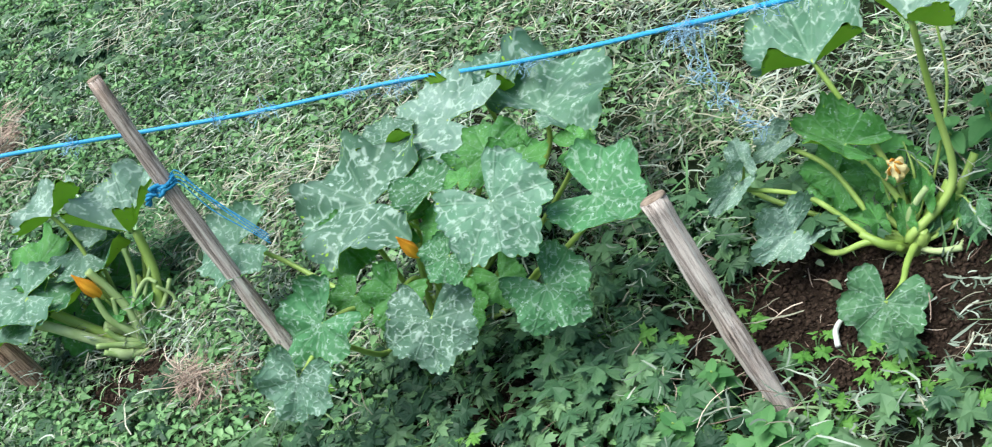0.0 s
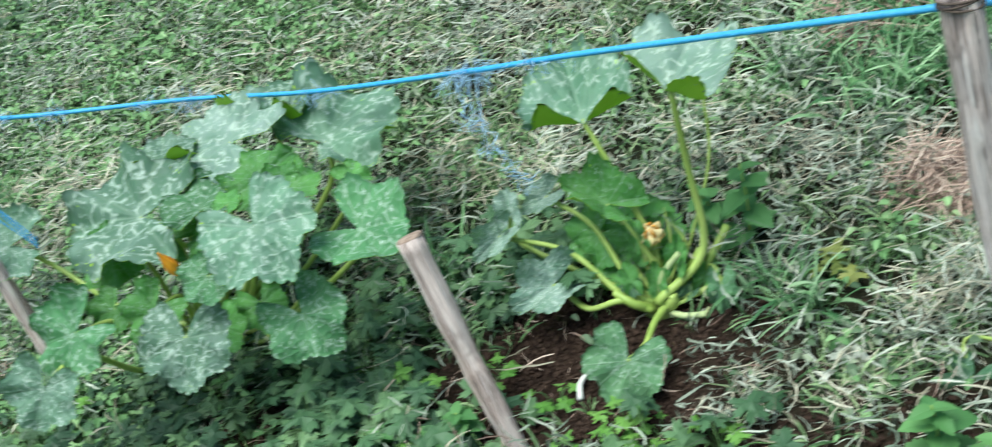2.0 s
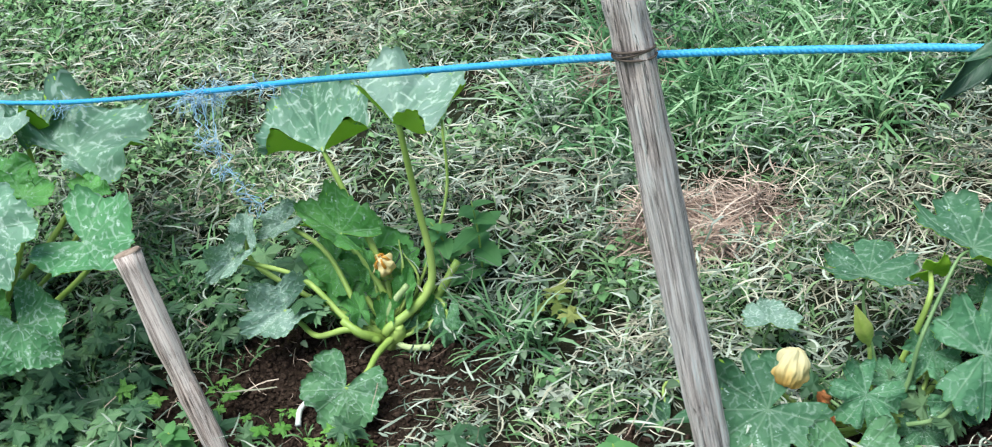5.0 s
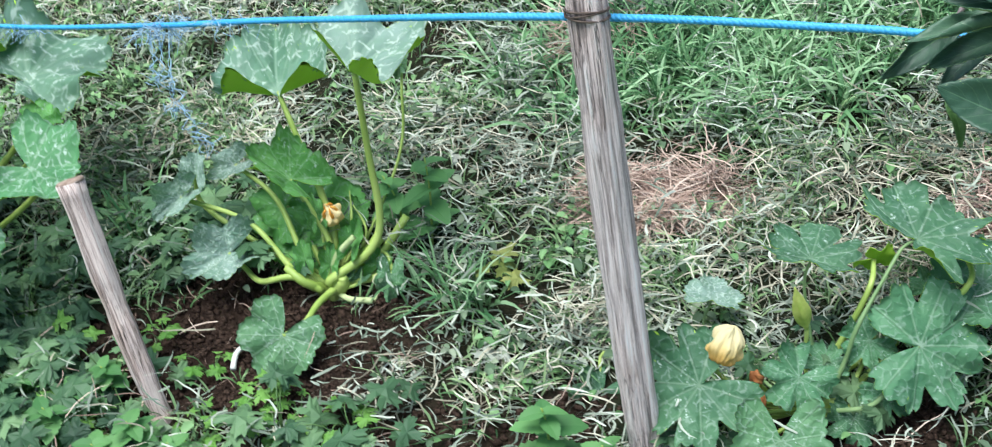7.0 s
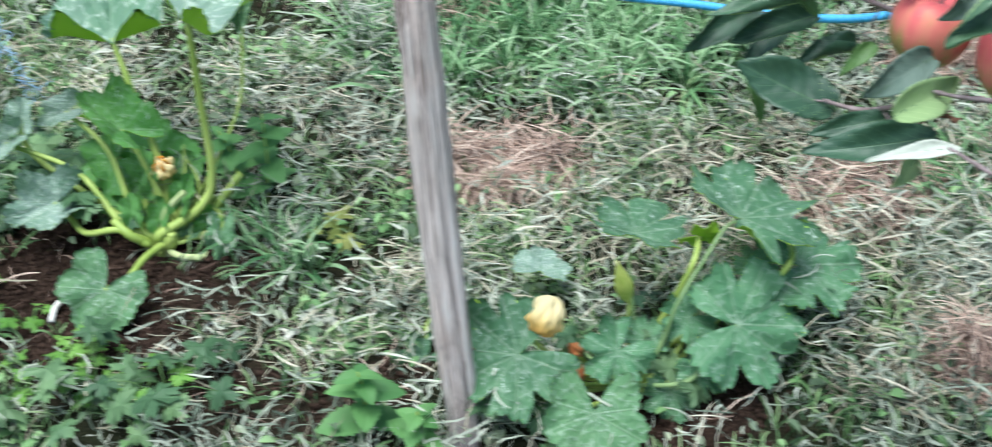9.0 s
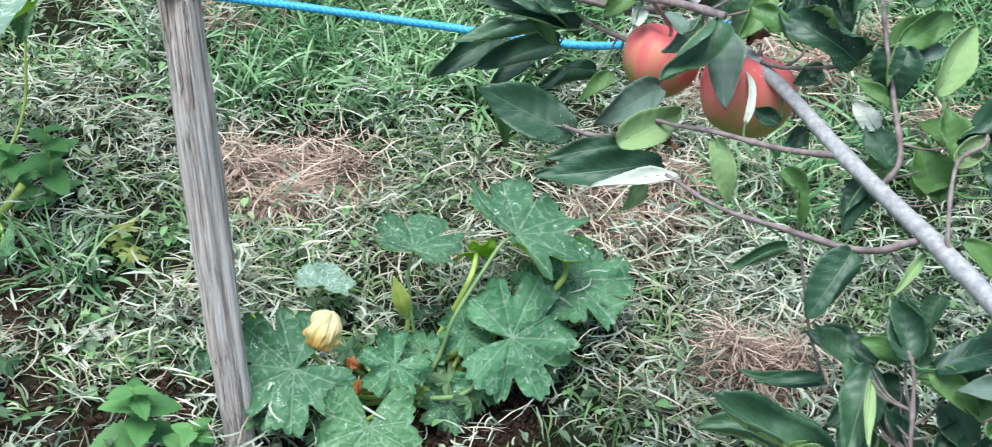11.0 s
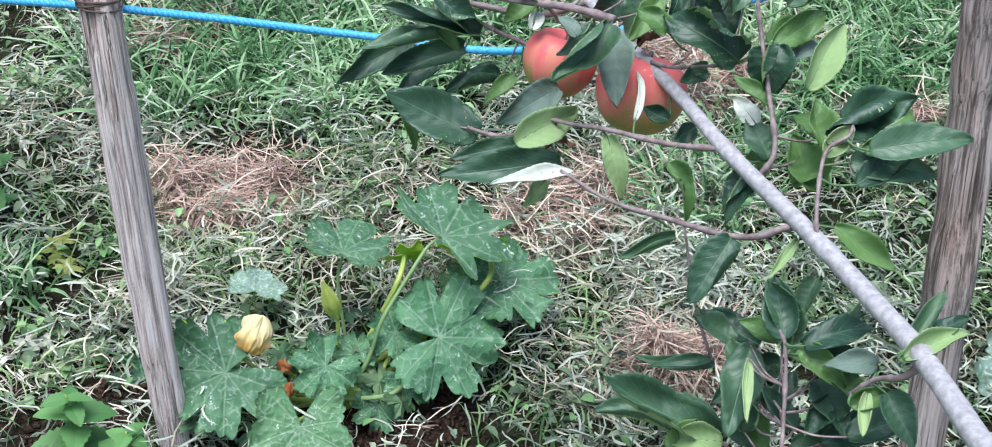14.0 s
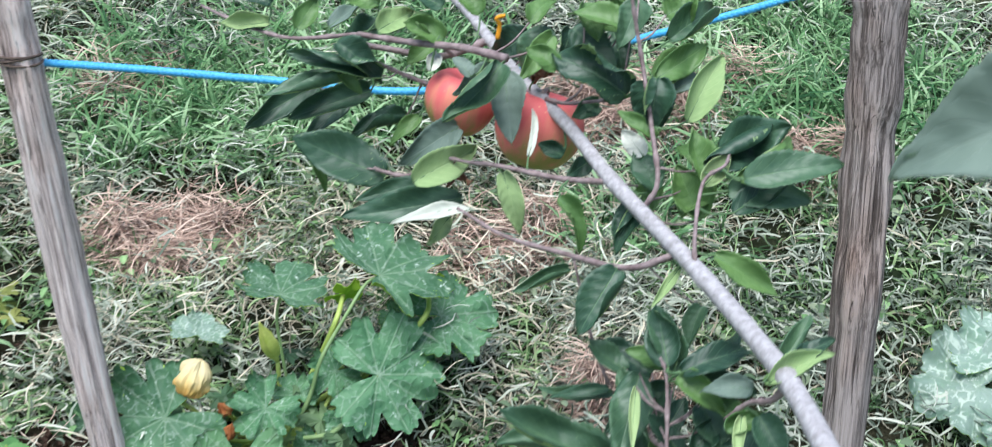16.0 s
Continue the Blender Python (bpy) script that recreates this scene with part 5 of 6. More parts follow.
def apple(at, radius, lean):
    verts, faces, rows, around = [], [], 26, 36
    for i in range(rows + 1):
        a = math.pi * i / rows
        r = radius * (max(0.0, math.sin(a)) ** 0.9) * (1 + 0.10 * math.cos(a))
        z = radius * 0.95 * math.cos(a) - radius * 0.36 * math.exp(-(a / 0.36) ** 2) + radius * 0.22 * math.exp(-((math.pi - a) / 0.32) ** 2)
        for k in range(around):
            t = 2 * math.pi * k / around
            q = 1 + 0.025 * math.cos(5 * t) * math.sin(a / 2) ** 4 + 0.02 * noise.noise((math.cos(t), math.sin(t), a + at[0] * 9))
            verts.append(Vector((r * q * math.cos(t), r * q * math.sin(t), z)))
    for i in range(rows):
        for k in range(around):
            a, b = i * around + k, i * around + (k + 1) % around
            faces.append((a, a + around, b + around, b))
    fruit = part("apple", mesh_of("apple", verts, faces, M_APPLE), tree, "ripe red apple flushed with yellow-green")
    fruit.matrix_basis = Matrix.Translation(Vector(at) - tree.location) @ pose(0, 0, 0, lean * 0.6, lean, lean * 5)
    near = min(TREE_TWIGS, key=lambda q: (q - Vector(at) - Vector((0, 0, radius * 1.3))).length)
    inv = fruit.matrix_basis.inverted()
    part("stem", mesh_of("stem", *tube(spline([Vector((0, 0, radius * 0.5)), Vector((0.001, 0, radius * 0.9)), inv @ (near - tree.location)], 5), (0.0016, 0.0021), 7), M_TWIG), fruit)
    cal = [tube(spline([Vector((math.cos(a) * 0.003, math.sin(a) * 0.003, -radius * 0.72)), Vector((math.cos(a) * 0.006, math.sin(a) * 0.006, -radius * 0.86)), Vector((math.cos(a) * 0.004, math.sin(a) * 0.004, -radius * 0.95))], 3), (0.0016, 0.0005), 5) for a in np.arange(5) * 1.2566]
    part("calyx", mesh_of("calyx", *join(*cal), M_TWIG), fruit)


apple((0.906, 0.858, 0.798), 0.034, 15)
apple((0.966, 0.802, 0.797), 0.0405, -20)

apple_leaf((0.832, 0.902, 0.813), (-6, -40, 99), 0.109, 0.028, "dark", -0.5)
apple_leaf((0.783, 0.933, 0.786), (-19, -36, 120), 0.085, 0.028, "dark")
apple_leaf((0.833, 0.926, 0.778), (-10, -39, 106), 0.085, 0.031, "dark")
apple_leaf((0.816, 0.944, 0.762), (-26, -31, 133), 0.063, 0.021, "dark")
apple_leaf((0.837, 0.881, 0.821), (18, -36, 62), 0.092, 0.031, "dark", 0.6)
apple_leaf((0.798, 0.893, 0.823), (-32, 25, -147), 0.030, 0.015, "light")
apple_leaf((0.833, 0.849, 0.730), (19, -30, 55), 0.093, 0.049, "dark")
apple_leaf((0.770, 0.898, 0.737), (-38, 12, -165), 0.040, 0.015, "light")
apple_leaf((0.862, 0.896, 0.765), (-5, -40, 98), 0.054, 0.027, "dark", -0.5)
apple_leaf((0.873, 0.884, 0.771), (-25, -32, 132), 0.037, 0.016, "light")
apple_leaf((0.897, 0.820, 0.796), (-19, -36, 120), 0.061, 0.032, "bluish")
apple_leaf((0.842, 0.750, 0.789), (20, 36, -58), 0.072, 0.033, "under")
apple_leaf((0.922, 0.777, 0.882), (-32, -26, 145), 0.076, 0.037, "dark", 0.5)
apple_leaf((0.931, 0.798, 0.862), (-40, -3, 177), 0.065, 0.035, "bluish")
apple_leaf((0.921, 0.811, 0.859), (-25, -32, 131), 0.037, 0.023, "bluish")
apple_leaf((0.888, 0.765, 0.757), (-5, -38, 99), 0.106, 0.035, "dark")
apple_leaf((0.883, 0.710, 0.784), (0, -30, 89), 0.065, 0.014, "pale")
apple_leaf((0.869, 0.812, 0.744), (-5, -40, 98), 0.069, 0.022, "dark")
apple_leaf((0.879, 0.773, 0.731), (-31, -27, 143), 0.032, 0.017, "under")
apple_leaf((0.915, 0.730, 0.804), (-45, 6, -174), 0.054, 0.021, "under")
apple_leaf((1.016, 0.721, 0.875), (30, -28, 40), 0.071, 0.048, "dark", 0.5)
apple_leaf((0.978, 0.816, 0.884), (-31, -27, 143), 0.054, 0.024, "light")
apple_leaf((0.994, 0.816, 0.889), (-38, -15, 162), 0.034, 0.022, "dark")
apple_leaf((1.025, 0.683, 0.912), (-44, -11, 169), 0.040, 0.033, "dark", 0.4)
apple_leaf((1.020, 0.655, 0.874), (30, -28, 39), 0.038, 0.015, "light")
apple_leaf((1.029, 0.691, 0.907), (20, 36, -58), 0.058, 0.025, "light")
apple_leaf((1.038, 0.641, 0.896), (40, 23, -25), 0.067, 0.028, "under")
apple_leaf((1.044, 0.690, 0.894), (16, 37, -65), 0.038, 0.015, "bluish")
apple_leaf((1.039, 0.594, 0.870), (39, -7, 9), 0.043, 0.025, "light")
apple_leaf((1.037, 0.593, 0.885), (16, 37, -65), 0.080, 0.037, "dark", -0.6)
apple_leaf((1.054, 0.566, 0.889), (19, 36, -60), 0.073, 0.027, "light", -0.4)
apple_leaf((1.046, 0.553, 0.869), (21, 35, -56), 0.064, 0.025, "dark")
apple_leaf((0.947, 0.667, 0.817), (-36, 18, -157), 0.046, 0.020, "light")
apple_leaf((1.008, 0.635, 0.830), (-30, -28, 141), 0.047, 0.022, "dark", 0.5)
apple_leaf((1.047, 0.608, 0.824), (38, -13, 15), 0.047, 0.034, "light")
apple_leaf((1.021, 0.645, 0.830), (39, -9, 10), 0.041, 0.027, "dark")
apple_leaf((0.995, 0.735, 0.803), (-21, -35, 123), 0.027, 0.018, "dark")
apple_leaf((0.936, 0.725, 0.821), (38, 15, -18), 0.053, 0.007, "pale")
apple_leaf((0.972, 0.743, 0.806), (23, -33, 52), 0.024, 0.016, "dark")
apple_leaf((1.005, 0.754, 0.847), (-12, -38, 109), 0.027, 0.020, "dark")
apple_leaf((0.967, 0.573, 0.813), (-35, -25, 148), 0.058, 0.036, "dark", -0.4)
apple_leaf((0.949, 0.634, 0.769), (-12, -38, 109), 0.052, 0.016, "dark", -0.5)
apple_leaf((1.034, 0.548, 0.835), (-29, 29, -139), 0.058, 0.022, "light")
apple_leaf((0.990, 0.492, 0.784), (44, -12, 12), 0.044, 0.026, "dark")
apple_leaf((0.991, 0.507, 0.770), (23, -34, 52), 0.034, 0.016, "light")
apple_leaf((0.984, 0.467, 0.800), (13, 38, -70), 0.068, 0.020, "dark", -0.4)
apple_leaf((1.018, 0.429, 0.779), (32, -25, 33), 0.052, 0.020, "light")
apple_leaf((0.956, 0.512, 0.666), (20, -31, 55), 0.101, 0.039, "dark")
apple_leaf((0.965, 0.483, 0.699), (42, 2, -2), 0.069, 0.033, "dark", 0.5)
apple_leaf((1.001, 0.435, 0.731), (15, 37, -66), 0.080, 0.032, "dark")
apple_leaf((1.023, 0.406, 0.850), (32, 29, -37), 0.043, 0.018, "dark", 0.5)
apple_leaf((1.005, 0.389, 0.856), (9, 39, -76), 0.041, 0.011, "light")
apple_leaf((1.028, 0.399, 0.860), (19, 36, -59), 0.035, 0.015, "dark")
apple_leaf((0.971, 0.539, 0.738), (28, -30, 44), 0.041, 0.022, "dark")
apple_leaf((0.973, 0.575, 0.686), (1, -40, 89), 0.046, 0.011, "dark")
apple_leaf((0.984, 0.513, 0.727), (31, 27, -37), 0.021, 0.019, "dark")
apple_leaf((0.986, 0.451, 0.731), (35, -20, 26), 0.039, 0.020, "dark")
apple_leaf((0.981, 0.520, 0.717), (-17, -37, 116), 0.037, 0.019, "dark")
apple_leaf((1.020, 0.428, 0.811), (10, -39, 74), 0.034, 0.019, "bluish")
apple_leaf((0.975, 0.505, 0.696), (-38, 15, -162), 0.032, 0.022, "light")
apple_leaf((1.007, 0.453, 0.757), (-31, -26, 144), 0.033, 0.022, "dark")
apple_leaf((0.988, 0.491, 0.716), (29, 29, -41), 0.032, 0.019, "dark")
apple_leaf((1.007, 0.548, 0.827), (-30, -28, 141), 0.040, 0.008, "under")
apple_leaf((0.918, 0.506, 0.663), (26, 32, -47), 0.035, 0.024, "light")
apple_leaf((0.798, 0.896, 0.850), (-28, 35, -145), 0.051, 0.031, "dark")
apple_leaf((0.977, 0.847, 0.877), (-44, -5, 155), 0.049, 0.035, "dark")
apple_leaf((0.991, 0.802, 0.897), (-30, 35, -158), 0.052, 0.033, "dark")
apple_leaf((1.033, 0.817, 0.884), (-42, 18, 174), 0.041, 0.028, "dark")
apple_leaf((0.965, 0.519, 0.654), (8, -32, 51), 0.100, 0.045, "dark")
apple_leaf((0.956, 0.495, 0.677), (-7, -31, 76), 0.044, 0.026, "under")
apple_leaf((1.010, 0.441, 0.724), (31, -12, -15), 0.037, 0.029, "dark")
apple_leaf((1.003, 0.412, 0.761), (23, 26, -84), 0.050, 0.028, "dark")
apple_leaf((0.989, 0.498, 0.667), (21, -26, 19), 0.038, 0.030, "dark")
apple_leaf((0.983, 0.445, 0.720), (4, 32, -117), 0.032, 0.028, "dark")
apple_leaf((0.972, 0.873, 0.857), (-33, -32, 122), 0.041, 0.035, "dark")
apple_leaf((0.899, 0.927, 0.832), (-37, -26, 135), 0.042, 0.027, "light")
apple_leaf((0.846, 0.933, 0.844), (-21, -41, 108), 0.037, 0.030, "dark")
apple_leaf((1.052, 0.745, 0.933), (33, 34, -68), 0.033, 0.038, "light")
apple_leaf((1.041, 0.793, 0.914), (-34, -32, 118), 0.031, 0.039, "light")
apple_leaf((0.881, 0.787, 0.784), (-38, -15, 145), 0.025, 0.009, "withered")
apple_leaf((0.884, 0.778, 0.791), (-38, 15, -179), 0.033, 0.011, "withered")
apple_leaf((0.885, 0.790, 0.782), (-39, 11, 176), 0.023, 0.008, "withered")
apple_leaf((0.958, 0.803, 0.846), (30, 33, -65), 0.019, 0.012, "withered")
apple_leaf((0.885, 0.041, 1.289), (-35, -39, 100), 0.061, 0.034, "bluish")
apple_leaf((1.024, 0.692, 0.905), (-43, 7, 161), 0.041, 0.038, "dark")
apple_leaf((1.037, 0.719, 0.890), (33, 32, -66), 0.052, 0.028, "light")
apple_leaf((1.047, 0.727, 0.879), (14, 42, -97), 0.035, 0.022, "light")
apple_leaf((1.054, 0.609, 0.888), (26, 35, -81), 0.056, 0.035, "dark")
apple_leaf((1.033, 0.583, 0.875), (37, 21, -56), 0.029, 0.020, "under")
apple_leaf((1.054, 0.621, 0.865), (29, -32, 15), 0.033, 0.025, "light")
apple_leaf((1.053, 0.560, 0.894), (23, 37, -90), 0.073, 0.031, "dark")
apple_leaf((1.048, 0.572, 0.876), (11, 40, -107), 0.061, 0.029, "dark")
apple_leaf((1.055, 0.638, 0.845), (-41, -2, 148), 0.039, 0.037, "light")
apple_leaf((1.018, 0.673, 0.845), (33, -27, 9), 0.028, 0.018, "pale")
apple_leaf((1.006, 0.642, 0.822), (-37, -15, 135), 0.039, 0.025, "dark")
apple_leaf((0.981, 0.486, 0.787), (34, -14, -11), 0.045, 0.029, "dark")
apple_leaf((0.977, 0.454, 0.811), (24, 28, -79), 0.057, 0.023, "dark")
apple_leaf((0.994, 0.512, 0.762), (12, -34, 39), 0.033, 0.022, "light")
apple_leaf((0.995, 0.544, 0.727), (12, -33, 41), 0.056, 0.031, "dark")
apple_leaf((0.973, 0.518, 0.753), (-34, -0, 150), 0.072, 0.033, "dark")
apple_leaf((0.962, 0.495, 0.762), (-33, 4, 157), 0.049, 0.009, "under")
apple_leaf((0.977, 0.458, 0.805), (-14, 32, -148), 0.040, 0.022, "light")
apple_leaf((0.996, 0.458, 0.796), (5, 35, -115), 0.039, 0.021, "dark")
apple_leaf((0.977, 0.575, 0.680), (-7, -33, 78), 0.064, 0.014, "dark")
apple_leaf((0.984, 0.514, 0.726), (-27, 20, -177), 0.047, 0.024, "dark")
apple_leaf((0.992, 0.403, 0.801), (26, 24, -76), 0.031, 0.017, "light")
apple_leaf((1.007, 0.386, 0.858), (30, 23, -73), 0.047, 0.018, "under")
apple_leaf((0.979, 0.522, 0.712), (30, 18, -58), 0.030, 0.022, "dark")
apple_leaf((1.031, 0.549, 0.786), (-36, -6, 141), 0.033, 0.020, "dark")
apple_leaf((1.035, 0.675, 0.815), (-36, -18, 130), 0.043, 0.025, "light")
apple_leaf((1.003, 0.406, 0.809), (-34, 5, 152), 0.030, 0.010, "under")
apple_leaf((1.007, 0.471, 0.768), (20, -30, 22), 0.041, 0.026, "dark")
apple_leaf((1.001, 0.517, 0.733), (-24, -25, 107), 0.038, 0.025, "dark")
apple_leaf((1.001, 0.465, 0.765), (-26, 23, -175), 0.046, 0.028, "dark")
apple_leaf((1.011, 0.398, 0.816), (-24, 25, -174), 0.038, 0.024, "dark")
apple_leaf((0.744, 0.982, 0.830), (-3, -40, 95), 0.047, 0.021, "under")
apple_leaf((0.768, 0.955, 0.835), (35, 22, -28), 0.038, 0.023, "light")
apple_leaf((0.797, 0.940, 0.843), (24, 33, -50), 0.040, 0.019, "bluish")
apple_leaf((0.838, 0.910, 0.851), (22, 34, -55), 0.042, 0.028, "under")
apple_leaf((0.891, 0.865, 0.861), (23, -33, 52), 0.039, 0.026, "light")
apple_leaf((0.869, 0.893, 0.874), (-36, 20, -155), 0.033, 0.022, "light")
apple_leaf((0.876, 0.851, 0.838), (37, 16, -19), 0.025, 0.015, "pale")
apple_leaf((0.960, 0.830, 0.891), (33, 24, -32), 0.039, 0.023, "light")
apple_leaf((1.001, 0.803, 0.920), (-40, 6, -173), 0.035, 0.025, "light")
apple_leaf((1.033, 0.761, 0.943), (-37, -18, 158), 0.046, 0.027, "dark")
apple_leaf((1.047, 0.718, 0.926), (24, 33, -50), 0.069, 0.033, "dark", 0.4)
apple_leaf((1.031, 0.764, 0.912), (22, -34, 54), 0.055, 0.029, "light")
apple_leaf((0.921, 0.853, 0.891), (35, -21, 26), 0.034, 0.025, "light")
apple_leaf((0.893, 0.882, 0.885), (25, -32, 49), 0.038, 0.023, "dark")
apple_leaf((0.966, 0.759, 0.883), (33, -24, 32), 0.032, 0.021, "light")
apple_leaf((0.842, 0.924, 0.871), (20, -35, 57), 0.034, 0.023, "light")
apple_leaf((0.901, 0.798, 0.860), (37, -17, 21), 0.024, 0.016, "bluish")
apple_leaf((0.749, 0.992, 0.845), (22, -34, 55), 0.032, 0.023, "dark")


# ---- weeds of the bed ----
def lobed_leaf(rng, size, lobes=3, toothed=True):
    """A small cut weed leaf as a folded fan, base at the origin, along y."""
    ring = []
    for i in range(-10, 11):
        a = i / 10 * 1.9
        c = abs(math.cos(a * lobes * 0.75)) ** 0.8
        r = size * (0.20 + 0.80 * c) * (1 - 0.12 * abs(a)) * (1 + (0.17 if i % 2 else -0.13) * toothed)
        ring.append(Vector((r * math.sin(a) * 0.78, r * math.cos(a) * 0.85 + size * 0.12, 0.10 * size * math.cos(a * 3) - 0.5 * r * r / size * rng.uniform(0.2, 0.5))))
    verts = [Vector((0, 0, 0)), Vector((0, size * 0.3, size * 0.07))] + ring
    faces = [(1, 2 + k + 1, 2 + k) for k in range(20)] + [(0, 1, 2), (0, 22, 1)]
    return verts, faces


def moved(piece, m):
    return [m @ v for v in piece[0]], piece[1]


def trefoil(rng, size, lobes):
    """Three cut leaflets that meet at the stalk, as one mesh."""
    verts, faces = [Vector((0, 0, 0))], []
    for turn, k in ((0, 1.0), (78, 0.78), (-78, 0.78)):
        v, f = moved(lobed_leaf(rng, size * k, lobes), pose(0, 0, 0, -5, turn * 0.12, turn))
        at = len(verts) - 1
        verts += v[1:]
        faces += [tuple(0 if i == 0 else i + at for i in q) for q in f]
    return verts, faces


def weed(name, label, leaves, reach, size, tall, mat, seed, lobes=3):
    rng = random.Random(seed)
    ob = thing(name, (0, 0, 0), label, "weed", "weeds in the bed")
    for k in range(leaves):
        a = k * 2.4 + rng.random()
        q = rng.uniform(0.25, 1.0)
        tip = Vector((math.cos(a) * reach * q, math.sin(a) * reach * q, tall * rng.uniform(0.5, 1.1) * (1.15 - 0.5 * q)))
        leaf = part("leaf", mesh_of("leaf", *trefoil(rng, size * rng.uniform(0.6, 1.15), lobes), mat, False), ob)
        leaf.matrix_basis = Matrix.Translation(tip) @ pose(0, 0, 0, rng.uniform(-25, 20), rng.uniform(-25, 25), math.degrees(a) - 90 + rng.uniform(-30, 30))
        pts = spline([Vector((0, 0, -0.01)), tip * 0.45 + Vector((0, 0, tall * 0.3)), tip], 3)
        part("stalk", mesh_of("stalk", *tube(pts, (0.0014, 0.0008), 4), M_WEED_STALK), ob)
    return ob


def toothed_leaf(rng, length):
    """A nettle-like leaf: pointed, saw-toothed, creased."""
    verts, faces, rows = [], [], 13
    for i in range(rows + 1):
        s = i / rows
        half = length * 0.35 * math.sin(math.pi * (s * 0.93 + 0.05) ** 0.78) ** 0.7 * (1 + (0.10 if i % 2 else -0.08))
        z = -0.45 * length * s * s * 0.6
        verts += [Vector((-half, length * s - 0.03 * length, z + half * 0.25)), Vector((0, length * s, z)), Vector((half, length * s - 0.03 * length, z + half * 0.25))]
    for i in range(rows):
        for k in range(2):
            a = i * 3 + k
            faces.append((a, a + 1, a + 4, a + 3))
    return verts, faces


def nettle(label, at, tall, size, seed, lean=(0, 0)):
    rng = random.Random(seed)
    ob = thing("nettle", (at[0], at[1], uneven(at[0], at[1])), label, "nettle")
    top = Vector((lean[0], lean[1], tall))
    path = spline([Vector((0, 0, -0.02)), top * 0.5 + Vector((0.005, 0, 0.01)), top], 6)
    part("stem", mesh_of("stem", *tube(path, (0.0024, 0.0012), 6), M_STALK), ob)
    for k in range(5):
        p = path[min(len(path) - 1, 3 + int(k * (len(path) - 3) / 4.5))]
        for side in (0, 180):
            s = size * (1.1 - 0.14 * k) * rng.uniform(0.85, 1.1)
            leaf = part("leaf", mesh_of("leaf", *toothed_leaf(rng, s), M_NETTLE, False), ob)
            leaf.matrix_basis = Matrix.Translation(p) @ pose(0, 0, 0, rng.uniform(4, 26), rng.uniform(-15, 15), side + k * 90 + rng.uniform(-20, 20) + seed * 40)
    return ob


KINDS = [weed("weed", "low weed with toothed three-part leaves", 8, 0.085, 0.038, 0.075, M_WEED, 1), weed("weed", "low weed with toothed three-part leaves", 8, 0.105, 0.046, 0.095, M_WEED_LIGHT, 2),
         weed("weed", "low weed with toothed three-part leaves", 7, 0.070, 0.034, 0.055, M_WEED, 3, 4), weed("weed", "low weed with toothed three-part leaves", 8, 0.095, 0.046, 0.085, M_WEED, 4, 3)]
rng = random.Random(12)
placed = 0


def weed_density(x, y):
    v = 0.0
    for cx, cy, rx, ry, k in ((-0.50, 1.42, 0.50, 0.22, 1.0), (-0.15, 1.62, 0.22, 0.14, 0.8), (-0.38, 1.60, 0.24, 0.12, 1.0), (-0.75, 1.62, 0.35, 0.25, 0.8), (-0.1, 1.27, 0.22, 0.12, 0.9), (0.12, 1.24, 0.12, 0.06, 0.6), (-1.50, 1.88, 0.28, 0.16, 0.8), (0.78, 1.14, 0.16, 0.10, 0.4), (-1.9, 2.4, 0.5, 0.4, 0.4), (-1.7, 3.6, 0.9, 0.7, 0.22)):
        d = ((x - cx) / rx) ** 2 + ((y - cy) / ry) ** 2
        v = max(v, k * (1.3 - d))
    if ((x + 0.05) / 0.25) ** 2 + ((y - 1.42) / 0.165) ** 2 < 1:
        v = 0.02
    for cx, cy, r in ((-1.42, 1.98, 0.15), (0.10, 1.48, 0.13), (0.72, 1.12, 0.10)):
        if math.hypot(x - cx, y - cy) < r:
            v = 0.0
    return v


first = {}
tries = 0
while placed < 178 and tries < 14000:
    tries += 1
    x, y = rng.uniform(-2.4, 1.1), rng.uniform(1.05, 4.0)
    if rng.random() > weed_density(x, y) or math.hypot(x + 0.14, y - 1.27) < 0.075 or math.hypot(x - 0.03, y - 1.34) < 0.10:
        continue
    # left end gets only the darker weeds, their colour standing for the plant's shadow
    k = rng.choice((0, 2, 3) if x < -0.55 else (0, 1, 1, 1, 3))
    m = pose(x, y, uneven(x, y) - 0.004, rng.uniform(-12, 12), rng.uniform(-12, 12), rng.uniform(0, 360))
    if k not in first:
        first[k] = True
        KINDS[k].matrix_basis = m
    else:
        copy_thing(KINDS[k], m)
    placed += 1
bright = weed("weed", "bright yellow-green young weed in the bed", 6, 0.05, 0.030, 0.075, M_WEED_BRIGHT, 21)
bright.matrix_basis = pose(-0.66, 1.40, uneven(-0.66, 1.40) + 0.03)
for k, (x, y) in enumerate(((-0.10, 1.30), (-0.30, 1.33), (0.02, 1.24), (-0.9, 1.7), (0.13, 1.24), (-0.36, 1.4), (-0.27, 1.4), (-0.23, 1.3), (-0.09, 1.4), (0.01, 1.33), (-0.03, 1.29), (-0.33, 1.47), (0.05, 1.28), (-0.39, 1.58), (-0.17, 1.49))):
    copy_thing(bright, pose(x, y, uneven(x, y) - 0.01, 5, -8, 70 * k + 30) @ Matrix.Scale(0.65 + 0.09 * (k % 6), 4))
yellow = weed("weed", "yellowing weed leaf on the cut grass", 4, 0.035, 0.034, 0.035, M_WEED_YELLOW, 22)
yellow.matrix_basis = pose(0.346, 1.479, uneven(0.346, 1.479) + 0.02)
nettle("green nettle beside the zucchini crown", (0.245, 1.60), 0.16, 0.062, 3, (0.01, 0.01))
nettle("green nettle beside the zucchini crown", (0.205, 1.63), 0.12, 0.05, 5, (-0.02, 0.0))
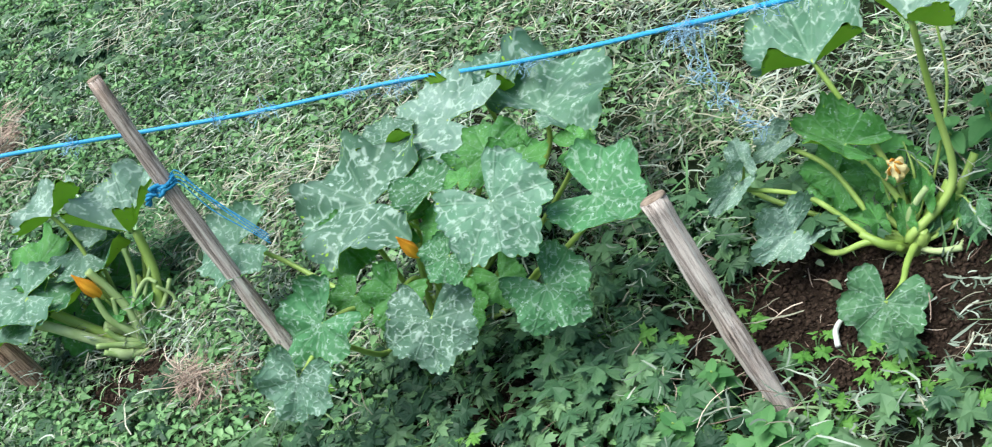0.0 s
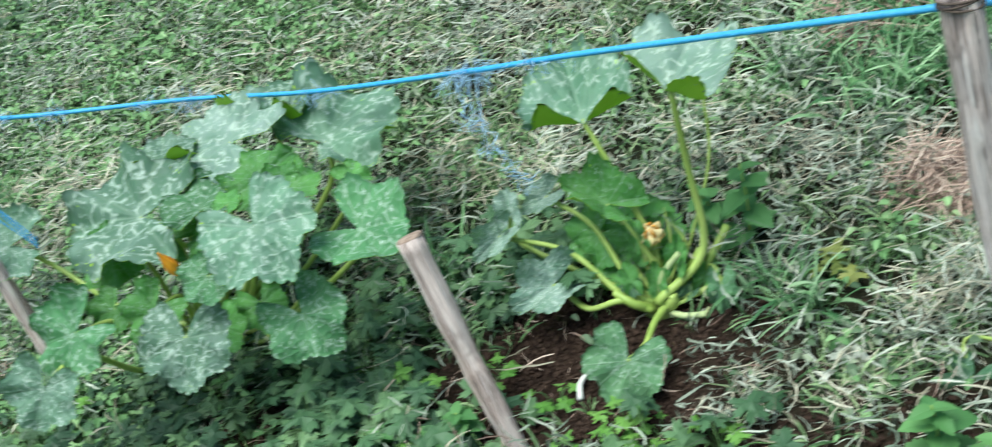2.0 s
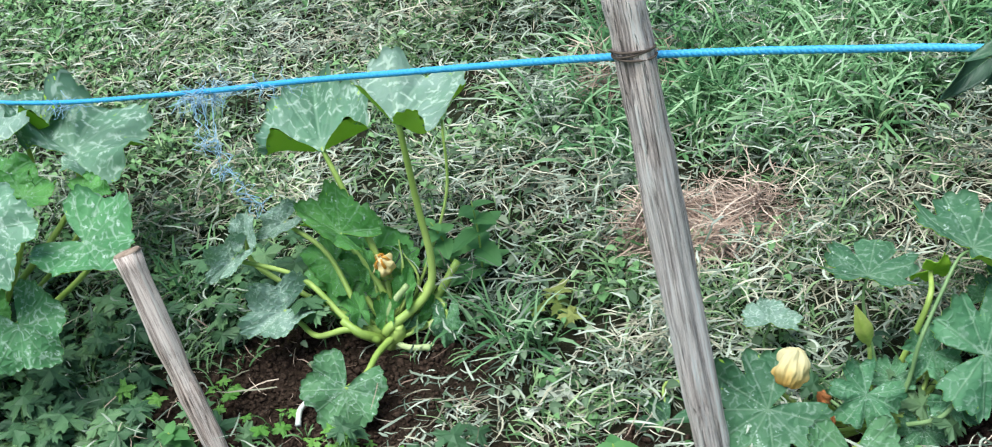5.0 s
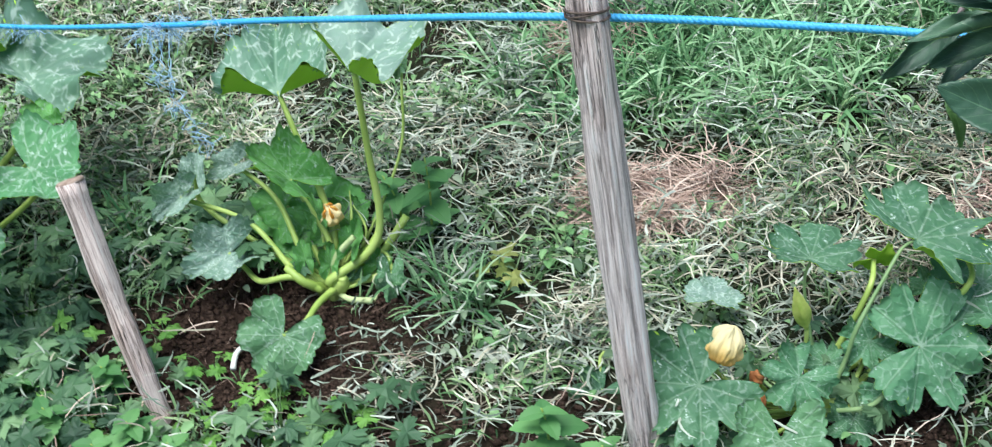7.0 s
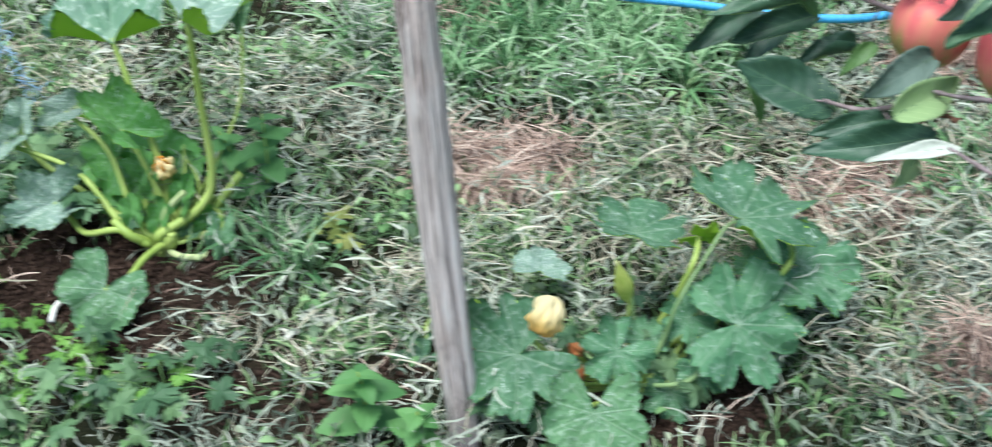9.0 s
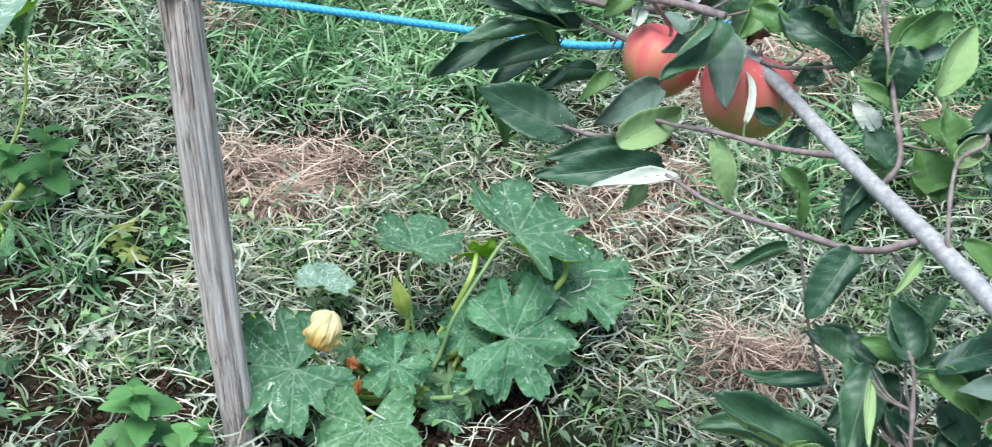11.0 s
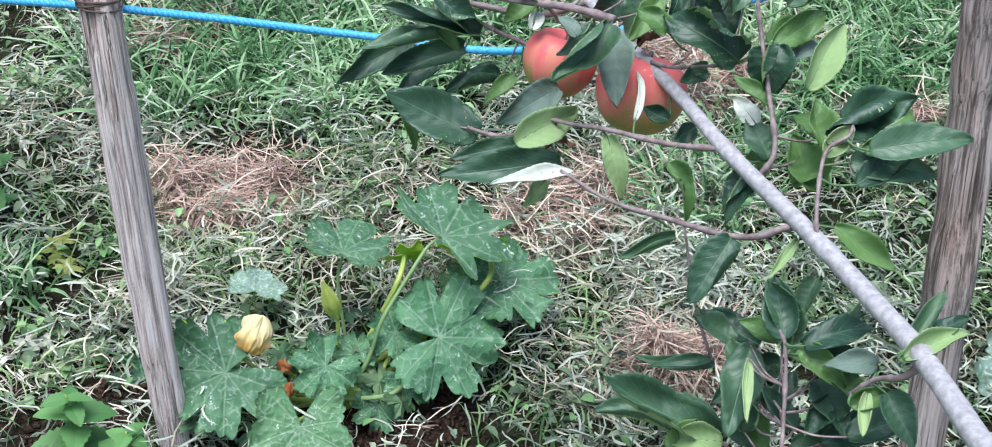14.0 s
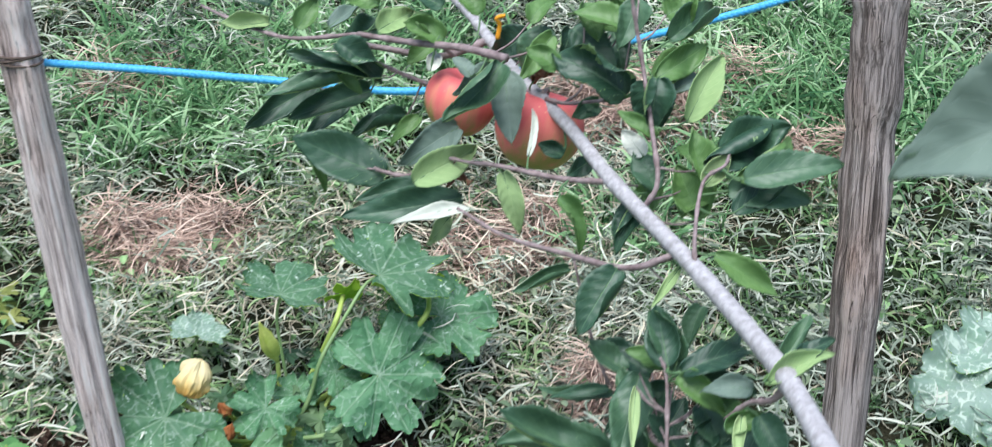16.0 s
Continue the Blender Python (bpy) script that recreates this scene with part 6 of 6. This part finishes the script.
nettle("green nettle at the foot of the thick stake", (0.39, 1.13), 0.12, 0.058, 7, (0.0, -0.01))
nettle("green nettle at the foot of the thick stake", (0.45, 1.08), 0.09, 0.05, 8, (0.01, 0.0))
nettle("light green toothed weed beside the short stake", (-0.272, 1.358), 0.060, 0.055, 30, (0.0, -0.01))
nettle("light green toothed weed beside the short stake", (-0.236, 1.386), 0.070, 0.045, 31, (0.0, -0.01))
nettle("light green toothed weed beside the short stake", (-0.304, 1.310), 0.080, 0.055, 32, (0.0, -0.01))
nettle("light green toothed weed beside the short stake", (-0.361, 1.394), 0.060, 0.050, 33, (0.0, -0.01))
nettle("light green toothed weed beside the short stake", (-0.225, 1.240), 0.070, 0.050, 34, (0.0, -0.01))
nettle("light green toothed weed beside the short stake", (-0.175, 1.258), 0.080, 0.050, 35, (0.0, -0.01))
nettle("light green toothed weed beside the short stake", (-0.326, 1.251), 0.060, 0.050, 36, (0.0, -0.01))
nettle("light green toothed weed beside the short stake", (-0.114, 1.216), 0.070, 0.040, 37, (0.0, -0.01))


# ---- litter on the soil ----
def scrap(name, at, points, radii, mat, label, category):
    z = uneven(at[0], at[1])
    ob = thing(name, (at[0], at[1], z), label, category)
    part("body", mesh_of("body", *tube(spline([Vector(p) for p in points], 8), radii, 9, 0.15, at[0]), mat), ob)
    return ob


M_WHITE = plain_material("bleached_stalk", (0.55, 0.54, 0.50), (0.75, 0.74, 0.70), 60, 0.6)
M_DEAD = leaf_material("dead_pale_leaf", [(0.2, (0.36, 0.38, 0.31)), (0.8, (0.60, 0.60, 0.52))], 0.8, 0.1)
M_BROWN = leaf_material("dead_brown_leaf", [(0.2, (0.10, 0.03, 0.025)), (0.8, (0.22, 0.08, 0.06))], 0.7, 0.1)
scrap("dry_stalk", (-0.034, 1.431), [(-0.022, -0.035, 0.006), (-0.018, -0.008, 0.012), (0.0, 0.012, 0.014), (0.022, 0.018, 0.012)], (0.0045, 0.0035), M_WHITE, "bleached curved stalk lying on bare soil", "dry stalk")


def fallen_leaf(at, size, mat, label, seed, turn=0.0, lift=0.02):
    rng = random.Random(seed)
    ob = thing("fallen_leaf", (at[0], at[1], uneven(at[0], at[1]) + lift), label, "fallen leaf")
    v, f = lobed_leaf(rng, size, 3)
    v = [p + Vector((0, 0, 0.12 * size * noise.noise((p.x * 60, p.y * 60, seed)))) for p in v]
    leaf = part("blade", mesh_of("blade", v + [p - Vector((0, 0, 0.0006)) for p in v], f + [tuple(len(v) + i for i in reversed(q)) for q in f], mat, False), ob)
    leaf.matrix_basis = pose(0, 0, 0, rng.uniform(-25, 25), rng.uniform(-25, 25), turn)


for k, (x, y, s) in enumerate(((0.323, 1.322, 0.035), (0.30, 1.30, 0.03), (0.35, 1.335, 0.025), (0.396, 1.523, 0.022), (0.257, 1.937, 0.03), (0.285, 1.79, 0.028), (0.22, 1.60, 0.02), (0.62, 1.33, 0.022), (1.35, 1.05, 0.03))):
    fallen_leaf((x, y), s, M_DEAD, "dry whitish leaf scrap on the cut grass", k, k * 55.0)
fallen_leaf((-1.10, 1.70), 0.035, M_BROWN, "dark red-brown dead leaf on the ground", 31, 40.0)
fallen_leaf((-1.06, 1.68), 0.03, M_BROWN, "dark red-brown dead leaf on the ground", 32, 140.0)


# ---- lawn: cut grass, lush tufts, hay and straw ----
def low_edge(x):
    return 1.95 if x < -1.9 else 1.2 - 0.40 * x if x < 0 else 1.2 - 0.13 * x


def high_edge(x):
    return 2.60 - 0.62 * x if x < 0 else 2.60 - 0.28 * x


def cover(x, y):
    """How thickly each kind of blade grows or lies at a place."""
    soil = bare_soil(x, y)
    big = noise.noise((x * 1.7, y * 1.7, 7))
    mid = noise.noise((x * 4.3, y * 4.3, 8))
    fine = noise.noise((x * 9, y * 9, 9))
    lush = 0.0
    for cx, cy, rx, ry, k in ((0.80, 1.98, 0.42, 0.28, 1.2), (1.75, 1.75, 0.35, 0.4, 1.0), (0.24, 1.46, 0.09, 0.08, 1.0), (-1.38, 2.28, 0.26, 0.2, 0.8), (1.35, 1.45, 0.25, 0.2, 0.6), (-0.25, 1.72, 0.16, 0.09, 0.5)):
        lush = max(lush, k - ((x - cx) / rx) ** 2 - ((y - cy) / ry) ** 2)
    straw = 0.0
    for cx, cy, rx, ry in ((0.610, 1.595, 0.125, 0.068), (1.13, 1.44, 0.12, 0.075), (1.68, 1.50, 0.10, 0.05), (1.20, 1.10, 0.08, 0.04), (-1.20, 1.82, 0.07, 0.045), (0.55, 2.02, 0.1, 0.06), (1.45, 1.75, 0.2, 0.1), (-2.1, 3.0, 0.15, 0.15)):
        straw = max(straw, 1.15 - ((x - cx) / rx) ** 2 - ((y - cy) / ry) ** 2 + 0.5 * fine)
    straw = min(1.0, max(0.0, straw))
    lush = max(0.0, lush)
    left = 1 / (1 + math.exp((x + 0.7 + 0.25 * (y - 2.5)) * 4))
    gap = min(1.0, max(0.16, 0.60 + 1.5 * noise.noise((x * 7, y * 7, 21)) + 0.9 * noise.noise((x * 17, y * 17, 22))))
    gap = max(gap, 0.9 * left, min(0.75, (y - 1.95) * 1.2))
    if x > 0.4 and y < 1.22 or math.hypot(x - 0.22, (y - 1.60) / 2) < 0.13:
        gap = max(gap, 0.42)
    clump = min(1.0, max(0.12, 0.62 + 1.5 * noise.noise((x * 13, y * 13, 11)) + 0.6 * fine))
    near = min(1.0, max(0.0, (y - low_edge(x) + 0.05) / 0.25))
    thick = gap * (1 - 0.985 * soil)
    green = min(1.0, max(0.08, (0.62 if x < 0.35 and y > 1.45 else 0.42) + 0.8 * big + 0.7 * mid + 0.5 * left)) * (1 - 0.75 * straw) * clump * thick
    pale = max(0.0, 1 - ((x - 1.05) / 0.5) ** 2 - ((y - 1.42) / 0.28) ** 2)
    hay = min(1.2, max(0.12, 0.72 + 0.5 * pale - 0.65 * big - 0.5 * mid + 0.05 * left)) * (1 - 0.4 * min(1, lush)) * (1.15 - clump * 0.6) * thick * ((0.08 if x < 0.0 else 0.6) + (0.92 if x < 0.0 else 0.4) * near)
    hay *= (1 - 0.85 * straw) * (0.52 if x < 0.35 and y > 1.45 else 1.0)
    litter = min(1.0, max(0.1, 0.55 + 0.5 * mid - 0.3 * big)) * (1 - 0.6 * straw) * thick
    weeds = min(1.0, max(0.02, 0.30 * mid - 0.06 + 0.65 * left)) * thick
    dead = max(straw * (1 - 0.6 * soil), 0.002 * soil + 0.02 * max(0.0, 1.2 - ((x + 0.45) / 0.3) ** 2 - ((y - 1.28) / 0.07) ** 2)) * (0.3 + 0.7 * gap)
    tan = 0.0
    for cx, cy, rx, ry in ((1.05, 1.45, 0.45, 0.24), (1.16, 1.12, 0.24, 0.09), (0.26, 1.27, 0.18, 0.11), (0.45, 1.38, 0.2, 0.08), (-0.2, 1.98, 0.3, 0.18), (0.30, 1.77, 0.25, 0.15), (-1.3, 2.22, 0.42, 0.22), (-0.6, 2.5, 0.3, 0.15), (-0.9, 2.3, 0.2, 0.09), (-1.37, 2.58, 0.1, 0.07), (0.1, 2.4, 0.3, 0.14), (-2.0, 2.75, 0.3, 0.25), (-1.5, 3.3, 0.35, 0.2)):
        tan = max(tan, (1.0 if cx in (1.05, -1.3, 1.16) else 0.4) * (1.15 - ((x - cx) / rx) ** 2 - ((y - cy) / ry) ** 2))
    tan = max(0.03, tan + 0.5 * fine) * thick * (1 - 0.7 * straw)
    return green, lush * (1 - soil), hay, dead, weeds, litter, soil ** 2, tan


GRID_X, GRID_Y, CELL = np.arange(-3.6, 3.3, 0.025), np.arange(0.1, 5.6, 0.025), 0.025
KIND_NAMES = ("green", "lush", "hay", "straw", "clover", "litter", "soil", "tan")


def survey():
    """The cover of every kind and the ground's height, on a fine grid."""
    maps = {k: np.zeros((len(GRID_Y), len(GRID_X)), np.float32) for k in KIND_NAMES}
    level = np.zeros((len(GRID_Y), len(GRID_X)), np.float32)
    for j, y in enumerate(GRID_Y):
        for i, x in enumerate(GRID_X):
            level[j, i] = uneven(x, y)
            away = max(low_edge(x) - 0.15 - y, y - high_edge(x) - 0.25, abs(x) - 2.5, 0.0)
            if away > 1.2:
                continue
            fade = math.exp(-away * 6.0)
            for k, v in zip(KIND_NAMES, cover(x, y)):
                maps[k][j, i] = v * fade
    return maps, level


def scatter(kind, count, seed):
    """Places, thick in the strip that the path looks along, thin beyond it."""
    r = np.random.RandomState(seed)
    out, have = [], 0
    while have < count:
        u, v = r.uniform(0, len(GRID_X) - 1.01, count), r.uniform(0, len(GRID_Y) - 1.01, count)
        i, j = u.astype(int), v.astype(int)
        keep = r.rand(count) < MAPS[kind][j, i]
        u, v, i, j = u[keep], v[keep], i[keep], j[keep]
        a, c = u - i, v - j
        z = LEVEL[j, i] * (1 - a) * (1 - c) + LEVEL[j, i + 1] * a * (1 - c) + LEVEL[j + 1, i] * (1 - a) * c + LEVEL[j + 1, i + 1] * a * c
        out.append(np.stack([GRID_X[0] + u * CELL, GRID_Y[0] + v * CELL, z], 1))
        have += len(u)
    return np.concatenate(out)[:count]


MAPS, LEVEL = survey()


def blades(kind, count, seed, length, width, lean, mat, label, category, lift=0.0, bow=0.5, twirl=0.6, tuft=0):
    """Grass or cut strands: narrow ribbons that arch and wind; tuft: how many spring from one root."""
    r = np.random.RandomState(seed + 100)
    n = count
    az = r.uniform(0, 2 * np.pi, n)
    if tuft:
        roots = scatter(kind, n // tuft + 1, seed)
        at = np.repeat(roots, tuft, 0)[:n].copy()
        off = np.abs(r.normal(0, 0.011, n))
        at[:, 0] += np.cos(az) * off
        at[:, 1] += np.sin(az) * off
    else:
        at = scatter(kind, n, seed)
    L = r.uniform(*length, n) * (0.6 + 0.8 * r.rand(n))
    W = r.uniform(*width, n) * 0.5
    tilt = np.radians(r.uniform(*lean, n))
    roll = r.uniform(-1.0, 1.0, n)
    z = np.array([0, 0, 1.0])
    pile = np.clip(np.sin(at[:, 0] * 31 + 2 * np.sin(at[:, 1] * 17)) * np.sin(at[:, 1] * 37 + 2 * np.sin(at[:, 0] * 13)) + 0.25, 0, 1)
    p = at + z * (r.rand(n) ** 1.5 * lift * (0.35 + 1.6 * pile))[:, None] - z * 0.002
    wind = r.normal(0, twirl, n)
    wave = r.normal(0, twirl * 0.6, n)
    verts, bend, low = [], tilt.copy(), at[:, 2] + 0.001
    for k, w in enumerate((0.7, 1.0, 0.95, 0.7, 0.0)):
        if k:
            az = az + wind + (wave if k % 2 else -wave)
            d = np.stack([np.cos(az) * np.sin(bend), np.sin(az) * np.sin(bend), np.cos(bend)], 1)
            p = p + d * (L * 0.25)[:, None]
            bend = np.minimum(bend + 0.75 * bow * r.uniform(0.2, 1.3, n), np.radians(lean[1] + 55))
        p[:, 2] = np.maximum(p[:, 2], low)
        if w:
            side = np.stack([-np.sin(az) * np.cos(roll), np.cos(az) * np.cos(roll), np.sin(roll)], 1)
            verts += [p - side * (W * w)[:, None], p + side * (W * w)[:, None]]
        else:
            verts += [p.copy()]
    v = np.stack(verts, 1).reshape(-1, 3)
    k = np.arange(n)[:, None, None] * 9
    t = np.array([(0, 1, 3), (0, 3, 2), (2, 3, 5), (2, 5, 4), (4, 5, 7), (4, 7, 6), (6, 7, 8)])[None]
    ob = new(category.replace(" ", "_"), big_mesh(category.replace(" ", "_"), v, (t + k).reshape(-1, 3), mat))
    return tagged(ob, label, category, "", "stuff")


blades("green", 95000, 1, (0.025, 0.065), (0.0020, 0.0044), (10, 75), M_GREEN, "short mown green lawn grass", "lawn grass", 0.012, 0.6, 0.2, 5)
blades("lush", 9500, 2, (0.06, 0.12), (0.0034, 0.0068), (5, 50), M_LUSH, "lush bright green grass tufts", "grass tufts", 0.0, 0.6, 0.12, 9)
blades("hay", 130000, 3, (0.014, 0.055), (0.0018, 0.0042), (64, 100), M_HAY, "grey-green cut grass lying on the lawn", "cut grass", 0.065, 0.15, 0.28)
blades("tan", 32000, 6, (0.025, 0.08), (0.0014, 0.0030), (66, 99), M_TAN, "pale sun-bleached hay strands on the lawn", "hay", 0.055, 0.15, 0.25)
blades("straw", 42000, 4, (0.025, 0.08), (0.0010, 0.0024), (68, 98), M_STRAW, "dry reddish-brown straw in matted patches", "straw", 0.05, 0.15, 0.2)


def clover(kind, count, seed, size, mat, name, label):
    """Small rounded lawn-weed leaves, each a creased diamond."""
    at = scatter(kind, count, seed)
    r = np.random.RandomState(seed)
    s = r.uniform(*size, count)
    az = r.uniform(0, 2 * np.pi, count)
    u = np.stack([np.cos(az), np.sin(az), r.uniform(-0.4, 0.5, count)], 1)
    w = np.stack([-np.sin(az), np.cos(az), r.uniform(-0.4, 0.4, count)], 1)
    c = at + np.array([0, 0, 1.0]) * r.uniform(0.008, 0.045, count)[:, None]
    up = np.array([0, 0, 1.0]) * (s * 0.25)[:, None]
    su, sw = u * s[:, None], w * (s * 0.62)[:, None]
    ring = [c + su * a + sw * e + up * (2.2 * abs(e) - 0.6 * a * a) for a, e in ((-1.0, 0.0), (-0.62, 0.78), (0.0, 1.05), (0.6, 0.72), (1.0, 0.06), (0.6, -0.72), (0.0, -1.05), (-0.62, -0.78))]
    v = np.stack(ring, 1).reshape(-1, 3)
    k = np.arange(count)[:, None, None] * 8
    t = np.array([(0, q, q + 1) for q in range(1, 7)])[None]
    tagged(new(name.replace(" ", "_"), big_mesh(name, v, (t + k).reshape(-1, 3), mat)), label, name, "", "stuff")


clover("clover", 44000, 9, (0.005, 0.0115), M_LAWN_WEED, "lawn weeds", "small round weed leaves in the lawn")
clover("litter", 16000, 10, (0.004, 0.011), M_LITTER, "cut leaf scraps", "wilting grey-green scraps of cut weeds")


def crumbs(count, seed):
    """Loose lumps of dug soil, each a small uneven eight-sided lump."""
    at = scatter("soil", count, seed)
    r = np.random.RandomState(seed)
    s = 0.0012 + 0.006 * r.rand(count) ** 3
    corners = np.array([(1, 0, 0), (-1, 0, 0), (0, 1, 0), (0, -1, 0), (0, 0, 0.8), (0, 0, -0.6)], float)
    v = corners[None] * s[:, None, None] * r.uniform(0.6, 1.4, (count, 6, 1)) + r.normal(0, 0.25, (count, 6, 3)) * s[:, None, None]
    a = r.uniform(0, 6.28, count)
    x, y = v[..., 0] * np.cos(a)[:, None] - v[..., 1] * np.sin(a)[:, None], v[..., 0] * np.sin(a)[:, None] + v[..., 1] * np.cos(a)[:, None]
    v = np.stack([x, y, v[..., 2]], 2) + at[:, None] + np.array([0, 0, 1.0]) * (s * 0.3)[:, None, None]
    t = np.array([(0, 2, 4), (2, 1, 4), (1, 3, 4), (3, 0, 4), (2, 0, 5), (1, 2, 5), (3, 1, 5), (0, 3, 5)])[None]
    tagged(new("soil_crumbs", big_mesh("soil_crumbs", v.reshape(-1, 3), (t + np.arange(count)[:, None, None] * 6).reshape(-1, 3), M_CLOD)), "loose crumbs of dark brown dug soil", "soil crumbs", "", "stuff")


crumbs(19000, 14)
